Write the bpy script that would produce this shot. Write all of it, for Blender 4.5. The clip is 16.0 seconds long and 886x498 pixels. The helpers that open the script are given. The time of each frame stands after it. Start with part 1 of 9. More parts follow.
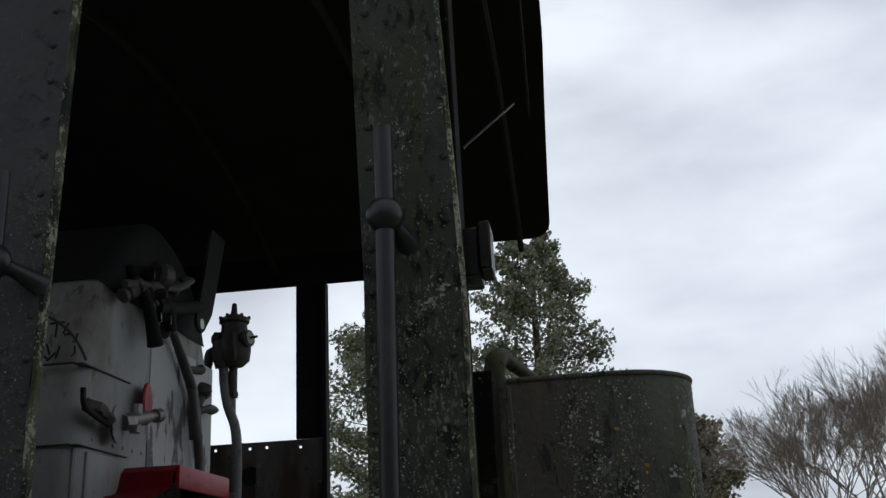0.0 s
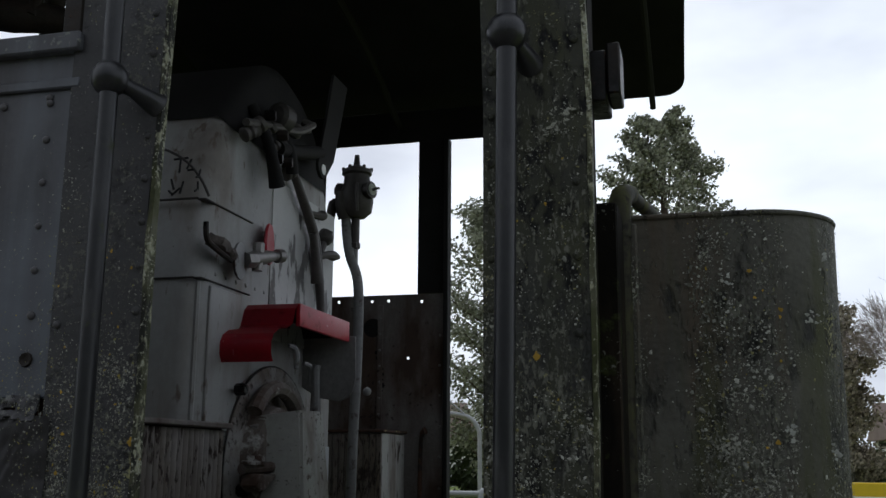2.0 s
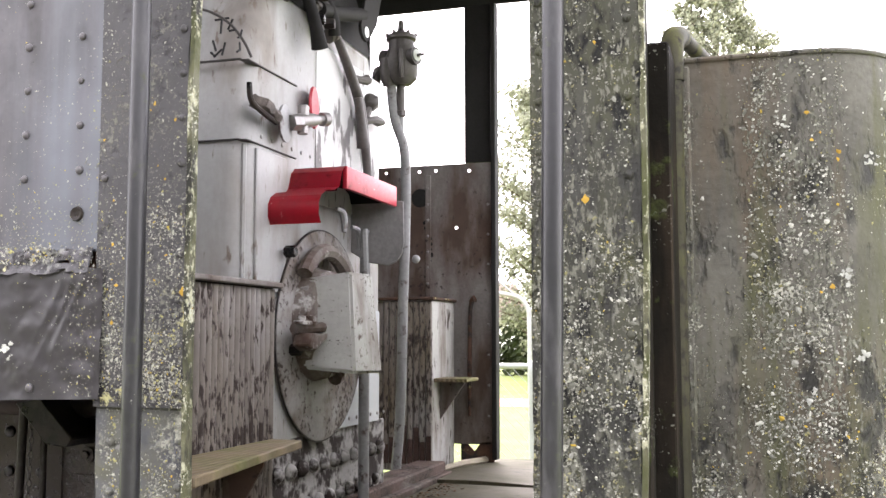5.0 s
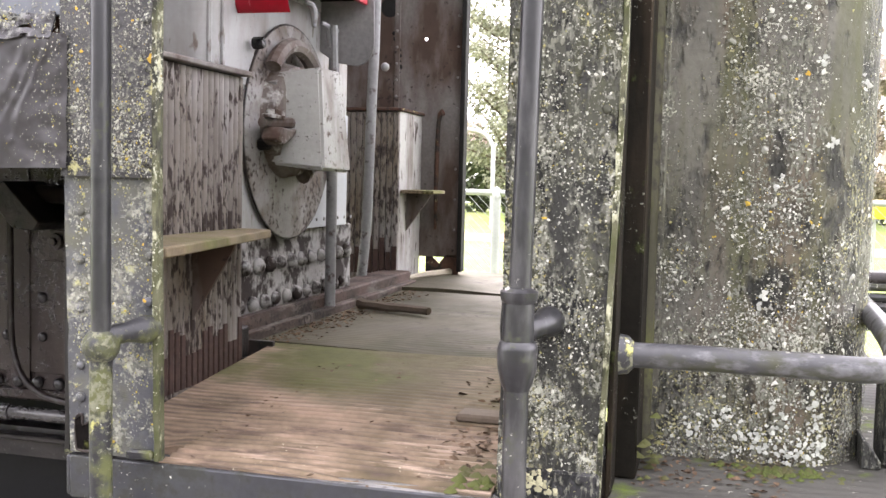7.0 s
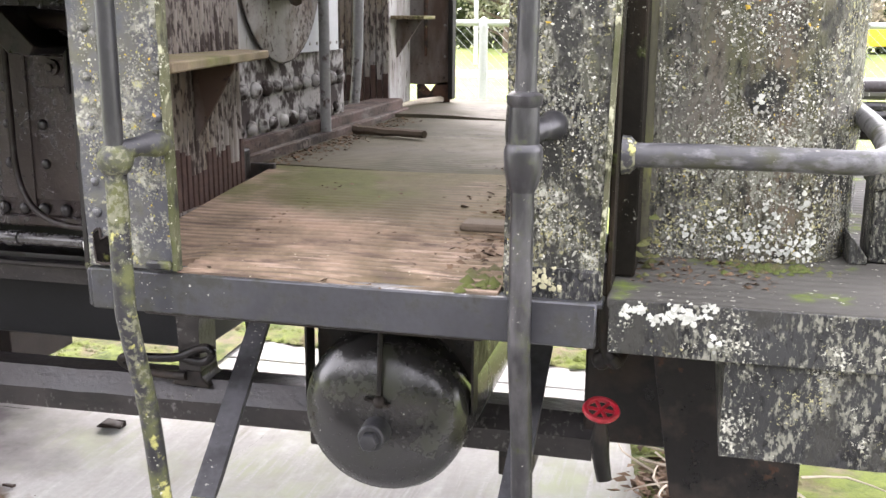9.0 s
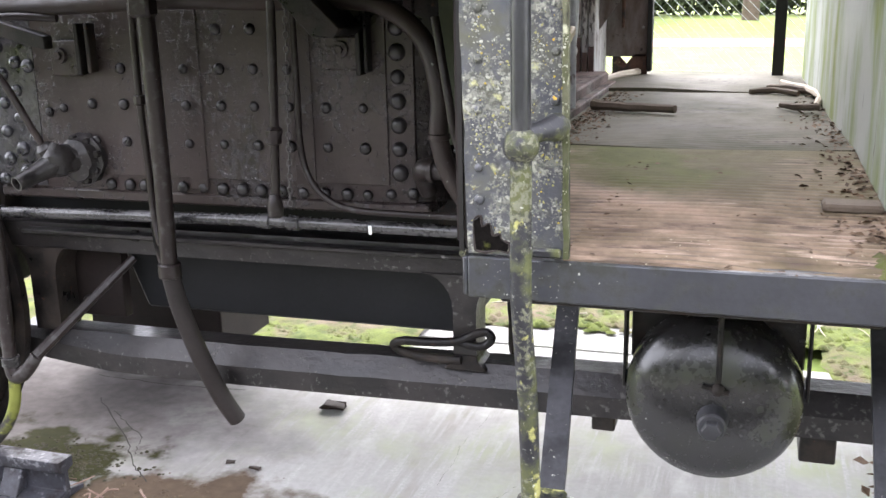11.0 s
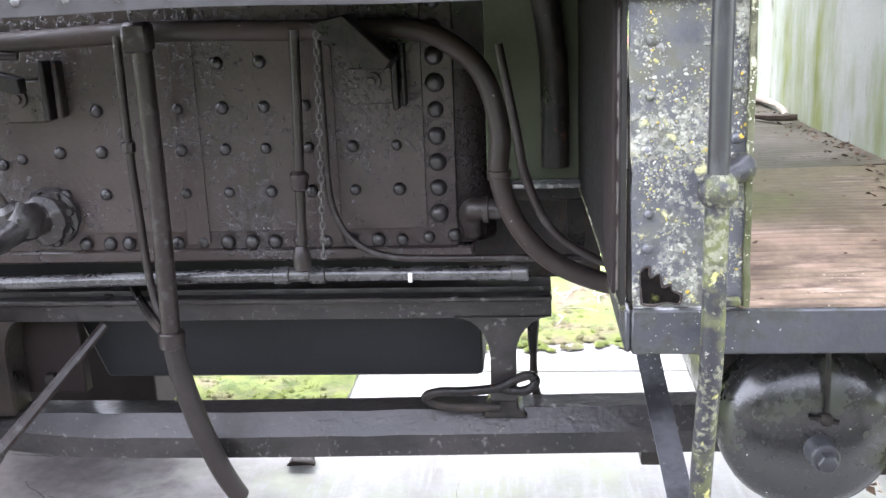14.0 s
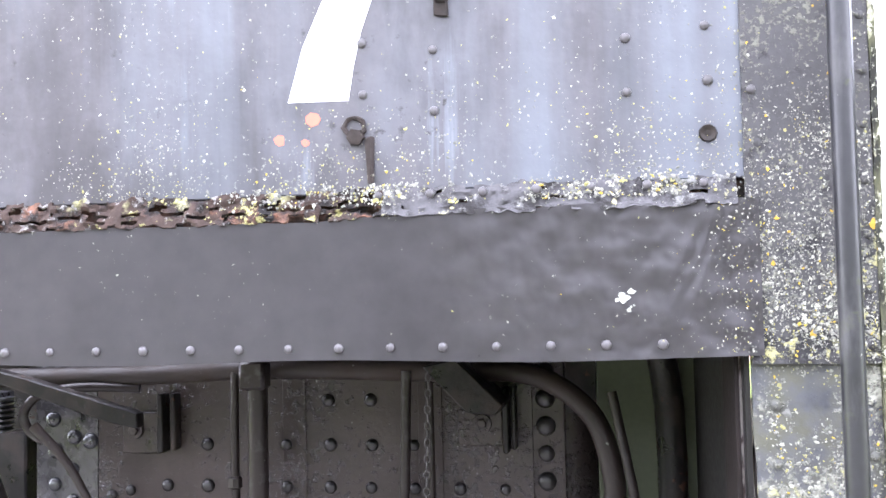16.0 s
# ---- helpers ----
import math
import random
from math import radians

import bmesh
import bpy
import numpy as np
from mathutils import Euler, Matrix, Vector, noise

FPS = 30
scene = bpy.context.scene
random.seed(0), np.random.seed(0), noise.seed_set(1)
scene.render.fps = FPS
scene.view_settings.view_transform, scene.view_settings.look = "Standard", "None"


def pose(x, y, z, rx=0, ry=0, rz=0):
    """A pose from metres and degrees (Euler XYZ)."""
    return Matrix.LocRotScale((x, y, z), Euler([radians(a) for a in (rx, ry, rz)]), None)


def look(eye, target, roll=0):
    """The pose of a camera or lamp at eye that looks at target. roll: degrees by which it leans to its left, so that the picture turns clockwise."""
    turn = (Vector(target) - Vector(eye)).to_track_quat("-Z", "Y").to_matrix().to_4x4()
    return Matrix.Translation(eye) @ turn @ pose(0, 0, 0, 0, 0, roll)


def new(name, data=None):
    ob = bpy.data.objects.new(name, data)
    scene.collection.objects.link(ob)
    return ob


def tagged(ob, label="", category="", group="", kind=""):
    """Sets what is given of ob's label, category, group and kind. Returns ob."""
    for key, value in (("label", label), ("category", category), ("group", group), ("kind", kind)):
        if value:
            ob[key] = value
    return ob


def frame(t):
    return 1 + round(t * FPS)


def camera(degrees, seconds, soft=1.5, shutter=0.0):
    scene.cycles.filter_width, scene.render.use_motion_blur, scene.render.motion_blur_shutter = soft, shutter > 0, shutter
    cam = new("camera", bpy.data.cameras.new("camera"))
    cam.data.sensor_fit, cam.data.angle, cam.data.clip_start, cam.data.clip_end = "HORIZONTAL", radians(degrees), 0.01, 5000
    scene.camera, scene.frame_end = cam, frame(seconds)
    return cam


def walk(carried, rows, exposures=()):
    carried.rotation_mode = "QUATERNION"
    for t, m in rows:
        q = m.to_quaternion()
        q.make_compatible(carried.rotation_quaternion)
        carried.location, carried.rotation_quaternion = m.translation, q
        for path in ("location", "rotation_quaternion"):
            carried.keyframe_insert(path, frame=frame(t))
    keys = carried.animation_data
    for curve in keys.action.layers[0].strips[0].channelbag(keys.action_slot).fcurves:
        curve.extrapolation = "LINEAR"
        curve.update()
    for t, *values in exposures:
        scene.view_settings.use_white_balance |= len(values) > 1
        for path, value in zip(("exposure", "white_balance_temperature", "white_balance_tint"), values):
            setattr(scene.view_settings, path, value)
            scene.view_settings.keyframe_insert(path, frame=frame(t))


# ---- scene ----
cam = camera(47.7, 16.0)
PATH = [
    (0, (0.199, -0.02, 1.749), (-0.026, 1.861, 2.388), -2.9),
    (0.5, (0.209, 0.049, 1.745), (-0.126, 1.936, 2.315), -0.3),
    (1, (0.201, 0.072, 1.735), (-0.213, 1.949, 2.287), -0.7),
    (1.5, (0.193, 0.083, 1.713), (-0.274, 1.958, 2.23), -0.1),
    (2, (0.19, 0.086, 1.687), (-0.298, 1.982, 2.095), 0.4),
    (2.5, (0.187, 0.096, 1.667), (-0.333, 2.004, 1.962), 0.3),
    (3, (0.185, 0.098, 1.648), (-0.357, 2.011, 1.862), 0.7),
    (3.2, (0.183, 0.097, 1.646), (-0.368, 2.01, 1.833), 0.6),
    (5.3, (0.185, 0.121, 1.619), (-0.405, 2.024, 1.792), -0.1),
    (5.5, (0.183, 0.123, 1.609), (-0.398, 2.03, 1.766), 0.2),
    (6, (0.189, 0.128, 1.583), (-0.366, 2.049, 1.642), 1.7),
    (6.5, (0.186, 0.121, 1.554), (-0.344, 2.048, 1.497), 1.3),
    (7, (0.167, 0.121, 1.525), (-0.349, 2.047, 1.382), 1.4),
    (7.5, (0.168, 0.111, 1.506), (-0.34, 2.03, 1.262), 1.8),
    (8, (0.179, 0.113, 1.5), (-0.306, 2.028, 1.19), 1.0),
    (8.2, (0.18, 0.1, 1.486), (-0.28, 2.018, 1.157), 0.6),
    (10.3, (-0.143, -0.005, 1.474), (-0.689, 1.82, 0.866), -1.5),
    (10.5, (-0.222, -0.023, 1.488), (-0.774, 1.809, 0.906), -3.3),
    (11, (-0.43, -0.024, 1.49), (-1.014, 1.819, 0.979), -1.2),
    (11.5, (-0.622, 0.026, 1.498), (-1.186, 1.876, 0.988), -0.4),
    (12, (-0.76, 0.035, 1.515), (-1.307, 1.882, 0.974), -0.4),
    (12.5, (-0.945, 0.046, 1.521), (-1.402, 1.914, 0.972), -1.5),
    (13, (-1.057, 0.036, 1.537), (-1.331, 1.936, 0.976), -2.6),
    (13.5, (-1.073, 0.038, 1.545), (-1.252, 1.949, 0.985), -2.5),
    (14, (-1.072, 0.067, 1.548), (-1.244, 1.992, 1.033), -2.2),
    (14.5, (-1.061, 0.109, 1.532), (-1.371, 2.037, 1.101), -2.8),
    (15, (-1.067, 0.116, 1.548), (-1.423, 2.067, 1.286), 1.3),
    (15.4, (-1.083, 0.093, 1.59), (-1.428, 2.061, 1.511), 0.0),
    (15.5, (-1.066, 0.103, 1.587), (-1.434, 2.068, 1.559), -0.1),
    (16, (-1.086, 0.107, 1.622), (-1.452, 2.072, 1.714), -1.3),
]
walk(cam, [(t, look(eye, goal, lean)) for t, eye, goal, lean in PATH],
     exposures=[(0, -0.5, 6050, 7), (0.5, -0.45, 6050, 7), (1.0, -0.4, 6050, 8), (1.5, -0.25, 6050, 8), (2.0, -0.2, 6050, 8), (2.5, 0.25, 6150, 11),
                (3.0, 1.76, 6450, 16), (3.2, 2.06, 6500, 17), (5.3, 3.14, 6720, 18), (7.0, 3.33, 6700, 19), (8.2, 3.43, 6650, 19), (10.3, 3.23, 6500, 16),
                (11.0, 3.30, 6300, 16), (11.5, 3.57, 6150, 16), (12.5, 3.82, 6100, 16), (13.5, 3.78, 6050, 16), (14.5, 4.05, 5900, 17), (15.0, 4.22, 5800, 17), (15.5, 4.17, 5930, 19), (16.0, 3.95, 6000, 20)])


# ---------------- sky and light ----------------
world = bpy.data.worlds.new("overcast_sky")
scene.world = world
world.use_nodes = True
wn, wl = world.node_tree.nodes, world.node_tree.links
wn.clear()
w_out = wn.new("ShaderNodeOutputWorld")
w_bg = wn.new("ShaderNodeBackground")
w_sky = wn.new("ShaderNodeTexSky")
w_sky.sky_type = "NISHITA"
w_sky.sun_disc = False
w_sky.sun_elevation = radians(42)
w_sky.sun_rotation = radians(-20)
w_sky.air_density, w_sky.dust_density = 1.0, 4.0
w_co = wn.new("ShaderNodeTexCoord")
w_map = wn.new("ShaderNodeMapping")
w_map.inputs["Scale"].default_value = (1.0, 1.0, 2.6)
w_noise = wn.new("ShaderNodeTexNoise")
w_noise.inputs["Scale"].default_value = 2.2
w_noise.inputs["Detail"].default_value = 5.0
w_noise.inputs["Roughness"].default_value = 0.5
w_ramp = wn.new("ShaderNodeValToRGB")
w_ramp.color_ramp.elements[0].position, w_ramp.color_ramp.elements[0].color = 0.36, (5.9, 6.1, 6.8, 1)
w_ramp.color_ramp.elements[1].position, w_ramp.color_ramp.elements[1].color = 0.62, (10.5, 10.7, 11.1, 1)
w_mix = wn.new("ShaderNodeMix")
w_mix.data_type = "RGBA"
w_mix.inputs["Factor"].default_value = 0.93
wl.new(w_co.outputs["Generated"], w_map.inputs["Vector"])
wl.new(w_map.outputs["Vector"], w_noise.inputs["Vector"])
wl.new(w_noise.outputs["Fac"], w_ramp.inputs["Fac"])
wl.new(w_sky.outputs["Color"], w_mix.inputs["A"])
wl.new(w_ramp.outputs["Color"], w_mix.inputs["B"])
# the cloud is brighter over the far side, where the hidden sun stands
w_sep = wn.new("ShaderNodeSeparateXYZ")
w_side = wn.new("ShaderNodeMapRange")
w_side.inputs["From Min"].default_value, w_side.inputs["From Max"].default_value = -1.0, 1.0
w_side.inputs["To Min"].default_value, w_side.inputs["To Max"].default_value = 0.6, 1.25
w_mul = wn.new("ShaderNodeVectorMath")
w_mul.operation = "SCALE"
wl.new(w_co.outputs["Generated"], w_sep.inputs["Vector"])
wl.new(w_sep.outputs["Y"], w_side.inputs["Value"])
wl.new(w_mix.outputs["Result"], w_mul.inputs[0])
wl.new(w_side.outputs["Result"], w_mul.inputs["Scale"])
wl.new(w_mul.outputs["Vector"], w_bg.inputs["Color"])
w_bg.inputs["Strength"].default_value = 0.1
wl.new(w_bg.outputs["Background"], w_out.inputs["Surface"])

sun = new("sun", bpy.data.lights.new("sun", "SUN"))
sun.data.energy, sun.data.angle, sun.data.color = 0.7, radians(30), (1.0, 0.97, 0.93)
sun.matrix_world = look((-4, 11, 9), (-0.6, 2, 1))


# ---------------- materials ----------------
def material(name, base, rough=0.6, metal=0.0, vary=0.3, low=5.0, high=80.0, bump=0.2, layers=(), stretch=(1, 1, 1),
             island=0.0, piece=0.0, spec=0.25, wave=None, climb=None, deep=0.004, spots=(), bare=()):
    """A surface in its base colour with broad and fine variation, and layers of growth, rust, dirt or painted glints on
    top.
    A layer: (colour, scale, threshold, softness, mask scale, mask weight, roughness, stretch, relief)."""
    m = bpy.data.materials.new(name)
    m.use_nodes = True
    n, l = m.node_tree.nodes, m.node_tree.links
    b = n["Principled BSDF"]
    b.inputs["Metallic"].default_value = metal
    b.inputs["Specular IOR Level"].default_value = spec
    geo = n.new("ShaderNodeNewGeometry")

    def noise_at(scale, detail=4.0, st=(1, 1, 1), rough_=0.55):
        mp = n.new("ShaderNodeMapping")
        mp.inputs["Scale"].default_value = st
        t_ = n.new("ShaderNodeTexNoise")
        t_.inputs["Scale"].default_value, t_.inputs["Detail"].default_value = scale, detail
        t_.inputs["Roughness"].default_value = rough_
        l.new(geo.outputs["Position"], mp.inputs["Vector"])
        l.new(mp.outputs["Vector"], t_.inputs["Vector"])
        return t_.outputs["Fac"]

    def calc(op, a, c, clamp=False):
        k = n.new("ShaderNodeMath")
        k.operation, k.use_clamp = op, clamp
        for i_, v in enumerate((a, c)):
            if isinstance(v, (int, float)):
                k.inputs[i_].default_value = v
            else:
                l.new(v, k.inputs[i_])
        return k.outputs[0]

    def mix(f, a, c):
        k = n.new("ShaderNodeMix")
        k.data_type = "RGBA"
        for key, v in (("Factor", f), ("A", a), ("B", c)):
            if isinstance(v, (int, float)):
                k.inputs[key].default_value = v
            elif isinstance(v, tuple):
                k.inputs[key].default_value = (*v[:3], 1)
            else:
                l.new(v, k.inputs[key])
        return k.outputs["Result"]

    f_low, f_high = noise_at(low, 3.0, stretch), noise_at(high, 5.0)
    dark = tuple(c * (1 - vary) for c in base)
    light = tuple(min(1.0, c * (1 + vary)) for c in base)
    ramp = n.new("ShaderNodeMapRange")
    ramp.inputs["From Min"].default_value, ramp.inputs["From Max"].default_value = 0.3, 0.7
    l.new(calc("ADD", calc("MULTIPLY", f_low, 0.6), calc("MULTIPLY", f_high, 0.4)), ramp.inputs["Value"])
    colour = mix(ramp.outputs["Result"], dark, light)
    if piece or island:
        src = n.new("ShaderNodeObjectInfo").outputs["Random"] if piece else geo.outputs["Random Per Island"]
        amount = piece or island
        shade = calc("ADD", calc("MULTIPLY", src, 2 * amount), 1 - amount)
        k = n.new("ShaderNodeVectorMath")
        k.operation = "SCALE"
        l.new(colour, k.inputs[0])
        l.new(shade, k.inputs["Scale"])
        colour = k.outputs["Vector"]
    rough_out = calc("ADD", calc("MULTIPLY", f_high, 0.24), rough - 0.12, True)
    height = calc("ADD", calc("MULTIPLY", f_high, 0.5), calc("MULTIPLY", f_low, 0.8))
    if wave:
        w_ = n.new("ShaderNodeTexWave")
        w_.bands_direction = wave[0]
        w_.inputs["Scale"].default_value, w_.inputs["Distortion"].default_value = wave[1], wave[2]
        l.new(geo.outputs["Position"], w_.inputs["Vector"])
        height = calc("ADD", height, calc("MULTIPLY", w_.outputs["Fac"], wave[3]))
    grown = None
    if climb:  # growth thins out with height: (low z, high z, amount)
        sx = n.new("ShaderNodeSeparateXYZ")
        l.new(geo.outputs["Position"], sx.inputs["Vector"])
        rise = n.new("ShaderNodeMapRange")
        rise.inputs["From Min"].default_value, rise.inputs["From Max"].default_value = climb[0], climb[1]
        rise.inputs["To Min"].default_value, rise.inputs["To Max"].default_value = climb[2], -climb[2]
        l.new(sx.outputs["Z"], rise.inputs["Value"])
        grown = rise.outputs["Result"]
    worn = None
    for mid_, half in bare:  # upright strips, washed clean, where fine growth has not taken hold
        bx = n.new("ShaderNodeSeparateXYZ")
        l.new(geo.outputs["Position"], bx.inputs["Vector"])
        off = calc("ABSOLUTE", calc("ADD", calc("SUBTRACT", bx.outputs["X"], mid_), calc("MULTIPLY", calc("SUBTRACT", noise_at(9, 4.0, (1, 1, 0.6)), 0.5), 0.10)), 0.0)
        edge_ = n.new("ShaderNodeMapRange")
        edge_.inputs["From Min"].default_value, edge_.inputs["From Max"].default_value = half + 0.012, half - 0.012
        edge_.inputs["To Max"].default_value = 0.11
        l.new(off, edge_.inputs["Value"])
        up = n.new("ShaderNodeMapRange")
        up.inputs["From Min"].default_value, up.inputs["From Max"].default_value = 1.45, 1.75
        l.new(bx.outputs["Z"], up.inputs["Value"])
        strip = calc("MULTIPLY", edge_.outputs["Result"], up.outputs["Result"])
        worn = calc("ADD", worn, strip) if worn else strip
    for col, scale, thr, soft, mscale, mweight, rgh, st, relief in layers:
        f = noise_at(scale, 5.0, st, 0.6)
        if worn and scale > 50:
            f = calc("SUBTRACT", f, worn)
        if grown:
            f = calc("ADD", f, grown)
        if mscale:
            f = calc("ADD", f, calc("MULTIPLY", calc("SUBTRACT", noise_at(mscale, 2.0), 0.5), mweight))
        step = n.new("ShaderNodeMapRange")
        step.inputs["From Min"].default_value, step.inputs["From Max"].default_value = thr - soft, thr + soft
        l.new(f, step.inputs["Value"])
        f = step.outputs["Result"]
        tint = mix(noise_at(scale * 2.2, 2.0), tuple(c * 0.7 for c in col), tuple(min(1, c * 1.25) for c in col))
        colour = mix(f, colour, tint)
        rough_out = calc("ADD", rough_out, calc("MULTIPLY", calc("SUBTRACT", rgh, rough_out), f))
        height = calc("ADD", height, calc("MULTIPLY", f, relief))
    if wave:  # the grooves are darkened in the colour, standing for their shade
        low_ = n.new("ShaderNodeVectorMath")
        low_.operation = "SCALE"
        l.new(colour, low_.inputs[0])
        low_.inputs["Scale"].default_value = 0.42
        colour = mix(calc("MULTIPLY", calc("SUBTRACT", 1.0, w_.outputs["Fac"]), wave[4]), colour, low_.outputs["Vector"])
    for cx, cy, rad, edge, col, rgh in spots:  # a patch of another colour with a ragged edge
        dist = n.new("ShaderNodeVectorMath")
        dist.operation = "DISTANCE"
        flat = n.new("ShaderNodeMapping")
        flat.inputs["Scale"].default_value = (1, 1.5, 0)
        l.new(geo.outputs["Position"], flat.inputs["Vector"])
        l.new(flat.outputs["Vector"], dist.inputs[0])
        dist.inputs[1].default_value = (cx, cy * 1.5, 0)
        ragged = calc("ADD", dist.outputs["Value"], calc("MULTIPLY", calc("SUBTRACT", noise_at(4.5, 6.0), 0.5), 1.1))
        step = n.new("ShaderNodeMapRange")
        step.inputs["From Min"].default_value, step.inputs["From Max"].default_value = rad + edge, rad - edge
        l.new(ragged, step.inputs["Value"])
        f = step.outputs["Result"]
        colour = mix(f, colour, mix(noise_at(22, 5.0), tuple(c * 0.6 for c in col), tuple(c * 1.35 for c in col)))
        rough_out = calc("ADD", rough_out, calc("MULTIPLY", calc("SUBTRACT", rgh, rough_out), f))
    l.new(colour, b.inputs["Base Color"])
    l.new(rough_out, b.inputs["Roughness"])
    bp = n.new("ShaderNodeBump")
    bp.inputs["Strength"].default_value, bp.inputs["Distance"].default_value = bump, deep
    l.new(height, bp.inputs["Height"])
    l.new(bp.outputs["Normal"], b.inputs["Normal"])
    return m


ONE = (1, 1, 1)
WHITE_L, GREY_L, GREEN_L = (0.47, 0.47, 0.40), (0.20, 0.205, 0.185), (0.060, 0.066, 0.028)
YEL_L, MOSS, RUST = (0.45, 0.34, 0.07), (0.10, 0.14, 0.02), (0.13, 0.055, 0.025)
PALE_Y = (0.42, 0.40, 0.22)
DOWN = (1, 1, 0.45)
heavy = [((0.060, 0.062, 0.030), 9, 0.52, 0.14, 3.0, 0.3, 0.85, (1, 1, 0.2), 0.1), ((0.008, 0.008, 0.008), 60, 0.575, 0.06, 7.0, 0.4, 0.8, DOWN, -0.5),
         ((0.185, 0.185, 0.150), 150, 0.575, 0.05, 9.0, 0.5, 0.9, DOWN, 0.6), (PALE_Y, 150, 0.680, 0.03, 6.0, 0.6, 0.95, ONE, 0.9),
         ((0.50, 0.50, 0.42), 190, 0.655, 0.025, 11.0, 0.7, 0.95, ONE, 0.9), ((0.030, 0.030, 0.026), 24, 0.61, 0.06, 4.0, 0.5, 0.6, DOWN, -0.7)]
M_POST = material("lichened_black_paint", (0.046, 0.046, 0.040), 0.5, vary=0.5, bump=0.9, layers=heavy, spec=0.3, climb=(1.4, 2.3, 0.05))
M_BUNK = material("mossy_black_paint", (0.092, 0.089, 0.074), 0.6, vary=0.5, bump=1.0, spec=0.25, climb=(1.15, 2.1, 0.03), bare=((0.130, 0.042), (0.372, 0.030)), layers=[
    ((0.110, 0.086, 0.060), 8, 0.56, 0.09, 2, 0.4, 0.8, (1, 1, 0.1), 0.0), ((0.078, 0.080, 0.044), 12, 0.57, 0.08, 3, 0.4, 0.8, (1, 1, 0.1), 0.0), ((0.022, 0.021, 0.018), 70, 0.625, 0.06, 6.0, 0.4, 0.8, DOWN, -0.4), *heavy[2:]])
M_POSTL = material("lichened_near_post_paint", (0.050, 0.048, 0.050), 0.45, vary=0.4, low=7, bump=0.7, spec=0.32, climb=(1.45, 2.15, 0.05), layers=[
    ((0.062, 0.060, 0.060), 14, 0.53, 0.10, 3.0, 0.3, 0.7, ONE, 0.1), ((0.022, 0.021, 0.023), 30, 0.60, 0.06, 6.0, 0.4, 0.6, ONE, -0.4),
    ((0.17, 0.17, 0.14), 150, 0.625, 0.05, 7.0, 0.6, 0.9, ONE, 0.6), ((0.40, 0.38, 0.19), 60, 0.70, 0.04, 6.0, 0.5, 0.95, ONE, 0.7),
    ((0.46, 0.46, 0.38), 190, 0.675, 0.03, 9.0, 0.5, 0.95, ONE, 0.9)])
M_FOOT = material("lichen_crusted_foot_plate", (0.058, 0.060, 0.069), 0.32, vary=0.35, bump=0.7, spec=0.6, layers=[
    ((0.085, 0.085, 0.062), 14, 0.55, 0.10, 3.0, 0.3, 0.85, ONE, 0.1), ((0.02, 0.02, 0.024), 40, 0.64, 0.06, 7.0, 0.4, 0.5, ONE, -0.4),
    ((0.20, 0.20, 0.165), 80, 0.605, 0.06, 9.0, 0.9, 0.9, ONE, 0.6), ((0.44, 0.43, 0.22), 38, 0.665, 0.05, 7.0, 0.7, 0.95, ONE, 0.7),
    ((0.34, 0.34, 0.28), 120, 0.645, 0.05, 9.0, 0.9, 0.95, ONE, 0.9)])
# Pale bluish upright streaks put the sheet's wet gloss into its colour.
M_SHEET = material("weathered_black_sheet", (0.084, 0.079, 0.085), 0.44, spec=0.36, vary=0.3, low=3, high=55, bump=0.3, stretch=(1, 1, 0.3), layers=[
    ((0.105, 0.108, 0.122), 7, 0.60, 0.12, 2, 0.3, 0.4, (1, 1, 0.12), 0.0), ((0.19, 0.205, 0.24), 16, 0.675, 0.05, 3, 0.4, 0.3, (1, 1, 0.04), 0.0),
    ((0.050, 0.047, 0.050), 9, 0.55, 0.1, 2, 0.4, 0.5, (1, 1, 0.4), -0.1), ((0.040, 0.037, 0.038), 45, 0.70, 0.05, 5, 0.4, 0.6, ONE, -0.3), ((0.125, 0.134, 0.154), 5, 0.60, 0.10, 1.3, 0.5, 0.32, (1, 1, 0.05), 0.0),
    (GREY_L, 80, 0.71, 0.03, 3.0, 0.45, 0.9, ONE, 0.6), ((0.40, 0.39, 0.30), 150, 0.72, 0.03, 2.5, 0.4, 0.95, ONE, 0.7)])
M_SKIRT = material("patched_black_sheet", (0.080, 0.075, 0.078), 0.34, spec=0.42, vary=0.2, low=4, high=30, bump=0.12, layers=[
    (WHITE_L, 120, 0.745, 0.02, 4.0, 0.3, 0.9, ONE, 0.6)])
M_BLACK = material("grimy_black_iron", (0.0080, 0.0068, 0.0066), 0.42, spec=0.24, vary=0.5, low=6, high=60, bump=0.8, deep=0.004, layers=[
    ((0.006, 0.006, 0.006), 14, 0.55, 0.06, 3, 0.3, 0.25, ONE, -0.1), ((0.036, 0.028, 0.023), 9, 0.56, 0.1, 3, 0.3, 0.8, ONE, 0.15),
    ((0.055, 0.030, 0.020), 40, 0.68, 0.04, 5, 0.4, 0.85, ONE, 0.2)])
# The last layer's pale specks are glints put into the colour.
M_FIREBOX = material("oily_boiler_plate_with_glints", (0.0285, 0.0200, 0.0190), 0.36, spec=0.40, vary=0.4, low=7, high=75, bump=0.55, deep=0.004, layers=[
    ((0.040, 0.029, 0.026), 6, 0.55, 0.12, 2, 0.4, 0.5, (1, 1, 0.4), 0.05), ((0.0060, 0.0055, 0.0060), 4, 0.575, 0.06, 2, 0.5, 0.10, (1, 1, 0.3), 0.0), ((0.034, 0.030, 0.031), 60, 0.61, 0.07, 5, 0.6, 0.10, ONE, 0.7), ((0.26, 0.25, 0.26), 140, 0.695, 0.03, 5, 0.4, 0.25, ONE, 0.4)])
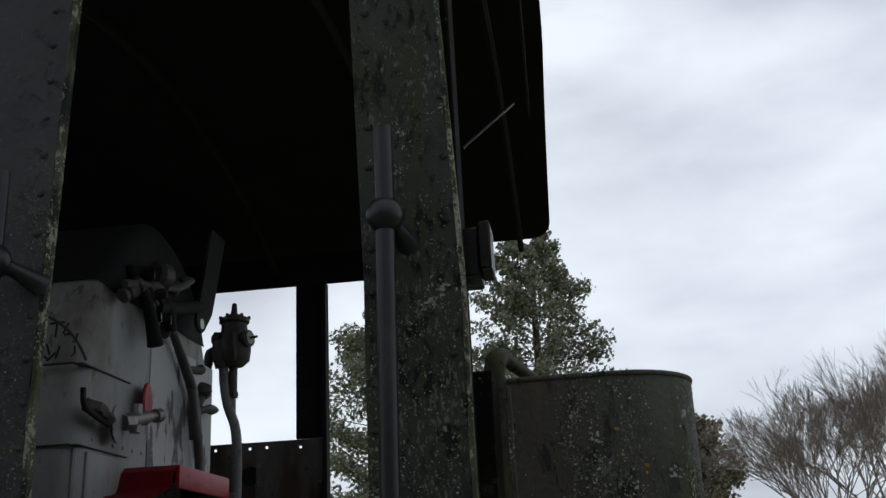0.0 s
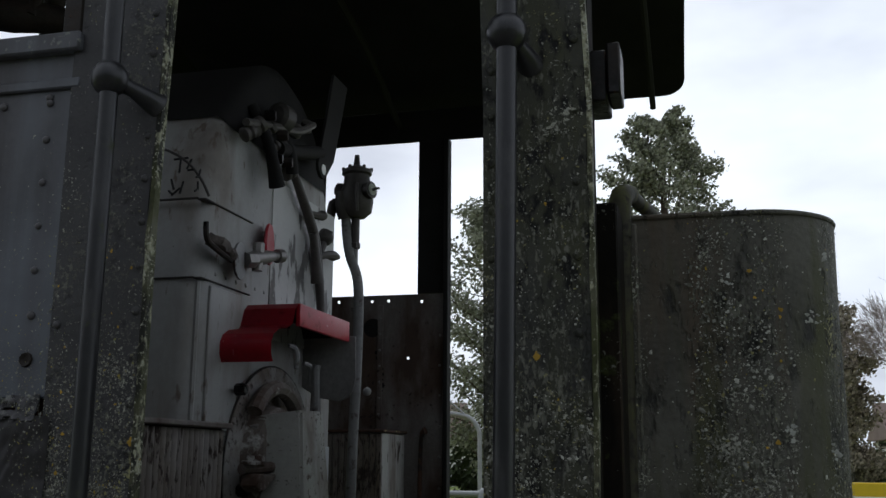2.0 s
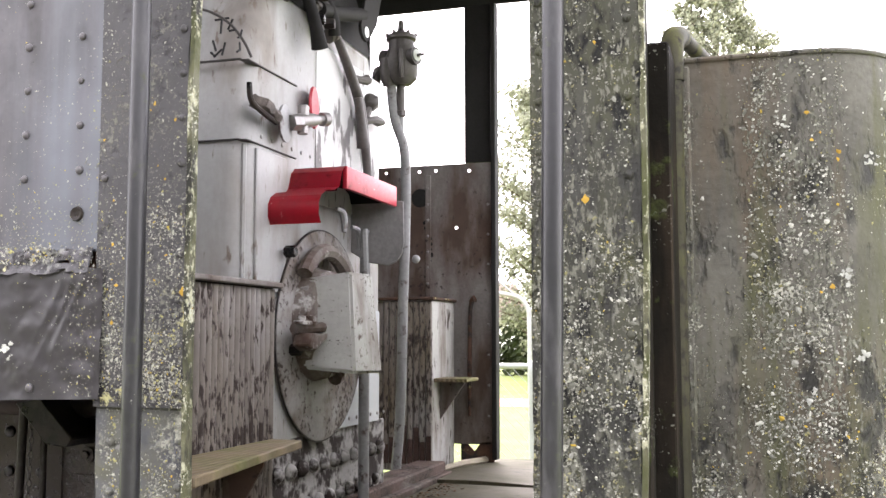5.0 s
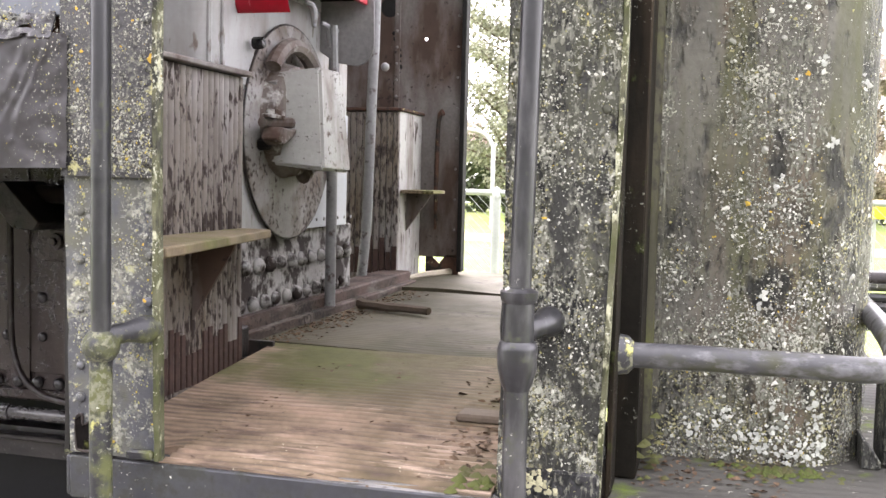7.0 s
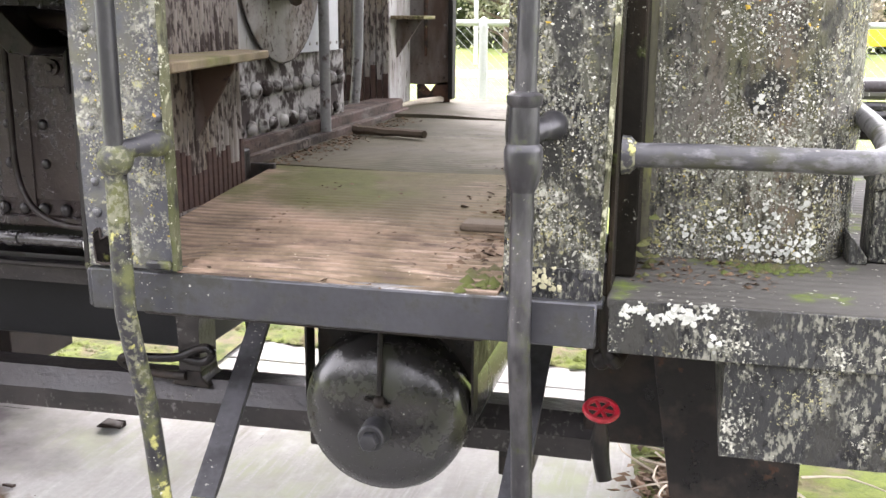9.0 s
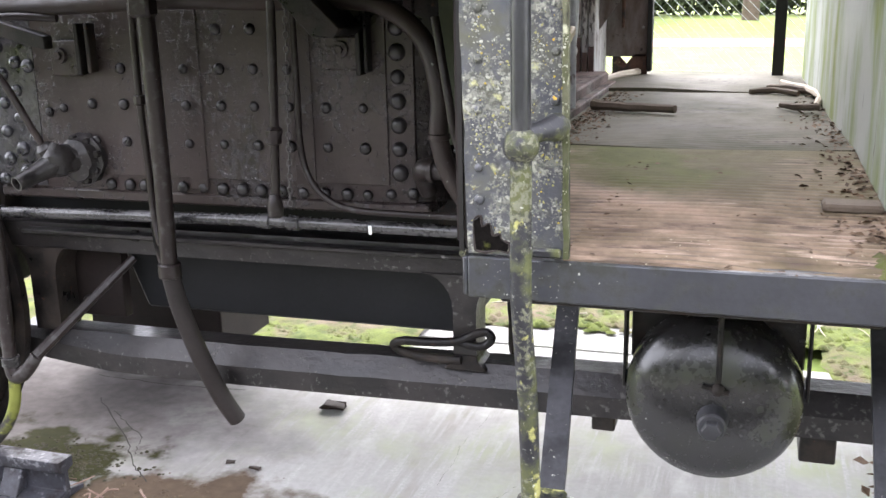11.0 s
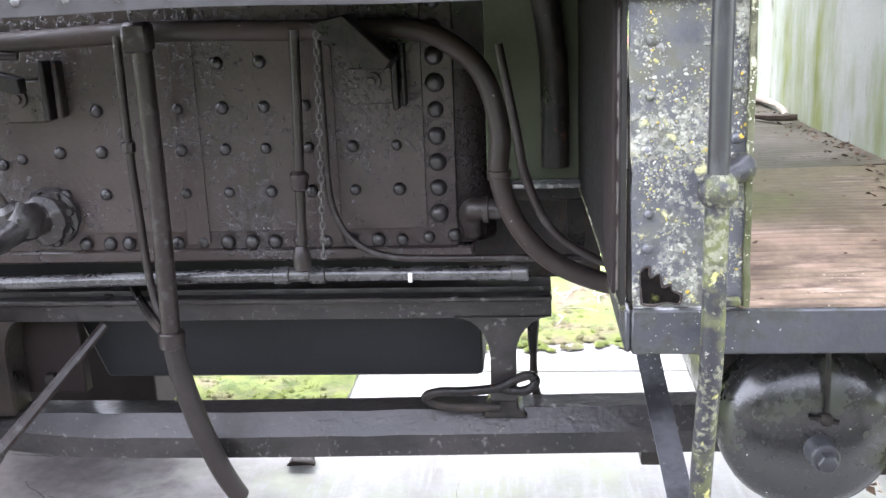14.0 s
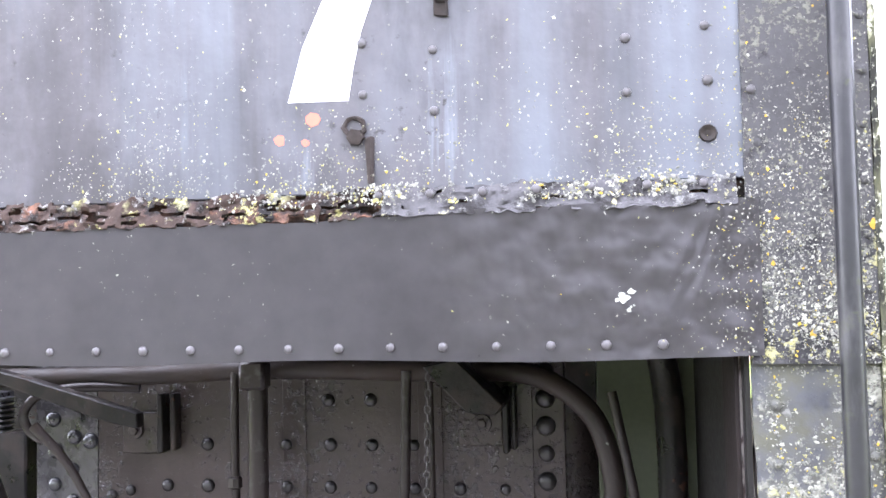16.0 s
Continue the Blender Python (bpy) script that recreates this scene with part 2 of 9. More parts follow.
M_STUD = material("shiny_stay_bolt", (0.013, 0.011, 0.0115), 0.32, vary=0.4, low=20, high=60, bump=0.5, spec=0.5)
M_BAR = material("dusty_frame_iron", (0.021, 0.0180, 0.0175), 0.38, spec=0.42, vary=0.45, low=7, high=50, bump=0.6, deep=0.006, layers=[
    ((0.010, 0.009, 0.009), 12, 0.56, 0.06, 3, 0.4, 0.3, (0.5, 1, 1), -0.2), ((0.10, 0.095, 0.09), 60, 0.66, 0.05, 5, 0.4, 0.8, ONE, 0.2)])
M_PIPE = material("dull_black_pipe", (0.0170, 0.0122, 0.0115), 0.38, spec=0.32, vary=0.4, bump=0.3, layers=[
    ((0.045, 0.042, 0.040), 40, 0.62, 0.08, 5, 0.4, 0.5, ONE, 0.2), (GREY_L, 60, 0.73, 0.03, 4, 0.3, 0.9, ONE, 0.4)])
M_BROWNPIPE = material("brown_black_pipe", (0.020, 0.0145, 0.013), 0.45, spec=0.3, vary=0.45, bump=0.35, layers=[
    ((0.034, 0.024, 0.020), 12, 0.57, 0.1, 3, 0.4, 0.8, ONE, 0.1), (GREY_L, 60, 0.72, 0.03, 4, 0.3, 0.9, ONE, 0.4)])
M_RAIL = material("handrail_black_paint", (0.017, 0.0168, 0.019), 0.34, spec=0.5, vary=0.4, bump=0.2, layers=[
    ((0.045, 0.05, 0.025), 34, 0.68, 0.06, 4.0, 0.4, 0.9, ONE, 0.3), ((0.060, 0.058, 0.060), 30, 0.62, 0.12, 4.0, 0.4, 0.55, (1, 1, 0.3), 0.1), (WHITE_L, 90, 0.755, 0.03, 4.0, 0.35, 0.95, ONE, 0.6)])
M_RAILMOSS = material("mossy_handrail", (0.022, 0.022, 0.025), 0.42, vary=0.4, bump=0.5, spec=0.4, layers=[
    ((0.085, 0.092, 0.036), 20, 0.56, 0.08, 4.0, 0.5, 0.9, ONE, 0.4), ((0.16, 0.16, 0.11), 90, 0.60, 0.05, 5.0, 0.6, 0.95, ONE, 0.7),
    ((0.38, 0.37, 0.13), 34, 0.64, 0.04, 6.0, 0.6, 0.95, ONE, 0.8), (WHITE_L, 130, 0.69, 0.03, 6.0, 0.5, 0.95, ONE, 0.9)])
M_BEAM = material("black_footplate_beam", (0.031, 0.032, 0.037), 0.38, spec=0.42, vary=0.35, bump=0.25, layers=[
    ((0.034, 0.035, 0.030), 30, 0.60, 0.10, 2.5, 0.5, 0.9, ONE, 0.2), ((0.30, 0.30, 0.27), 160, 0.775, 0.03, 3.0, 0.3, 0.95, ONE, 0.6)])
M_WHITE = material("dirty_white_paint", (0.33, 0.33, 0.32), 0.5, vary=0.12, low=4, bump=0.12, layers=[
    ((0.24, 0.22, 0.20), 8, 0.56, 0.12, 2, 0.4, 0.7, (1, 1, 0.3), 0.0), ((0.16, 0.13, 0.11), 34, 0.66, 0.05, 4, 0.4, 0.8, (1, 1, 0.35), -0.2), ((0.10, 0.08, 0.07), 70, 0.73, 0.03, 5, 0.3, 0.8, ONE, -0.4)])
M_PEEL = material("peeling_white_paint", (0.265, 0.25, 0.24), 0.6, vary=0.25, low=5, bump=0.35, piece=0.10, layers=[
    ((0.15, 0.115, 0.075), 3, 0.53, 0.12, 2, 0.4, 0.8, (1, 1, 0.5), 0.0), ((0.17, 0.15, 0.135), 12, 0.54, 0.12, 3, 0.4, 0.8, (1, 1, 0.12), 0.0), ((0.045, 0.034, 0.030), 85, 0.575, 0.04, 4, 0.6, 0.8, (1, 1, 0.30), -0.6)])
M_GRIME = material("rusty_grey_paint", (0.185, 0.17, 0.16), 0.6, vary=0.35, low=4, bump=0.25, layers=[
    ((0.075, 0.050, 0.038), 6, 0.51, 0.12, 2, 0.4, 0.8, (1, 1, 0.35), 0.0), ((0.035, 0.025, 0.022), 40, 0.66, 0.05, 4, 0.3, 0.8, ONE, -0.3)])
M_CRUST = material("scaly_firebox_edge", (0.30, 0.29, 0.28), 0.7, vary=0.3, bump=0.6, layers=[
    ((0.03, 0.022, 0.02), 18, 0.50, 0.06, 6, 0.4, 0.8, ONE, -0.6)])
M_RED = material("faded_red_paint", (0.36, 0.014, 0.028), 0.38, spec=0.4, vary=0.2, low=6, bump=0.12, layers=[
    ((0.62, 0.30, 0.30), 90, 0.72, 0.03, 5, 0.3, 0.6, ONE, 0.1), ((0.10, 0.01, 0.012), 20, 0.66, 0.08, 4, 0.3, 0.6, ONE, 0.0)])
M_STEEL = material("worn_grey_metal", (0.22, 0.21, 0.20), 0.45, 0.6, vary=0.3, bump=0.2)
M_GREYPIPE = material("grey_painted_pipe", (0.20, 0.20, 0.20), 0.5, vary=0.3, bump=0.15, layers=[
    ((0.07, 0.05, 0.045), 30, 0.64, 0.06, 4, 0.3, 0.8, ONE, -0.2)])
M_FLOOR1 = material("worn_ribbed_floor_wood", (0.29, 0.205, 0.148), 0.75, vary=0.25, low=6, bump=0.6, stretch=(0.3, 1, 1), wave=("Y", 13.369, 0.0, 0.0, 0.6),
                    layers=[((0.10, 0.078, 0.045), 4.0, 0.53, 0.12, 1.6, 0.5, 0.85, ONE, 0.0), ((0.10, 0.072, 0.055), 26, 0.60, 0.08, 4, 0.4, 0.85, (0.3, 1, 1), -0.2),
                            ((0.40, 0.30, 0.235), 60, 0.66, 0.10, 3, 0.4, 0.8, (0.12, 1, 1), 0.2), ((0.45, 0.40, 0.30), 120, 0.72, 0.03, 3, 0.3, 0.9, ONE, 0.3)],
                    spots=[(-0.48, 2.42, 0.42, 0.16, (0.105, 0.088, 0.046), 0.85), (-0.70, 2.36, 0.22, 0.10, (0.085, 0.088, 0.030), 0.9)])
M_FLOOR2 = material("damp_floor_wood", (0.088, 0.076, 0.052), 0.7, vary=0.3, low=4, bump=0.35, stretch=(0.3, 1, 1), spec=0.15,
                    wave=("Y", 12.0, 0.8, 0.4, 0.10), layers=[((0.052, 0.050, 0.027), 3, 0.5, 0.12, 0, 0, 0.85, ONE, 0.0), ((0.10, 0.088, 0.066), 14, 0.62, 0.1, 3, 0.4, 0.8, (0.3, 1, 1), 0.0), ((0.035, 0.028, 0.022), 40, 0.66, 0.06, 4, 0.4, 0.8, ONE, 0.0)])
M_WOODR = material("red_brown_timber", (0.088, 0.060, 0.050), 0.8, vary=0.5, bump=0.8, stretch=(1, 0.2, 1), layers=[
    ((0.040, 0.030, 0.024), 9, 0.52, 0.1, 3, 0.5, 0.85, (1, 0.4, 1), -0.2), ((0.135, 0.115, 0.10), 30, 0.60, 0.08, 4, 0.4, 0.8, (1, 0.25, 1), 0.1), ((0.022, 0.017, 0.014), 60, 0.62, 0.05, 6, 0.5, 0.9, ONE, 0.3)])
M_SEATWOOD = material("weathered_seat_plank", (0.21, 0.165, 0.105), 0.75, vary=0.3, bump=0.7, wave=("X", 16.0, 0.8, 1.0, 0.4), layers=[
    ((0.12, 0.13, 0.04), 5, 0.56, 0.1, 0, 0, 0.9, ONE, 0.0)])
M_GREENWALL = material("algae_stained_grey_paint", (0.42, 0.45, 0.42), 0.55, vary=0.15, low=3, bump=0.15, layers=[
    ((0.22, 0.27, 0.08), 5, 0.56, 0.12, 2, 0.5, 0.8, (1, 1, 0.3), 0.0), ((0.12, 0.11, 0.09), 30, 0.68, 0.05, 3, 0.3, 0.8, (1, 1, 0.2), 0.0)])
# Also used where black stands for shade, as on the upper boiler end.
M_DARKIN = material("dark_cab_paint_and_shade", (0.018, 0.0172, 0.0165), 0.75, spec=0.15, vary=0.4, low=4, bump=0.2)
M_CONCRETE = material("stained_concrete", (0.305, 0.30, 0.285), 0.8, vary=0.18, low=1.6, high=45, bump=0.35, spec=0.04, layers=[
    ((0.20, 0.185, 0.165), 1.5, 0.63, 0.1, 0.6, 0.3, 0.7, ONE, 0.0), ((0.27, 0.26, 0.24), 6, 0.58, 0.08, 2, 0.3, 0.8, (1, 0.3, 1), 0.0),
    ((0.31, 0.33, 0.24), 2.2, 0.58, 0.1, 0, 0, 0.85, ONE, 0.0), ((0.34, 0.335, 0.32), 40, 0.58, 0.08, 4, 0.4, 0.85, (1, 0.07, 1), -0.2),
    ((0.37, 0.365, 0.35), 9, 0.62, 0.08, 2, 0.4, 0.85, (1, 0.4, 1), 0.0)], spots=[
    # the first two spots darken the slab near the wheel
    (-2.95, 2.82, 0.95, 0.28, (0.155, 0.145, 0.138), 0.9), (-2.86, 2.92, 0.46, 0.22, (0.085, 0.077, 0.073), 0.9), (-2.62, 2.44, 0.38, 0.05, (0.030, 0.030, 0.011), 0.85), (-2.02, 2.20, 0.46, 0.07, (0.085, 0.062, 0.042), 0.8)])
M_DULLGROUND = material("dull_unseen_ground", (0.14, 0.13, 0.118), 0.9, vary=0.4, low=2, high=60, bump=0.6)
M_MOSS = material("bright_moss", (0.092, 0.113, 0.022), 0.95, vary=0.5, low=9, high=120, bump=1.0, layers=[
    ((0.12, 0.09, 0.06), 7, 0.53, 0.08, 2, 0.4, 0.95, ONE, 0.2), ((0.05, 0.07, 0.012), 14, 0.58, 0.08, 3, 0.3, 0.95, ONE, -0.2)])
M_MUD = material("brown_moss_and_silt", (0.065, 0.060, 0.026), 0.85, vary=0.45, low=8, high=120, bump=0.7, layers=[
    ((0.07, 0.085, 0.02), 7, 0.52, 0.1, 2, 0.3, 0.95, ONE, 0.2)])
M_GRASS = material("field_grass", (0.15, 0.21, 0.04), 0.9, vary=0.3, low=0.6, high=30, bump=0.6, layers=[
    ((0.20, 0.19, 0.07), 1.4, 0.58, 0.12, 0.4, 0.3, 0.9, ONE, 0.0)])
M_TWIG = material("dead_twig_bark", (0.105, 0.082, 0.062), 0.85, vary=0.35, bump=0.5)
M_PALETWIG = material("bleached_twig", (0.40, 0.35, 0.28), 0.8, vary=0.3, bump=0.4)
M_LEAF = material("dead_leaf", (0.034, 0.025, 0.020), 0.8, vary=0.35, piece=0.4, bump=0.3)
M_LEAFS = material("leaf_litter", (0.10, 0.065, 0.04), 0.85, vary=0.35, island=0.45, bump=0.3)
M_TYRE = material("white_painted_tyre_side", (0.80, 0.80, 0.78), 0.5, vary=0.06, bump=0.1)
M_GALV = material("galvanised_steel", (0.32, 0.33, 0.33), 0.5, 0.2, vary=0.15, bump=0.05)
M_BARK = material("pine_bark", (0.11, 0.085, 0.065), 0.9, vary=0.35, low=8, bump=0.6)
M_NEEDLE = material("pine_needles", (0.26, 0.27, 0.19), 0.7, vary=0.3, island=0.5, bump=0.0)
M_HEDGE = material("evergreen_leaves", (0.05, 0.065, 0.028), 0.75, vary=0.3, island=0.55, bump=0.0)
M_BARE = material("bare_branch_bark", (0.30, 0.25, 0.23), 0.9, vary=0.3, bump=0.2)
M_NUM = material("white_numeral_paint", (0.82, 0.82, 0.82), 0.45, vary=0.04, bump=0.05)
M_INK = material("black_marker", (0.02, 0.02, 0.02), 0.6, bump=0.05)
M_RUSTY = material("flaking_rust", (0.075, 0.040, 0.028), 0.85, vary=0.5, low=15, bump=0.9, layers=[
    ((0.03, 0.025, 0.022), 22, 0.52, 0.06, 0, 0, 0.8, ONE, 0.4), ((0.40, 0.36, 0.18), 30, 0.66, 0.03, 6, 0.3, 0.9, ONE, 0.5)])
M_HOUSE = material("pale_house_wall", (0.62, 0.60, 0.57), 0.7, vary=0.08, low=0.5, bump=0.1)
M_ROOF = material("brown_roof_shingle", (0.17, 0.12, 0.10), 0.8, vary=0.2, low=1, bump=0.3)
M_YELLOW = material("yellow_barrier_paint", (0.70, 0.48, 0.03), 0.5, vary=0.1, bump=0.05)
M_PATH = material("red_clay_track", (0.32, 0.17, 0.12), 0.9, vary=0.2, low=1, bump=0.2)
M_GLASS = material("dark_window_glass", (0.03, 0.035, 0.04), 0.1, vary=0.1, bump=0.0)


# ---------------- building blocks ----------------
def finish(name, bm, mat, smooth=True, angle=38):
    bmesh.ops.recalc_face_normals(bm, faces=bm.faces[:])
    me = bpy.data.meshes.new(name)
    lo = [min(v.co[i] for v in bm.verts) for i in range(3)]
    hi = [max(v.co[i] for v in bm.verts) for i in range(3)]
    c = Vector([(a + b) / 2 for a, b in zip(lo, hi)])
    bmesh.ops.translate(bm, verts=bm.verts[:], vec=-c)
    bm.to_mesh(me)
    bm.free()
    me.materials.append(mat)
    if smooth:
        me.polygons.foreach_set("use_smooth", [True] * len(me.polygons))
        me.set_sharp_from_angle(angle=radians(angle))
    return me, c


def origin_of(ob):
    p = Vector((0, 0, 0))
    while ob:
        p += ob.location
        ob = ob.parent
    return p


def part(name, bm, mat, parent=None, label="", smooth=True, angle=38):
    """Links a bmesh, given in the place's metres, as one mesh under a thing or a part."""
    me, c = finish(name, bm, mat, smooth, angle)
    ob = new(name, me)
    ob.location = c - (origin_of(parent) if parent else Vector((0, 0, 0)))
    ob.parent = parent
    return tagged(ob, label)


def thing(name, at, label, category, group="", kind=""):
    ob = new(name)
    ob.empty_display_size = 0.05
    ob.location = at
    return tagged(ob, label, category, group, kind)


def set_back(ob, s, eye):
    """Moves a finished thing away from the camera's place, growing in step, so that its outline from there is kept."""
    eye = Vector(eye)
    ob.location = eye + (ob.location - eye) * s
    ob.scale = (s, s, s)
    return ob


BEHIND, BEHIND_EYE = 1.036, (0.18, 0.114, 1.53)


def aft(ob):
    """Sets the post, deck and bunker further in, scaled about the camera to keep its view of them."""
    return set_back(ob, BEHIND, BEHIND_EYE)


def solo(name, bm, mat, label, category="", group="", kind="", smooth=True, angle=38):
    return tagged(part(name, bm, mat, None, "", smooth, angle), label, category, group, kind)


def box(x0, x1, y0, y1, z0, z1, bev=0.004, bm=None, seg=1):
    b = bmesh.new()
    bmesh.ops.create_cube(b, size=1)
    for v in b.verts:
        v.co = Vector(((x0 + x1) / 2 + v.co.x * (x1 - x0), (y0 + y1) / 2 + v.co.y * (y1 - y0), (z0 + z1) / 2 + v.co.z * (z1 - z0)))
    bev = min(bev, 0.3 * min(x1 - x0, y1 - y0, z1 - z0))
    if bev > 0:
        bmesh.ops.bevel(b, geom=b.edges[:], offset=bev, segments=seg, affect="EDGES", profile=0.6)
    return join(bm, b)


def join(bm, b):
    if bm is None:
        return b
    me = bpy.data.meshes.new("joint")
    b.to_mesh(me)
    b.free()
    bm.from_mesh(me)
    bpy.data.meshes.remove(me)
    return bm


def prism(poly, axis, a, c, bev=0.003, bm=None):
    """A flat outline, in the two other axes, pushed from a to c along an axis."""
    b = bmesh.new()
    def place(u, v, w):
        return {"x": (w, u, v), "y": (u, w, v), "z": (u, v, w)}[axis]
    f = b.faces.new([b.verts.new(place(u, v, a)) for u, v in poly])
    g = bmesh.ops.extrude_face_region(b, geom=[f])
    d = Vector(place(0, 0, c - a))
    bmesh.ops.translate(b, verts=[e for e in g["geom"] if isinstance(e, bmesh.types.BMVert)], vec=d)
    bmesh.ops.recalc_face_normals(b, faces=b.faces[:])
    if bev:
        bmesh.ops.bevel(b, geom=b.edges[:], offset=bev, segments=1, affect="EDGES")
    return join(bm, b)


def spline(pts, res):
    pts = [Vector(p) for p in pts]
    if res < 2 or len(pts) < 3:
        return pts
    out = []
    for i in range(len(pts) - 1):
        p0, p1, p2, p3 = pts[max(i - 1, 0)], pts[i], pts[i + 1], pts[min(i + 2, len(pts) - 1)]
        for k in range(res):
            s = k / res
            out.append(0.5 * ((2 * p1) + (p2 - p0) * s + (2 * p0 - 5 * p1 + 4 * p2 - p3) * s * s + (3 * p1 - p0 - 3 * p2 + p3) * s ** 3))
    return out + [pts[-1]]


def tube(pts, r, seg=10, res=5, bm=None, bore=0.0):
    """A round bar or pipe along a smooth way; r may be one radius or one for each point."""
    b = bmesh.new()
    line = spline(pts, res)
    rad = [r] * len(line) if isinstance(r, (int, float)) else list(np.interp(np.linspace(0, 1, len(line)), np.linspace(0, 1, len(r)), r))
    side = Vector((0, 0, 1))
    rings = []
    for i, p in enumerate(line):
        d = (line[min(i + 1, len(line) - 1)] - line[max(i - 1, 0)]).normalized()
        u = side - d * side.dot(d)
        if u.length < 1e-3:
            u = d.orthogonal()
        u.normalize()
        side = u
        w = d.cross(u)
        rings.append([b.verts.new(p + (u * math.cos(k * math.tau / seg) + w * math.sin(k * math.tau / seg)) * rad[i]) for k in range(seg)])
    for a, c in zip(rings, rings[1:]):
        for k in range(seg):
            b.faces.new((a[k], a[(k + 1) % seg], c[(k + 1) % seg], c[k]))
    if bore:
        d = (line[-1] - line[-2]).normalized()
        mid = line[-1]
        inner = [b.verts.new(mid + (v.co - mid) * bore) for v in rings[-1]]
        deep = [b.verts.new(mid + (v.co - mid) * bore - d * rad[-1] * 2) for v in rings[-1]]
        for k in range(seg):
            b.faces.new((rings[-1][k], rings[-1][(k + 1) % seg], inner[(k + 1) % seg], inner[k]))
            b.faces.new((inner[k], inner[(k + 1) % seg], deep[(k + 1) % seg], deep[k]))
        b.faces.new(deep)
    else:
        b.faces.new(rings[-1])
    b.faces.new(rings[0])
    return join(bm, b)


def lathe(profile, at, axis=(0, 0, 1), seg=20, bm=None):
    """Turned shape: (radius, height) pairs round an axis through a place."""
    b = bmesh.new()
    q = Vector((0, 0, 1)).rotation_difference(Vector(axis).normalized())
    rings = []
    for r, h in profile:
        if r < 1e-5:
            rings.append([b.verts.new(Vector(at) + q @ Vector((0, 0, h)))])
        else:
            rings.append([b.verts.new(Vector(at) + q @ Vector((r * math.cos(k * math.tau / seg), r * math.sin(k * math.tau / seg), h))) for k in range(seg)])
    for a, c in zip(rings, rings[1:]):
        for k in range(seg):
            k2 = (k + 1) % seg
            if len(a) == 1 and len(c) > 1:
                b.faces.new((a[0], c[k], c[k2]))
            elif len(c) == 1 and len(a) > 1:
                b.faces.new((a[k], a[k2], c[0]))
            elif len(a) > 1:
                b.faces.new((a[k], a[k2], c[k2], c[k]))
    for ring in (rings[0], rings[-1]):
        if len(ring) > 1:
            b.faces.new(ring)
    return join(bm, b)


def ball(at, r, bm=None, seg=14):
    prof = [(r * math.sin(k * math.pi / 8), -r * math.cos(k * math.pi / 8)) for k in range(9)]
    prof[0], prof[-1] = (0, -r), (0, r)
    return lathe(prof, at, (0, 0, 1), seg, bm)


def ring_bm(at, axis, r_major, r_minor, seg=24, sub=8, bm=None, a0=0.0, a1=math.tau):
    q = Vector((0, 0, 1)).rotation_difference(Vector(axis).normalized())
    closed = abs(a1 - a0 - math.tau) < 1e-6
    b = bmesh.new()
    rings = []
    count = seg if closed else seg + 1
    for i in range(count):
        a = a0 + (a1 - a0) * i / seg
        o = Vector((math.cos(a), math.sin(a), 0))
        rings.append([b.verts.new(Vector(at) + q @ (o * (r_major + r_minor * math.cos(k * math.tau / sub)) + Vector((0, 0, r_minor * math.sin(k * math.tau / sub))))) for k in range(sub)])
    for i in range(count if closed else count - 1):
        a, c = rings[i], rings[(i + 1) % count]
        for k in range(sub):
            b.faces.new((a[k], a[(k + 1) % sub], c[(k + 1) % sub], c[k]))
    if not closed:
        b.faces.new(rings[0])
        b.faces.new(rings[-1])
    return join(bm, b)


def dome_mesh(r, h, mat, toward):
    """The head of a rivet or stay bolt, shared by all of its size."""
    b = lathe([(r, 0), (r * 0.96, h * 0.34), (r * 0.80, h * 0.66), (r * 0.5, h * 0.9), (r * 0.2, h * 0.985), (0, h)], (0, 0, 0), toward, 12)
    bmesh.ops.recalc_face_normals(b, faces=b.faces[:])
    me = bpy.data.meshes.new("rivet")
    b.to_mesh(me)
    b.free()
    me.materials.append(mat)
    me.polygons.foreach_set("use_smooth", [True] * len(me.polygons))
    return me


def rivets(parent, mesh, places, name="rivet"):
    o = origin_of(parent)
    for p in places:
        ob = new(name, mesh)
        ob.parent = parent
        ob.location = Vector(p) - o
        s = random.uniform(0.88, 1.12)
        ob.scale = (s, s, s)


def nut(at, axis, r, h, bm=None):
    return lathe([(r, 0), (r, h * 0.85), (r * 0.85, h)], at, axis, 6, bm)


# ---------------- ground ----------------
def ground_sheet():
    b = bmesh.new()
    xs = [-400, -60, -20, -8, -4, -2, 0, 2, 4, 8, 20, 60, 400]
    ys = [-60, -20, -6, -2, 0, 2, 4, 6, 8, 12, 20, 40, 90, 600]
    vs = [[b.verts.new((x, y, -0.04 if abs(x) < 5 and y < 5 else -0.02 - 0.0006 * max(0, y - 10))) for x in xs] for y in ys]
    for j in range(len(ys) - 1):
        for i in range(len(xs) - 1):
            b.faces.new((vs[j][i], vs[j][i + 1], vs[j + 1][i + 1], vs[j + 1][i]))
    return solo("ground", b, M_GRASS, "short green field grass reaching to the horizon", "grass", kind="structure")


ground_sheet()


def slab():
    t = thing("concrete_slab", (-1.5, 2.6, 0), "stained cracked concrete slab under the engine", "concrete", kind="structure")
    for x0, x1, y0, y1 in ((-5.0, 1.9, 1.2, 3.895), (-5.0, -0.2, 3.905, 4.32)):
        part("slab_bay", box(x0, x1, y0, y1, -0.1, 0.0, 0.006), M_CONCRETE, t)
    # Unseen ground, added dark so that little light bounces up under the cab.
    part("gravel_bay", box(-9.0, 7.0, -6.0, 1.19, -0.1, -0.004, 0.006), M_DULLGROUND, t, "unseen dull ground before the slab, added to cut bounced light")
    return t


slab()

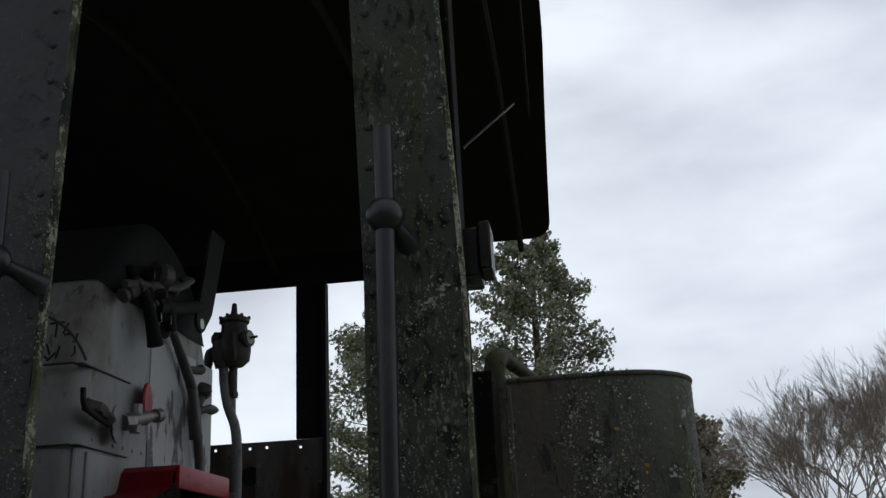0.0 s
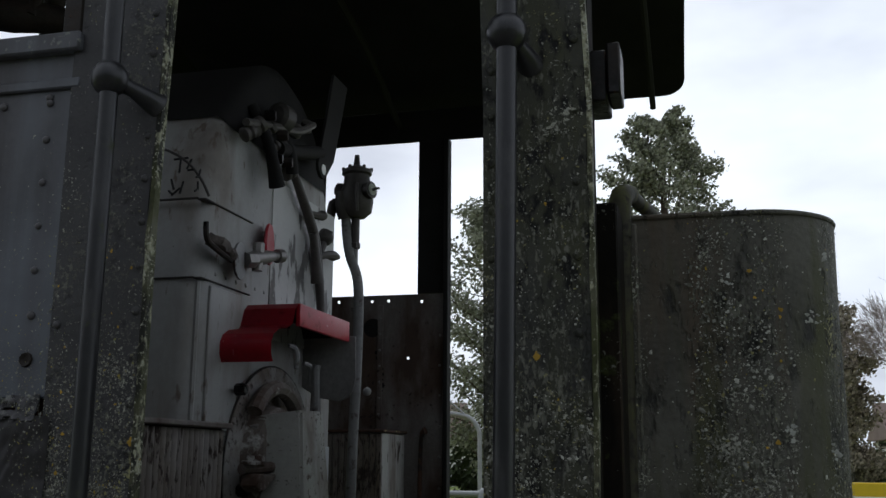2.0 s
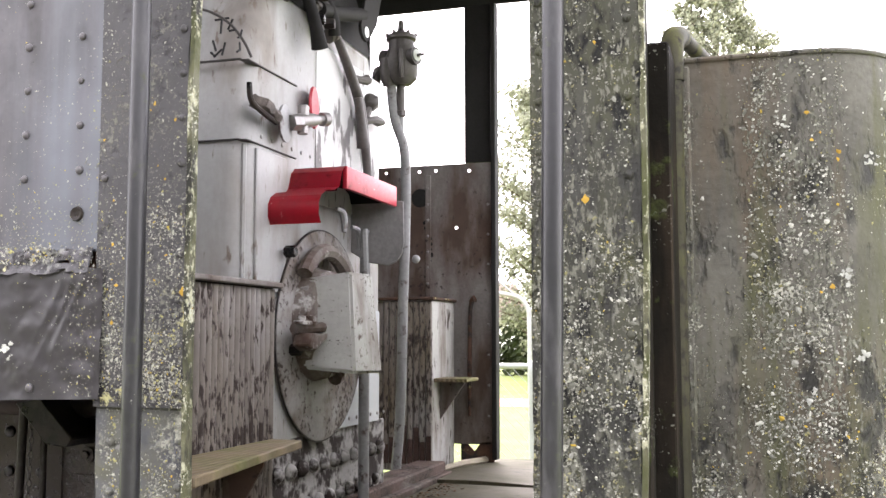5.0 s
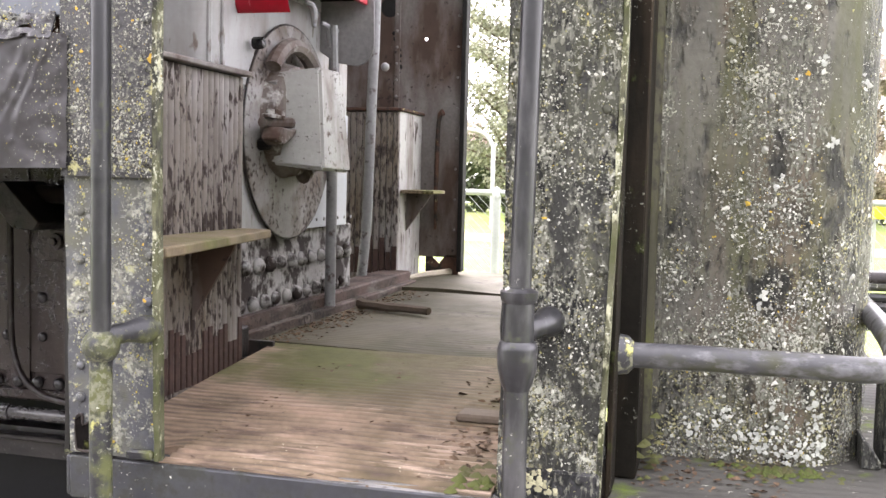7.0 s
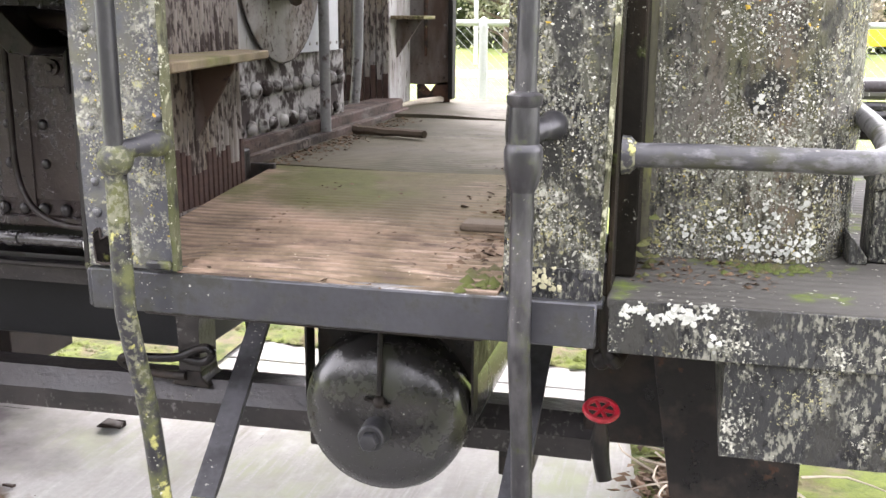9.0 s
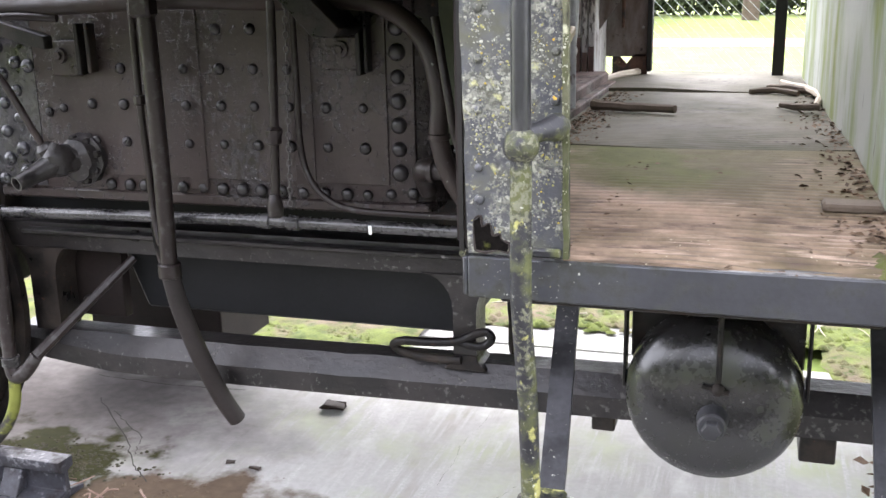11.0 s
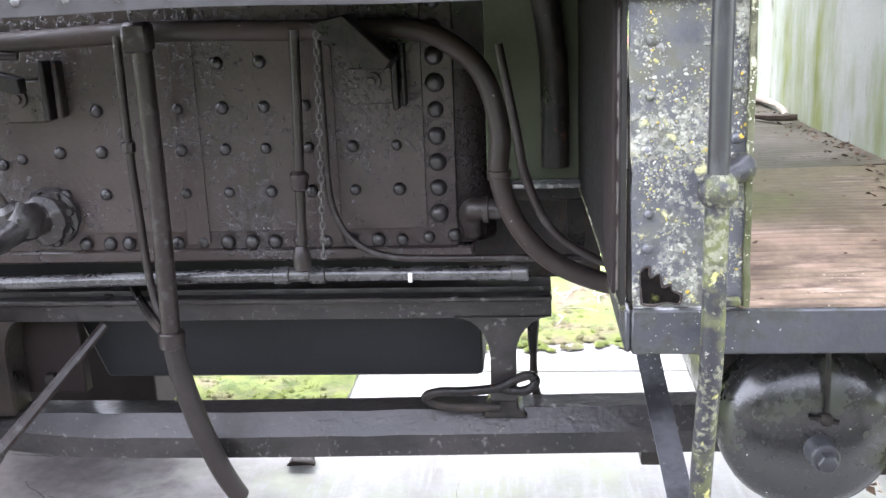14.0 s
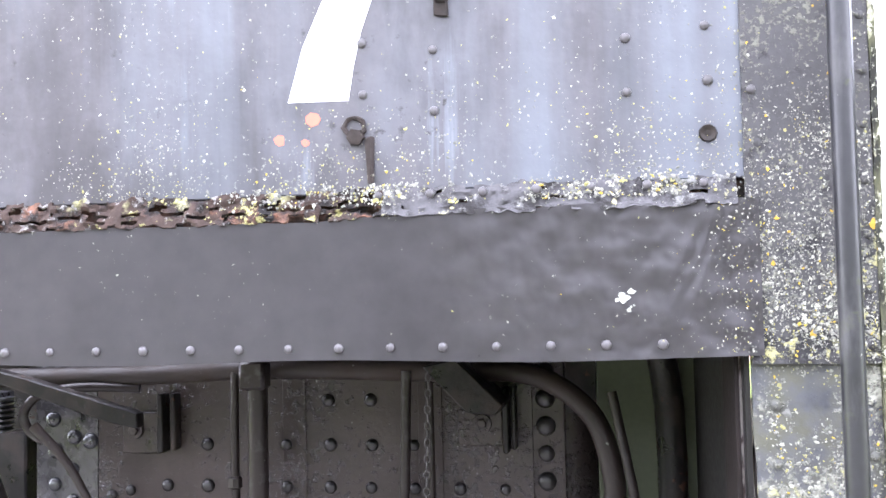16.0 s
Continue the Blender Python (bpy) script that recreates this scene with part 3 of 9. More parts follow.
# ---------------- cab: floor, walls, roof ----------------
M_BLACKMOSS = material("mossy_iron_and_gap_shade", (0.010, 0.0090, 0.007), 0.85, spec=0.06, vary=0.5, bump=0.7, layers=[((0.026, 0.020, 0.014), 16, 0.55, 0.1, 4, 0.5, 0.9, (1, 1, 0.15), 0.2), ((0.04, 0.048, 0.018), 26, 0.66, 0.06, 4, 0.5, 0.95, ONE, 0.5), ((0.17, 0.17, 0.14), 120, 0.70, 0.03, 6, 0.5, 0.95, ONE, 0.5)])
SIDE = 1.625          # outer face of the near cab side
FAR = 4.30            # inner face of the far cab side


def floor_z(y):
    return 1.088 - 0.073 * max(0.0, 2.5 - y) - 0.002 * (2.5 - y)


def floor_panel(t, x0, x1, y0, y1, mat, drop=0.0, ribbed=False):
    """A wide floor board, slightly dished; ribbed: worn ribs run across it near the doorway and fade further in."""
    b = bmesh.new()
    n, m = 14, 180 if ribbed else 6
    top = []
    for j in range(m + 1):
        row = []
        for i in range(n + 1):
            x, y = x0 + (x1 - x0) * i / n, y0 + (y1 - y0) * j / m
            sag = 0.006 * noise.noise((x * 3, y * 3, 0)) - (0.010 * math.exp(-((i - 9) / 2.5) ** 2) if j < m * 0.06 else 0)
            if ribbed:
                worn_ = max(0.0, min(1.0, (2.25 - y) / 0.35)) * (0.75 + 0.5 * noise.noise((x * 5, y * 9, 3)))
                sag += 0.0030 * worn_ * math.cos(math.tau * (y - y0 + 0.002 * noise.noise((x * 4, y * 3, 8))) / 0.0235)
            row.append(b.verts.new((x, y, floor_z(y) - drop + sag)))
        top.append(row)
    for j in range(m):
        for i in range(n):
            b.faces.new((top[j][i], top[j][i + 1], top[j + 1][i + 1], top[j + 1][i]))
    edge = [e for e in b.edges if e.is_boundary]
    g = bmesh.ops.extrude_edge_only(b, edges=edge)
    bmesh.ops.translate(b, verts=[v for v in g["geom"] if isinstance(v, bmesh.types.BMVert)], vec=(0, 0, -0.035))
    return part("floor_board", b, mat, t, angle=70)


cab_floor = thing("cab_floor", (-0.6, 2.9, 1.0), "worn damp wooden cab floor in three wide panels", "floor", kind="structure")
floor_panel(cab_floor, -0.738, -0.155, SIDE + 0.011, 2.495, M_FLOOR1, 0.0, True)
floor_panel(cab_floor, -0.915, -0.737, SIDE + 0.10, 2.495, M_FLOOR1)
floor_panel(cab_floor, -0.99, -0.17, 2.51, 3.74, M_FLOOR2)
floor_panel(cab_floor, -1.05, -0.17, 3.755, 4.50, M_FLOOR2, -0.012)
part("joist", box(-0.88, -0.2, 1.75, 4.25, 0.90, 0.985, 0.004), M_BLACK, cab_floor)
part("joist", box(-1.12, -0.95, 2.30, 2.42, 1.06, 1.14, 0.004), M_BLACK, cab_floor)
part("threshold_beam", box(-1.12, -1.00, 2.40, 3.98, 1.05, 1.145, 0.006), M_WOODR, cab_floor, "red-brown timber sill along the firebox")
part("threshold_strip", box(-0.998, -0.965, 2.44, 3.95, 1.05, 1.112, 0.004), M_WOODR, cab_floor)


def wall_near():
    t = thing("cab_wall_near", (-1.4, SIDE, 1.5), "weathered black riveted cab side sheet with lichen and an open window", "cab side", kind="structure")
    side = part("side_sheet", box(-3.0, -0.905, SIDE, SIDE + 0.012, 1.785, 2.44, 0.002), M_SHEET, t)
    part("side_sheet", box(-1.95, -0.905, SIDE, SIDE + 0.012, 3.0, 3.2, 0.002), M_SHEET, t)
    part("side_sheet", box(-1.95, -1.62, SIDE, SIDE + 0.012, 2.44, 3.0, 0.002), M_SHEET, t)
    # window frame
    w = part("window_frame", box(-0.945, -0.905, SIDE - 0.012, SIDE + 0.05, 2.45, 3.02, 0.003), M_BLACK, t, "black iron window frame")
    part("window_frame", box(-0.903, -0.880, SIDE - 0.006, SIDE + 0.04, 2.45, 3.02, 0.003), M_BLACK, t)
    part("window_sill", box(-1.64, -0.90, SIDE - 0.022, SIDE + 0.06, 2.425, 2.462, 0.004), M_SHEET, t, "narrow window ledge, worn to reddish metal")
    part("window_rail", box(-1.64, -0.90, SIDE - 0.010, SIDE, 2.355, 2.375, 0.003), M_SHEET, t)
    # lower patch sheet, creased towards the door post
    def crumple(x, z):
        near = max(0.0, min(1.0, (x + 1.45) / 0.35))
        d = 0.0035 * noise.noise((x * 4, z * 5, 1)) + near * (0.005 * noise.noise((x * 9 + z * 6, z * 8, 2)) + 0.0016 * noise.noise(((x * 0.55 + z * 0.83) * 9, (z * 0.55 - x * 0.83) * 34, 4)) + 0.0042 * noise.noise((x * 24, z * 30, 9)) + 0.0010 * noise.noise((x * 75, z * 75, 6)))
        across, along = (x + 0.955) * 0.914 - (z - 1.729) * 0.407, -(x + 0.955) * 0.407 - (z - 1.729) * 0.914
        for k, (off_, deep_, wide) in enumerate(((-0.030, 0.0022, 0.007), (-0.010, 0.0036, 0.006), (0.012, 0.0030, 0.006), (-0.062, 0.0016, 0.010))):
            bend = off_ + 0.010 * noise.noise((along * 9, k, 0))
            d -= deep_ * math.exp(-((across - bend) / wide) ** 2) * max(0.0, 1 - abs(along - 0.07) / 0.13)
        return d


    b = bmesh.new()
    xs = [-3.0 + 1.6 * i / 64 for i in range(64)] + [-1.4 + 0.5 * i / 150 for i in range(151)]
    nz = 60
    rows = []
    for j in range(nz + 1):
        row = []
        for x in xs:
            crest = 1.742 + 0.010 * max(0.0, min(1.0, (x + 1.5) / 0.2)) + 0.006 * noise.noise((x * 11, 0, 5)) + 0.003 * noise.noise((x * 60, 0, 7))
            z = 1.522 + (crest - 1.522) * j / nz - (0.003 * math.sin(x * 9) if j == 0 else 0)
            row.append(b.verts.new((x, SIDE - 0.016 + crumple(x, z), z)))
        rows.append(row)
    for j in range(nz):
        for i in range(len(xs) - 1):
            b.faces.new((rows[j][i], rows[j][i + 1], rows[j + 1][i + 1], rows[j + 1][i]))
    bmesh.ops.solidify(b, geom=b.faces[:], thickness=0.005)
    patch = part("patch_sheet", b, M_SKIRT, t, "smooth black patch sheet, creased near the post")
    # rotted seam between the two sheets: holed rust scale on one stretch, a crumpled lip with lichen towards the post
    def seam(x0, x1, holes_, rough_, mat, label):
        b = bmesh.new()
        prev = None
        n = int((x1 - x0) / 0.0045)
        for i in range(n + 1):
            x = x0 + (x1 - x0) * i / n
            lo = 1.742 + 0.006 * noise.noise((x * 23, 0, 1)) + 0.005 * noise.noise((x * 70, 0, 2)) + (0.004 if x > -1.5 else 0)
            hi = 1.790 + 0.006 * noise.noise((x * 19, 3, 1)) + 0.006 * noise.noise((x * 80, 5, 2))
            cur = []
            for k in range(9):
                u = k / 8
                y = SIDE - 0.019 + 0.016 * u + rough_ * (0.010 * noise.noise((x * 34, u * 2.5, 9)) + 0.007 * noise.noise((x * 95, u * 6, 3)))
                cur.append(b.verts.new((x, y, lo + (hi - lo) * u)))
            if prev:
                for k in range(8):
                    if noise.noise((x * 26, k * 0.8, 21)) < holes_:
                        b.faces.new((prev[k], cur[k], cur[k + 1], prev[k + 1]))
            prev = cur
        bmesh.ops.delete(b, geom=[v for v in b.verts if not v.link_faces], context="VERTS")
        bmesh.ops.solidify(b, geom=b.faces[:], thickness=0.003)
        part("rust_flakes", b, mat, t, label)


    seam(-2.6, -1.46, 0.16, 1.0, M_SEAMRUST, "flaking rusted seam with holes")
    seam(-1.462, -0.93, 0.42, 0.55, M_LIP, "crumpled lip of the sheet with lichen")
    part("backing_angle", box(-3.0, -0.90, SIDE + 0.014, SIDE + 0.03, 1.74, 1.83, 0.002), M_RUSTY, t)
    # part of a large painted numeral
    poly = [(-1.615, 1.934), (-1.515, 1.932), (-1.506, 1.985), (-1.493, 2.040), (-1.474, 2.092), (-1.440, 2.165), (-1.40, 2.235), (-1.36, 2.29),
            (-1.46, 2.29), (-1.502, 2.21), (-1.540, 2.125), (-1.560, 2.085), (-1.590, 2.02)]
    part("painted_stroke", prism(poly, "y", SIDE - 0.0012, SIDE - 0.0004, 0), M_NUM, t, "white painted stroke of a numeral")
    small = dome_mesh(0.0074, 0.0055, M_SKIRT, (0, -1, 0))
    row = [(-1.042 - 0.0818 * k, SIDE - 0.016 + crumple(-1.042 - 0.0818 * k, 1.543) - 0.001, 1.543) for k in range(24)]
    rivets(patch, small, row)
    up = [(-0.967, SIDE, 2.013 + 0.082 * k) for k in range(5)] + [(-0.965, SIDE, 1.931)] + [(-1.083, SIDE, 1.92 + 0.082 * k) for k in range(6)]
    up += [(-1.378, SIDE, 1.908 + 0.096 * k) for k in range(5)] + [(-1.492, SIDE, 1.94 + 0.082 * k) for k in range(5)]
    up += [(-0.976 - 0.0817 * k, SIDE - 0.014, 1.778) for k in range(7)] + [(-0.905, SIDE - 0.008, 1.912)]
    up += [(-0.965 - 0.1 * k, SIDE - 0.001, 2.33) for k in range(7)]
    rivets(side, small, up)
    # torn bolt hole and broken fastenings
    part("bolt_hole", lathe([(0.014, 0), (0.012, 0.004), (0.007, 0.002), (0, -0.004)], (-0.967, SIDE - 0.001, 1.852), (0, -1, 0), 9), M_BLACK, side)
    b = join(ring_bm((-1.505, SIDE - 0.004, 1.888), (0, 1, 0), 0.016, 0.004, 14, 6), nut((-1.503, SIDE, 1.872), (0, -1, 0), 0.014, 0.012))
    b = join(b, box(-1.488, -1.476, SIDE - 0.008, SIDE, 1.80, 1.872, 0.002))
    for v in b.verts:
        v.co += Vector(noise.noise_vector(v.co * 80)) * 0.005
    part("broken_fastening", b, M_DKRUST, side, "broken stud and torn lug, dark with rust")
    b = nut((-1.362, SIDE, 2.086), (0, -1, 0), 0.013, 0.014)
    b = join(b, box(-1.375, -1.352, SIDE - 0.006, SIDE, 2.055, 2.12, 0.002))
    for v in b.verts:
        v.co += Vector(noise.noise_vector(v.co * 80)) * 0.004
    part("broken_fastening", b, M_DKRUST, side)
    for k, (x, z, s) in enumerate(((-1.575, 1.905, 0.016), (-1.63, 1.874, 0.011), (-1.587, 1.868, 0.008))):
        pts = [(x + s * random.uniform(0.6, 1.1) * math.cos(a), z + s * random.uniform(0.5, 0.9) * math.sin(a)) for a in np.linspace(0, 5.4, 7)]
        part("red_paint_chip", prism(pts, "y", SIDE - 0.001, SIDE - 0.0003, 0), M_CHIP, side, "salmon primer showing through")
    return t


M_SEAMRUST = material("flaking_rust_and_lichen", (0.050, 0.034, 0.028), 0.85, vary=0.6, low=25, bump=0.9, layers=[
    ((0.20, 0.10, 0.065), 18, 0.62, 0.06, 7, 0.4, 0.8, ONE, 0.2), ((0.30, 0.29, 0.16), 16, 0.66, 0.05, 6, 0.4, 0.8, ONE, 0.2),
    ((0.014, 0.012, 0.012), 30, 0.53, 0.06, 9, 0.4, 0.8, ONE, -0.5), ((0.22, 0.21, 0.20), 60, 0.64, 0.05, 8, 0.5, 0.8, ONE, 0.4), ((0.42, 0.40, 0.18), 40, 0.66, 0.03, 6, 0.4, 0.9, ONE, 0.5)])
M_LIP = material("crumpled_sheet_lip", (0.075, 0.072, 0.076), 0.5, vary=0.4, low=14, bump=0.7, layers=[
    ((0.020, 0.018, 0.018), 26, 0.56, 0.07, 7, 0.4, 0.7, ONE, -0.4), ((0.22, 0.22, 0.21), 40, 0.62, 0.06, 6, 0.4, 0.8, ONE, 0.3), ((0.46, 0.44, 0.26), 60, 0.66, 0.04, 6, 0.5, 0.9, ONE, 0.6)])
M_DKRUST = material("dark_scaly_rust", (0.035, 0.028, 0.025), 0.8, vary=0.5, low=20, bump=0.9, layers=[((0.30, 0.29, 0.22), 60, 0.66, 0.04, 6, 0.3, 0.9, ONE, 0.5)])
M_CHIP = material("salmon_primer", (0.50, 0.16, 0.11), 0.7, vary=0.15, bump=0.1)
wall_near()


def post(x0, x1, label, cols, edge, skins, lean, name="door_post"):
    """A riveted plate post of two sheets: the upper one laps over the foot. lean: how far each edge strays at a height."""
    t = thing(name, ((x0 + x1) / 2, SIDE, 1.03), label, "post", "cab door posts")
    plates = []
    for z0, z1, y, skin in ((1.028, 1.522 if len(skins) > 1 else 3.16, SIDE + (0.003 if len(skins) > 1 else -0.008), skins[0]), (1.512, 3.16, SIDE - 0.008, skins[-1]))[:len(skins)]:
        b = bmesh.new()
        n = int((z1 - z0) / 0.03)
        vs = []
        for k in range(n + 1):
            z = z0 + (z1 - z0) * k / n
            l0, l1 = lean(z)
            e0 = x0 + l0 + (0.004 * noise.noise((z * 18, x0, 0)) if z < 1.53 else 0)
            e1 = x1 + l1 + 0.003 * noise.noise((z * 12, x1, 3))
            dent = 0.002 * noise.noise((0, z * 6, x0))
            vs.append([b.verts.new((x_, y_, z)) for x_, y_ in ((e0, y), ((e0 + e1) / 2, y + dent), (e1, y), (e1, y + 0.009), (e0, y + 0.009))])
        for a, c in zip(vs, vs[1:]):
            for k in range(5):
                b.faces.new((a[k], a[(k + 1) % 5], c[(k + 1) % 5], c[k]))
        b.faces.new(vs[0])
        b.faces.new(vs[-1])
        plates.append(part("post_plate", b, skin, t))
    b = bmesh.new()
    vs = []
    for k in range(61):
        z = 1.03 + 2.13 * k / 60
        l1 = lean(z)[1]
        w = 0.0035 * noise.noise((z * 26, 5, x1))
        vs.append([b.verts.new(p) for p in ((edge[0] + l1 + w, SIDE - 0.0095, z), (edge[1] + l1 + w, SIDE - 0.0095 + 0.004 * noise.noise((z * 15, 1, x1)), z), (edge[1] + l1, SIDE + edge[2], z), (edge[0] + l1, SIDE + edge[2], z))])
    for a, c in zip(vs, vs[1:]):
        for k in range(4):
            b.faces.new((a[k], a[(k + 1) % 4], c[(k + 1) % 4], c[k]))
    b.faces.new(vs[0])
    b.faces.new(vs[-1])
    part("edge_angle", b, M_EDGE, t, "pale worn angle iron along the post edge")
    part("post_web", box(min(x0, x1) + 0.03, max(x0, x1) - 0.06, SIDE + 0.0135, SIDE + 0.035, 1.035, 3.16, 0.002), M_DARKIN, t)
    head = dome_mesh(0.0075, 0.006, skins[-1], (0, -1, 0))
    rivets(plates[-1], head, [(x, SIDE - 0.007, z) for x, zs in cols for z in zs if z > 1.53 or len(skins) == 1])
    if len(skins) > 1:
        rivets(plates[0], dome_mesh(0.0085, 0.007, skins[0], (0, -1, 0)), [(x, SIDE + 0.003, z) for x, zs in cols for z in zs if z < 1.5])
    return t, plates[-1]


M_EDGE = material("worn_angle_edge", (0.10, 0.10, 0.060), 0.6, vary=0.4, low=12, bump=0.6, layers=[(GREEN_L, 20, 0.55, 0.1, 4, 0.4, 0.9, ONE, 0.2),
    ((0.020, 0.020, 0.016), 30, 0.56, 0.06, 6, 0.5, 0.7, (1, 1, 0.3), -0.4), ((0.40, 0.40, 0.28), 70, 0.60, 0.05, 7, 0.5, 0.9, (1, 1, 0.5), 0.5), ((0.50, 0.50, 0.40), 160, 0.63, 0.03, 7, 0.5, 0.9, ONE, 0.6)])
M_HOLE = material("hole_shade_and_moss", (0.006, 0.005, 0.0045), 0.9, spec=0.05, vary=0.5, low=40, bump=0.6, layers=[((0.05, 0.052, 0.016), 45, 0.62, 0.06, 8, 0.4, 0.95, ONE, 0.6)])
left_post, left_plate = post(-0.918, -0.741, "lichen-covered black riveted plate post with a corroded foot", [
    (-0.752, [1.30 + 0.079 * k for k in range(23)]), (-0.885, [1.126, 1.182, 1.282, 1.367, 1.452])], (-0.7405, -0.731, 0.010), (M_FOOT, M_POSTL), lambda z: (0.012 * max(0.0, (1.5 - z) / 0.5), 0.006 * max(0.0, (1.5 - z) / 0.5) + 0.020 * max(0.0, z - 2.1) / 0.7))
HOLE = [(-0.893, 1.034), (-0.875, 1.031), (-0.852, 1.036), (-0.834, 1.033), (-0.831, 1.049), (-0.845, 1.056), (-0.848, 1.066), (-0.860, 1.063), (-0.866, 1.084), (-0.880, 1.078), (-0.882, 1.096), (-0.896, 1.086)]
# A flat patch: the shade inside the hole is put into its colour.
part("rust_hole", prism(HOLE, "y", SIDE + 0.0005, SIDE + 0.0026, 0), M_HOLE, left_post, "flat dark patch for the rusted-through hole at the foot", smooth=False)
part("hole_edge", tube([(x_, SIDE + 0.001, z_) for x_, z_ in HOLE + HOLE[:1]], [0.0022 + 0.0012 * math.sin(k * 2.1) for k in range(len(HOLE) + 1)], 6, 3), M_DKRUST, left_post, "flaking rusty lip of the hole")
part("foot_angle", box(-0.79, -0.738, SIDE - 0.012, SIDE + 0.002, 1.030, 1.046, 0.004), M_RAILMOSS, left_post)
M_DECKFOOT = material("lichened_foot_iron", (0.034, 0.034, 0.036), 0.5, vary=0.4, bump=0.8, layers=heavy[1:4], spec=0.3)
right_post, right_plate = post(-0.138, 0.030, "tall black door post crusted with grey and yellow lichen", [
    (-0.124, [1.2 + 0.079 * k for k in range(25)]), (0.012, [1.15 + 0.12 * k for k in range(16)])], (0.0305, 0.0385, 0.010), (M_POST,),
    lambda z: (-0.028 * max(0.0, z - 2.25), -0.016 * max(0.0, 1.7 - z) / 0.6 - 0.04 * max(0.0, z - 2.25)))
part("foot_plate", box(-0.135, 0.020, SIDE - 0.020, SIDE - 0.008, 1.033, 1.085, 0.004), M_DECKFOOT, right_post, "dark foot plate with a lump of lichen")
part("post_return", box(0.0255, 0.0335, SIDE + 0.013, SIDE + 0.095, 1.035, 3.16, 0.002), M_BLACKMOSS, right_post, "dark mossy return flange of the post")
part("latch_block", box(0.024, 0.0595, SIDE + 0.05, SIDE + 0.15, 2.262, 2.352, 0.003), M_BLACK, right_post, "black iron latch block")
part("latch_block", box(0.060, 0.082, SIDE + 0.045, SIDE + 0.13, 2.272, 2.362, 0.003), M_BLACK, right_post)
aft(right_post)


def handrail(x, label, ball_z, tee_z, low_mat):
    y = SIDE - 0.075
    t = thing("handrail", (x, y, 0.55), label, "handrail", "cab entrance handrails")
    shift = -0.014 if x > -0.5 else 0.0
    part("rail_tube", tube([(x, y, 2.505), (x, y, ball_z), (x + shift * 0.5, y, 1.8), (x + shift, y, tee_z)], 0.0165, 12, 4), M_RAIL, t)
    part("lower_tube", tube([(x + shift, y, tee_z), (x + shift, y, 1.0), (x + shift, y + 0.01, 0.93), (x + shift, y + 0.055, 0.76), (x + shift, y + 0.085, 0.545), (x + shift, y + 0.096, 0.478 if x < -0.5 else 0.51)], 0.0185, 12, 5),
         low_mat, t)
    top = part("ball_bracket", ball((x, y, ball_z), 0.033), M_RAIL, t)
    d = 0.055 if x < -0.5 else 0.026
    part("bracket_arm", tube([(x, y, ball_z), (x + d * 0.5, y + 0.03, ball_z - 0.012), (x + d, SIDE, ball_z - 0.03)], [0.018, 0.014, 0.024], 10, 4), M_RAIL, top)
    low = part("tee_bracket", ball((x + shift, y, tee_z), 0.031) if x < -0.5 else lathe([(0.018, -0.075), (0.024, -0.062), (0.029, -0.040), (0.030, -0.012), (0.028, -0.004), (0.024, 0.0), (0.023, 0.055), (0.027, 0.060), (0.028, 0.072), (0.017, 0.078)], (x + shift, y, tee_z), (0, 0, 1), 18), M_RAILMOSS if x < -0.5 else low_mat, t)
    part("bracket_arm", tube([(x + shift, y, tee_z + 0.012), (x + d * 0.5, y + 0.03, tee_z + 0.020), (x + d * 0.8, SIDE - 0.02, tee_z + 0.022), (x + d * 0.85, SIDE, tee_z + 0.022)], [0.018, 0.017, 0.024, 0.022], 12, 4), M_RAILMOSS if x < -0.5 else M_RAIL, low)
    return t


handrail(-0.793, "vertical black handrail with ball brackets, mossy and bent in below", 2.335, 1.235, M_RAILMOSS)
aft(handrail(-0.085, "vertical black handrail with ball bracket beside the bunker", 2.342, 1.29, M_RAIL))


# Unseen sheet, added to keep light from above off the firebox.
light_stop_deck = thing("light_stop_deck", (-1.55, 1.98, 1.77), "unseen dark sheet added to block light above the firebox", "deck", kind="structure")
part("deck_sheet", box(-1.955, -1.165, SIDE + 0.033, 2.36, 1.768, 1.782, 0.002), M_DARKIN, light_stop_deck)


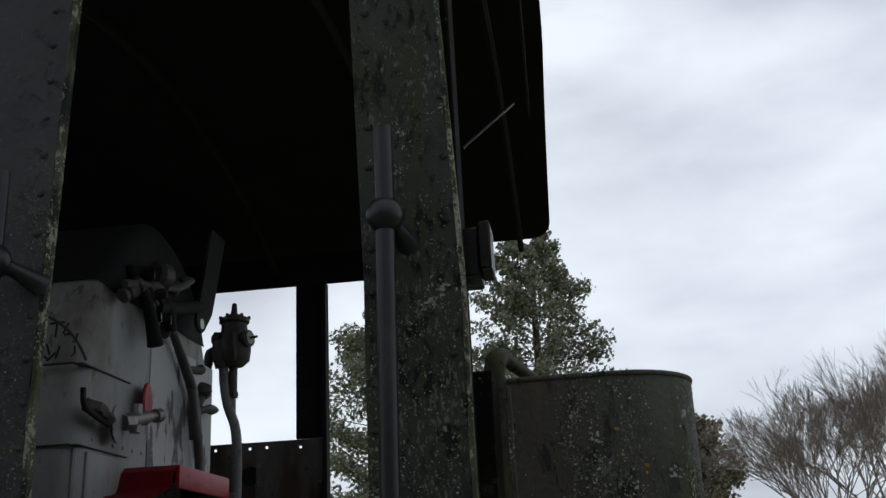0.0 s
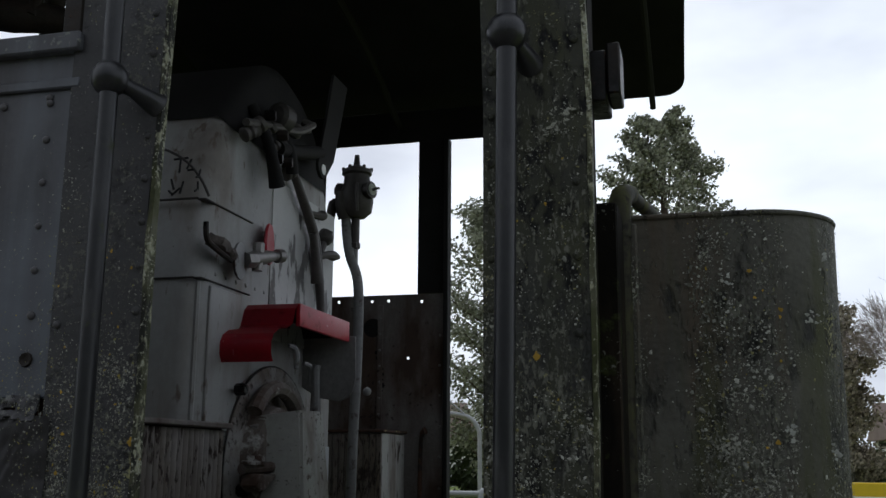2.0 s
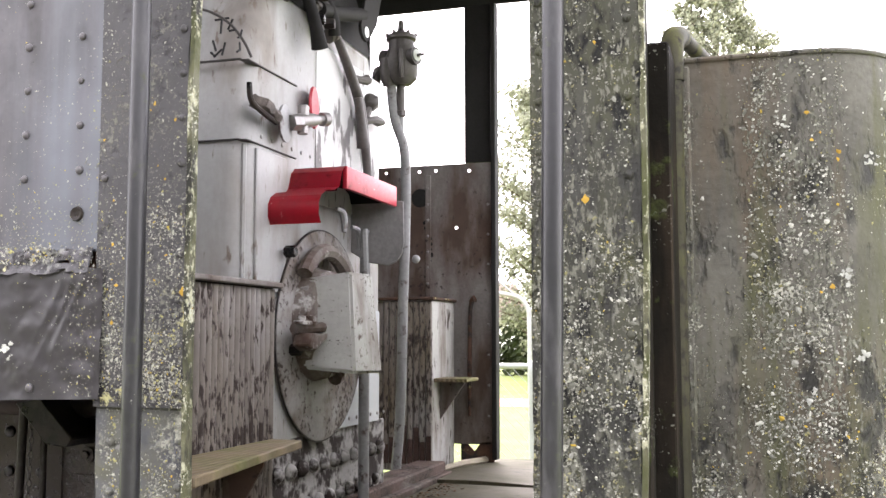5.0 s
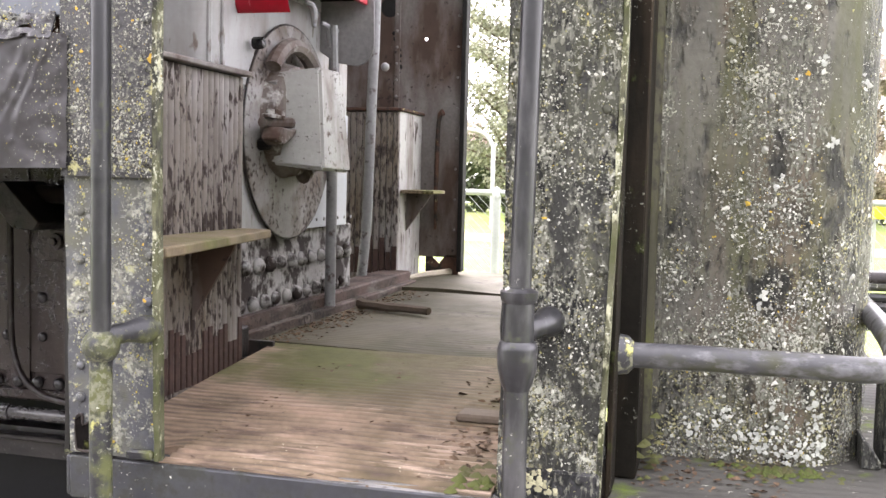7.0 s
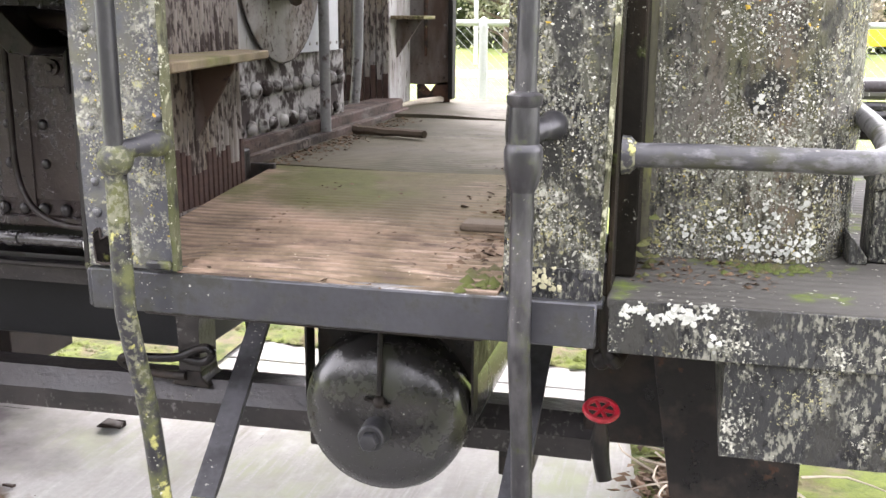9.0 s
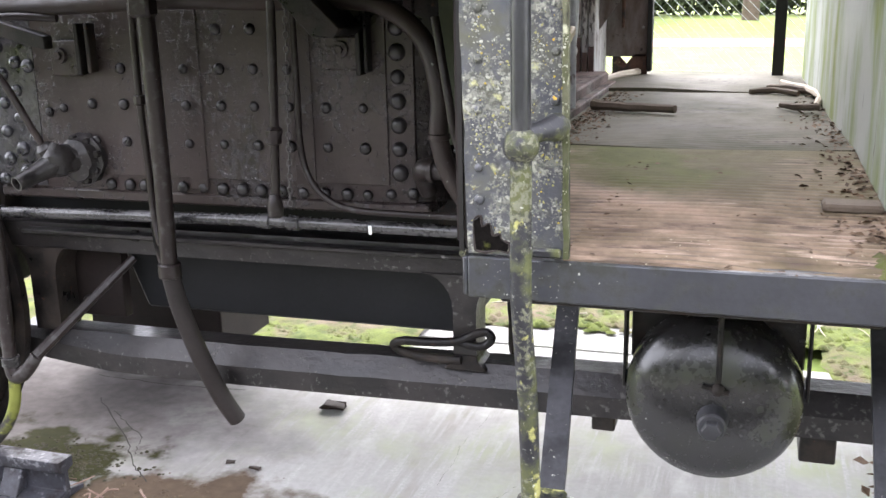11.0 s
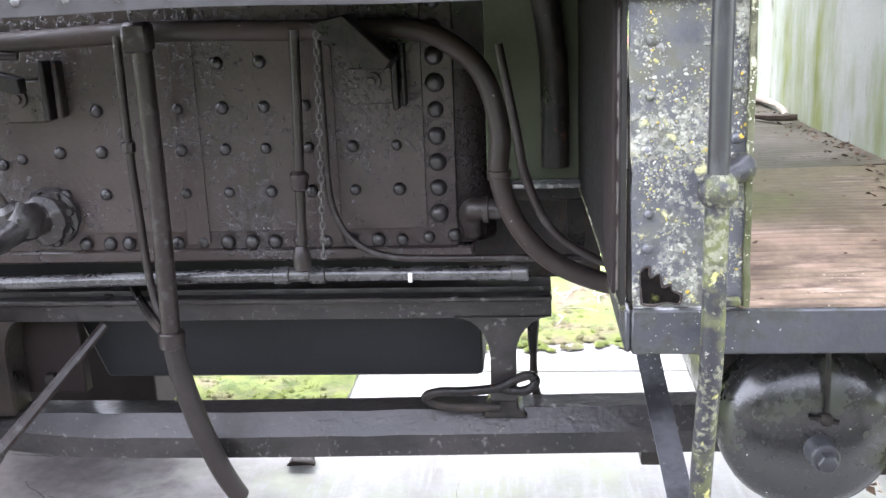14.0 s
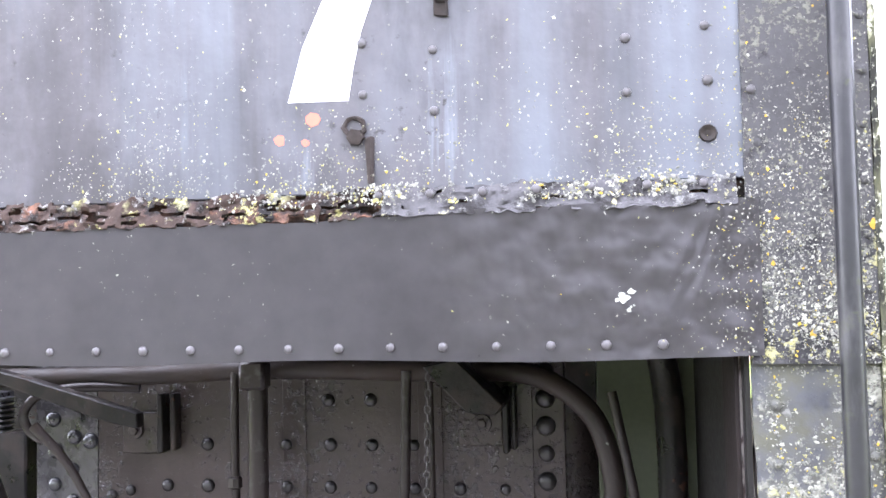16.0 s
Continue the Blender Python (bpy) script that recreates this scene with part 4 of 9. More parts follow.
def far_wall():
    t = thing("cab_wall_far", (-0.9, FAR, 1.1), "far cab side with an open window and doorway, rusty grey paint", "cab side", kind="structure")
    holes = ((-1.377, 2.370), (-1.22, 2.368), (-1.143, 2.369), (-0.99, 2.362), (-1.049, 2.113))
    xs = sorted([-3.0, -0.885] + [x + s for x, z in holes for s in (-0.006, 0.006)])
    zs = sorted([1.18, 2.395] + [z + s for x, z in holes for s in (-0.006, 0.006)])
    b = bmesh.new()
    grid = [[b.verts.new((x, FAR, z)) for x in xs] for z in zs]
    for j in range(len(zs) - 1):
        for i in range(len(xs) - 1):
            cx, cz = (xs[i] + xs[i + 1]) / 2, (zs[j] + zs[j + 1]) / 2
            if not any(abs(cx - x) < 0.006 and abs(cz - z) < 0.006 for x, z in holes):
                b.faces.new((grid[j][i], grid[j][i + 1], grid[j + 1][i + 1], grid[j + 1][i]))
    g = bmesh.ops.extrude_face_region(b, geom=b.faces[:])
    bmesh.ops.translate(b, verts=[v for v in g["geom"] if isinstance(v, bmesh.types.BMVert)], vec=(0, 0.004, 0))
    lower = part("side_sheet", b, M_GRIME, t, smooth=False)
    part("side_sheet", box(-3.0, -1.46, FAR, FAR + 0.012, 2.395, 3.1, 0.002), M_DARKIN, t)
    part("header", box(-3.0, -0.34, FAR, FAR + 0.012, 3.1, 3.25, 0.002), M_DARKIN, t)
    part("window_post", box(-1.01, -0.885, FAR - 0.002, FAR + 0.014, 2.397, 3.1, 0.002), M_DARKIN, t)
    part("door_angle", box(-0.885, -0.865, FAR - 0.03, FAR + 0.03, 1.12, 3.1, 0.003), M_DARKIN, t)
    part("seam_strip", box(-1.19, -1.165, FAR - 0.006, FAR, 1.75, 2.35, 0.002), M_GRIME, t)
    part("patch", lathe([(0.001, 0.002), (0.03, 0.002), (0.042, 0.0)], (-1.215, FAR - 0.001, 2.25), (0, -1, 0), 16), M_DARKIN, t, "dark oval stain")
    for k in range(11):
        a = k / 10
        part("drip", lathe([(0.001, 0.003), (0.009 + 0.004 * math.sin(k * 2.3), 0.0)], (-1.195 + 0.03 * math.sin(a * 3.0), FAR - 0.001, 2.14 - 0.24 * a), (0, -1, 0), 7), M_DARKIN, t, "dark tarry drip")
    part("foot_stub", prism([(-1.03, 1.10), (-0.885, 1.10), (-0.885, 1.19), (-0.94, 1.19), (-0.97, 1.15), (-1.0, 1.18), (-1.03, 1.18)], "y", FAR, FAR + 0.012, 0), M_RUSTY, t)
    part("far_post", box(-0.385, -0.340, FAR, FAR + 0.012, 1.05, 3.1, 0.002), M_DARKIN, t)
    head = dome_mesh(0.006, 0.004, M_STEEL, (0, -1, 0))
    rivets(lower, head, [(-0.905, FAR - 0.001, 1.30 + 0.13 * k) for k in range(8)] + [(-1.178, FAR - 0.006, 1.80 + 0.07 * k) for k in range(8)])
    return t


far_wall()


def roof():
    """Arched cab roof with rounded rear corners, one sheet."""
    b = bmesh.new()
    ny, x0 = 44, -2.0
    rows = []
    y0, y1 = SIDE - 0.10, FAR + 0.10
    for j in range(ny + 1):
        u = 0.5 - 0.5 * math.cos(math.pi * j / ny)
        y = y0 + (y1 - y0) * u
        z = 3.262 + 0.298 * (1 - (2 * u - 1) ** 2)
        e = min(u, 1 - u) * (y1 - y0)
        x1 = 0.214 - 0.040 * max(0.0, u - 0.55) / 0.45 - (0.09 - math.sqrt(max(0, 0.09 ** 2 - (0.09 - e) ** 2)) if e < 0.09 else 0)
        rows.append([b.verts.new((x0 + (x1 - x0) * k / 6, y, z)) for k in range(7)])
    for a, c in zip(rows, rows[1:]):
        for k in range(6):
            b.faces.new((a[k], a[k + 1], c[k + 1], c[k]))
    bmesh.ops.solidify(b, geom=b.faces[:], thickness=-0.018)
    ob = solo("ceiling", b, M_DARKIN, "black arched cab roof seen from below", "roof", kind="structure")
    return ob


roof()
rib = thing("roof_rib", (-0.4, 2.96, 3.2), "curved black roof ribs inside the cab", "rib", "roof ribs")
part("rear_hanger", box(0.148, 0.158, 2.55, 2.57, 3.0, 3.40, 0.002), M_DARKIN, rib, "thin upright strip under the roof edge")
for x in (-0.45, -1.1):
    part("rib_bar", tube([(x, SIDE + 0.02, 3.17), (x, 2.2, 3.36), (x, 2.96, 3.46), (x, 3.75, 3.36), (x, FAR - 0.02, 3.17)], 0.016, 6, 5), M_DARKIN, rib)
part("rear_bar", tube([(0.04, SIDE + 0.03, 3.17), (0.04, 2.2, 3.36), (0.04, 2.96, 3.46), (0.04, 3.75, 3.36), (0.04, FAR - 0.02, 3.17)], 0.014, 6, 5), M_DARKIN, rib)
part("brace_rod", tube([(-0.044, 2.6, 2.937), (0.101, 2.9, 3.212)], 0.005, 6, 1), M_BLACK, rib, "thin diagonal brace rod")


def wall_front():
    t = thing("cab_wall_front", (-1.95, 2.9, 1.5), "dark front sheet of the cab with a window opening", "cab front", kind="structure")
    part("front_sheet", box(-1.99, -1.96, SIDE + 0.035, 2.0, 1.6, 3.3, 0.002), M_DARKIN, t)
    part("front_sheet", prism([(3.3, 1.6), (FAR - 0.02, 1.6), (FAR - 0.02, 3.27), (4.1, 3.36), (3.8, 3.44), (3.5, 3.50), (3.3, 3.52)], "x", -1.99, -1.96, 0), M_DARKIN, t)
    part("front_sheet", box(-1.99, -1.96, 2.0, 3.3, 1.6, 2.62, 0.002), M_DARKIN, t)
    return t


wall_front()

# ---------------- bunker behind the cab ----------------
def rounded_outline(x0, x1, y0, y1, r, seg=10):
    pts = [(x0, y0)]
    for k in range(seg + 1):
        a = -math.pi / 2 + math.pi / 2 * k / seg
        pts.append((x1 - r + r * math.cos(a), y0 + r + r * math.sin(a)))
    for k in range(seg + 1):
        a = math.pi / 2 * k / seg
        pts.append((x1 - r + r * math.cos(a), y1 - r + r * math.sin(a)))
    pts.append((x0, y1))
    return pts


def bunker():
    t = thing("coal_bunker", (0.26, 2.9, 1.04), "black sheet-iron bunker with a rounded corner, thick with moss and lichen", "bunker")
    b = bmesh.new()
    out = rounded_outline(0.075, 0.442, 1.895, 4.02, 0.16)
    n = 22
    rings = []
    for k in range(n + 1):
        z = 1.045 + (2.110 - 1.045) * k / n
        rings.append([b.verts.new((x + 0.003 * noise.noise((x * 5, z * 4, 0)), y + 0.004 * noise.noise((x * 4, z * 3, 7)), z)) for x, y in out])
    for a, c in zip(rings, rings[1:]):
        for k in range(len(out)):
            b.faces.new((a[k], a[(k + 1) % len(out)], c[(k + 1) % len(out)], c[k]))
    b.faces.new(rings[-1])
    part("bunker_shell", b, M_BUNK, t, angle=50)
    rim = [(x, y, 2.112) for x, y in out[:-1]]
    part("rim_bead", tube(rim, 0.005, 8, 1), M_BUNK, t, "rolled bead along the top rim")
    part("corner_strip", box(0.066, 0.088, 1.884, 1.90, 1.05, 2.10, 0.003), M_BUNK, t)
    # Two black sheets added to stand for the shade in the gap.
    part("side_flange", box(0.0275, 0.0655, 1.890, 1.896, 1.047, 2.09, 0.001), M_BLACKMOSS, t, "dark mossy filler standing for the shaded gap beside the post")
    part("inner_return", box(0.0262, 0.066, SIDE + 0.097, 1.93, 1.05, 2.10, 0.003), M_BLACKMOSS, t, "dark mossy filler for the shaded gap behind the post")
    return t


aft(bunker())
inner = thing("bunker_front_wall", (-0.18, 3.0, 1.05), "pale grey bunker front streaked with green algae", "wall", kind="structure")
b = prism([(-0.181, 1.88), (-0.165, 1.88), (-0.05, 1.95), (-0.05, 4.25), (-0.27, 4.25)], "z", 1.0, 2.1, 0)
part("wall_sheet", b, M_GREENWALL, inner, smooth=False)
part("wall_strip", box(-0.20, -0.182, 2.45, 2.53, 1.06, 2.1, 0.003), M_WHITE, inner, "pale vertical strip")

M_OLIVE = material("algae_stained_pipe", (0.042, 0.040, 0.024), 0.65, spec=0.2, vary=0.4, bump=0.4, layers=[
    ((0.085, 0.088, 0.030), 20, 0.58, 0.1, 4, 0.5, 0.9, (1, 1, 0.3), 0.2), ((0.020, 0.018, 0.014), 40, 0.58, 0.06, 5, 0.4, 0.7, ONE, -0.2)])
pipe = thing("vent_pipe", (0.060, 1.87, 1.05), "black vent pipe with an elbow beside the bunker", "pipe")
part("riser", tube([(0.062, 1.868, 1.05), (0.060, 1.868, 1.6), (0.060, 1.868, 2.08)], 0.018, 12, 3), M_OLIVE, pipe)
part("elbow", tube([(0.060, 1.868, 2.07), (0.060, 1.870, 2.125), (0.064, 1.885, 2.152), (0.075, 1.93, 2.165)], [0.0205, 0.021, 0.021, 0.018], 12, 4), M_OLIVE, pipe)
part("branch", tube([(0.075, 1.93, 2.165), (0.14, 2.25, 2.16), (0.18, 2.45, 2.15)], 0.014, 12, 3), M_OLIVE, pipe)
aft(pipe)

M_GREYRAIL = material("scuffed_grey_handrail", (0.040, 0.040, 0.043), 0.42, spec=0.4, vary=0.4, bump=0.25, layers=[
    ((0.050, 0.052, 0.022), 16, 0.56, 0.1, 4.0, 0.5, 0.9, (0.5, 1, 1), 0.2), ((0.11, 0.11, 0.115), 50, 0.60, 0.07, 5.0, 0.4, 0.5, (0.5, 1, 1), 0.1), (WHITE_L, 70, 0.72, 0.03, 4.0, 0.4, 0.95, ONE, 0.6)])
rail = thing("bunker_handrail", (0.3, 1.57, 1.28), "horizontal grey-black handrail curving round the bunker", "handrail")
part("flange", lathe([(0.030, 0), (0.028, 0.012), (0.020, 0.020)], (0.046, 1.58, 1.275), (1, 0, 0), 14), M_RAILMOSS, rail)
part("rail_tube", tube([(0.046, 1.58, 1.275), (0.16, 1.578, 1.277), (0.30, 1.577, 1.277), (0.37, 1.578, 1.276), (0.408, 1.592, 1.278), (0.428, 1.64, 1.283), (0.436, 1.73, 1.292), (0.440, 1.86, 1.300), (0.450, 2.2, 1.305)], 0.0185, 12, 6), M_GREYRAIL, rail)
aft(rail)

M_STANCH = material("mossy_black_stanchion", (0.030, 0.030, 0.028), 0.6, vary=0.5, bump=0.8, layers=heavy[1:], spec=0.25)
stub = thing("deck_stanchion", (0.545, 2.06, 1.031), "short black stanchion casting on the deck, lichened, beside the bunker", "stanchion")
part("body", box(0.474, 0.62, 2.0, 2.12, 1.0315, 1.185, 0.012, seg=2), M_STANCH, stub)
part("cap", prism([(0.470, 1.17), (0.476, 1.205), (0.50, 1.222), (0.60, 1.222), (0.624, 1.205), (0.628, 1.17)], "y", 1.992, 2.13, 0.004), M_STANCH, stub, "rounded mossy cap")
wedge = thing("timber_wedge", (0.45, 2.03, 1.031), "grey grooved timber wedge beside the bunker", "wedge")
part("wedge", prism([(0.437, 1.0315), (0.470, 1.0315), (0.470, 1.045), (0.440, 1.085), (0.437, 1.085)], "y", 1.985, 2.06, 0.002), M_STANCH, wedge)
rack = thing("rod_rack", (0.59, 2.6, 1.031), "short black iron upright carrying rods on the deck", "rack")
part("upright", box(0.575, 0.605, 2.585, 2.615, 1.0315, 1.2425, 0.003), M_STANCH, rack)
for z in (1.297, 1.274, 1.253):
    rod = thing("iron_rod", (0.62, 2.6, z), "grey weathered iron rod lying behind the bunker", "rod", "rods behind the bunker")
    part("rod", tube([(0.50, 2.60, z - 0.001), (0.62, 2.60, z), (0.72, 2.60, z + 0.001)], 0.0095, 8, 2), M_GREYRAIL, rod)

# ---------------- footplate, steps, air tank ----------------
M_DECKEDGE = material("lichened_deck_edge_paint", (0.022, 0.023, 0.023), 0.5, vary=0.5, bump=0.9, layers=heavy[1:], spec=0.3)
def footplate():
    t = thing("footplate", (-0.2, 1.75, 1.0), "black iron footplate edge with lichen, moss on top", "footplate", kind="structure")
    part("edge_beam", box(-0.908, 0.012, 1.626, 1.642, 0.946, 1.022, 0.003), M_BEAM, t, "black angle-iron edge beam")
    part("beam_flange", box(-0.905, 0.02, 1.648, 1.70, 1.008, 1.018, 0.002), M_BEAM, t)
    part("beam_end", box(-0.919, -0.9085, 1.632, 2.0, 0.948, 1.02, 0.003), M_BEAM, t)
    part("deck_bearer", box(-0.9, 0.2, 2.0, 2.1, 0.93, 1.0, 0.003), M_BLACK, t)
    return t


def rear_platform():
    t = thing("rear_platform", (0.3, 1.75, 1.0), "weathered rear deck with a lichened apron below the bunker", "platform", kind="structure")
    out = rounded_outline(0.032, 0.615, 1.592, 4.3, 0.17)
    part("rear_deck", prism(out, "z", 1.030, 1.048, 0.003), M_DECK, t, "weathered deck plate with moss")
    out2 = rounded_outline(0.217, 0.610, 1.597, 4.29, 0.165)
    part("rear_skirt", prism(out2, "z", 0.80, 1.027, 0), M_DECKEDGE, t, "lichened rear apron plate", angle=50)
    part("edge_plate", box(0.036, 0.445, 1.5850, 1.5905, 0.960, 1.0465, 0.002), M_DECKEDGE, t, "deck edge plate speckled with lichen")
    return t


M_DECK = material("damp_deck_plate", (0.062, 0.060, 0.053), 0.75, spec=0.1, vary=0.35, low=5, bump=0.8, stretch=(0.2, 1, 1), wave=("Y", 9.0, 1.5, 0.4, 0.12), layers=[
    (MOSS, 7, 0.66, 0.06, 3, 0.4, 0.95, ONE, 0.6), (WHITE_L, 60, 0.70, 0.03, 3, 0.4, 0.95, ONE, 0.7)])
footplate()
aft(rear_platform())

step = thing("cab_step", (-0.45, 1.6, 0.5), "hanging wooden step board crusted with white lichen", "step")
b = box(-0.815, -0.085, 1.525, 1.675, 0.497, 0.552, 0.012, seg=2)
for v in b.verts:
    v.co.z += 0.006 * noise.noise(v.co * 6)
M_STEP = material("lichened_step_board", (0.10, 0.085, 0.075), 0.8, vary=0.3, bump=0.6, layers=[
    (GREY_L, 30, 0.55, 0.06, 6, 0.5, 0.9, ONE, 0.4), (WHITE_L, 60, 0.60, 0.04, 8, 0.7, 0.95, ONE, 1.0), ((0.36, 0.36, 0.17), 16, 0.68, 0.04, 4, 0.5, 0.95, ONE, 0.8)])
part("step_board", b, M_STEP, step)
M_HANG = material("grey_worn_hanger_iron", (0.055, 0.055, 0.06), 0.4, spec=0.4, vary=0.4, low=8, bump=0.3, layers=[
    ((0.015, 0.015, 0.016), 9, 0.52, 0.1, 3, 0.4, 0.45, ONE, -0.1), (WHITE_L, 110, 0.70, 0.03, 4, 0.4, 0.95, ONE, 0.7)])
for x, lean in ((-0.748, -0.070), (-0.160, 0.010)):
    b = prism([(1.645, 0.55), (1.656, 0.55), (1.72, 0.585), (2.05, 0.80), (2.29, 0.965), (2.275, 0.965), (2.04, 0.803), (1.71, 0.592)], "x", x - 0.024, x + 0.024, 0)
    for v in b.verts:
        v.co.x += lean * (v.co.z - 0.55) / 0.415
    part("hanger_bar", b, M_HANG, step, "flat iron hanger bar, worn grey")
    part("hanger_foot", box(x - 0.028, x + 0.028, 1.60, 1.67, 0.548, 0.566, 0.005), M_RAILMOSS, step)
b = prism([(2.268, 0.962), (2.205, 0.918), (2.196, 0.914), (2.199, 0.911), (2.262, 0.955)], "x", -0.176, -0.156, 0)
for v in b.verts:
    v.co += Vector((0.010, -0.004, 0.004)) + Vector(noise.noise_vector(v.co * 60)) * 0.004
part("paint_daub", b, M_RED, step, "splash of red paint on the hanger")
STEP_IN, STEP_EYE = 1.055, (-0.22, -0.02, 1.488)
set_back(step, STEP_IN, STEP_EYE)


def air_tank():
    c = Vector((-0.488, 0, 0.607))
    r = 0.190
    t = thing("air_tank", (c.x, 2.3, 0.51), "black cylindrical air tank with a domed end, speckled with lichen", "tank")
    prof = [(r, 0.75), (r, 0.0), (r * 0.985, -0.030), (r * 0.92, -0.055), (r * 0.75, -0.078), (r * 0.45, -0.094), (r * 0.2, -0.099), (0, -0.1)]
    part("drum", lathe(prof, (c.x, 2.105, c.z), (0, 1, 0), 40), M_TANK, t, angle=60)
    plug = part("plug_boss", lathe([(0.034, 0), (0.033, 0.03), (0.031, 0.034), (0.030, 0.062), (0.026, 0.066), (0, 0.066)], (c.x + 0.004, 2.024, 0.591), (0, -1, 0), 18), M_HANG, t)
    part("plug", nut((c.x + 0.004, 1.959, 0.589), (0, -1, 0), 0.021, 0.022), M_HANG, plug)
    part("saddle", box(c.x - 0.186, c.x + 0.186, 2.15, 2.68, 0.66, 0.956, 0.004), M_BLACK, t, "black iron saddle above the drum")
    part("drain_tube", tube([(c.x + 0.01, 2.03, 0.95), (c.x + 0.012, 2.01, 0.78), (c.x + 0.012, 2.0, 0.675)], 0.006, 8, 3), M_BLACK, t)
    part("cock", join(ball((c.x + 0.012, 2.0, 0.66), 0.014), tube([(c.x - 0.02, 2.0, 0.665), (c.x + 0.035, 1.995, 0.655)], 0.006, 6, 1)), M_BLACK, t)
    for y in (2.10, 2.66):
        for s in (-1, 1):
            part("hanger_strap", box(c.x + s * (r + 0.005) - 0.003, c.x + s * (r + 0.005) + 0.003, y, y + 0.05, c.z, 0.96, 0.001), M_BLACK, t)
    return t


M_TANK = material("black_tank_paint", (0.018, 0.0175, 0.0175), 0.24, spec=0.6, vary=0.3, low=5, bump=0.05, layers=[
    ((0.045, 0.055, 0.02), 5, 0.62, 0.1, 0, 0, 0.6, ONE, 0.0), (WHITE_L, 75, 0.715, 0.02, 3, 0.25, 0.9, ONE, 0.7)])
air_tank()

valve = thing("drain_valve", (0.005, 1.98, 0.55), "red handwheel valve hanging under the footplate", "valve")
wheel = part("handwheel", ring_bm((0.0, 1.98, 0.70), (0.1, -0.35, 1), 0.032, 0.0065, 20, 6), M_RED, valve, "bright red handwheel")
for k in range(3):
    a = k * math.pi / 3
    d = Vector((math.cos(a), math.sin(a), math.sin(a) * 0.35 - 0.1 * math.cos(a))) * 0.031
    part("spoke", tube([Vector((0, 1.98, 0.70)) - d, Vector((0, 1.98, 0.70)) + d], 0.004, 6, 1), M_RED, wheel)
part("valve_body", tube([(0.0, 1.98, 0.695), (0.0, 1.985, 0.63), (0.004, 1.99, 0.585), (0.012, 1.985, 0.545)], [0.006, 0.020, 0.018, 0.016], 10, 4), M_BLACK, valve)
part("supply_pipe", tube([(0.0, 2.02, 0.96), (0.0, 2.01, 0.84), (0.02, 1.99, 0.80), (0.03, 2.1, 0.79)], 0.015, 10, 4), M_BLACK, valve)
part("knob", ball((-0.005, 2.0, 0.80), 0.021), M_BLACK, valve)
guard = thing("rear_guard_plate", (0.2, 2.1, 0.4), "dark slanted iron guard plate under the bunker", "plate")
part("plate", prism([(0.075, 0.95), (0.40, 0.95), (0.40, 0.10), (0.20, 0.10), (0.165, 0.35), (0.10, 0.75)], "y", 2.08, 2.10, 0.002), M_BLACK, guard)
b2 = thing("rear_frame_beam", (0.3, 2.45, 0.4), "black rear frame beam under the bunker", "beam")
part("beam", box(-0.075, 0.6, 2.4, 2.52, 0.445, 0.95, 0.006), M_BLACK, b2)

# ---------------- firebox side under the cab ----------------
FB = 2.31
M_GRAPH = material("graphite_black_stud", (0.024, 0.024, 0.029), 0.30, 0.0, vary=0.5, low=25, high=70, bump=0.45, spec=1.0)
# Paler base and specks put the corner's sky highlights into the colour.
M_GLINTPLATE = material("graphite_plate_with_glints", (0.058, 0.055, 0.062), 0.28, 0.25, vary=0.5, low=12, high=50, bump=0.7, spec=0.7, layers=[
    ((0.26, 0.26, 0.28), 170, 0.68, 0.04, 9, 0.4, 0.25, ONE, 0.5), ((0.010, 0.010, 0.012), 14, 0.58, 0.06, 3, 0.4, 0.15, ONE, -0.1)])


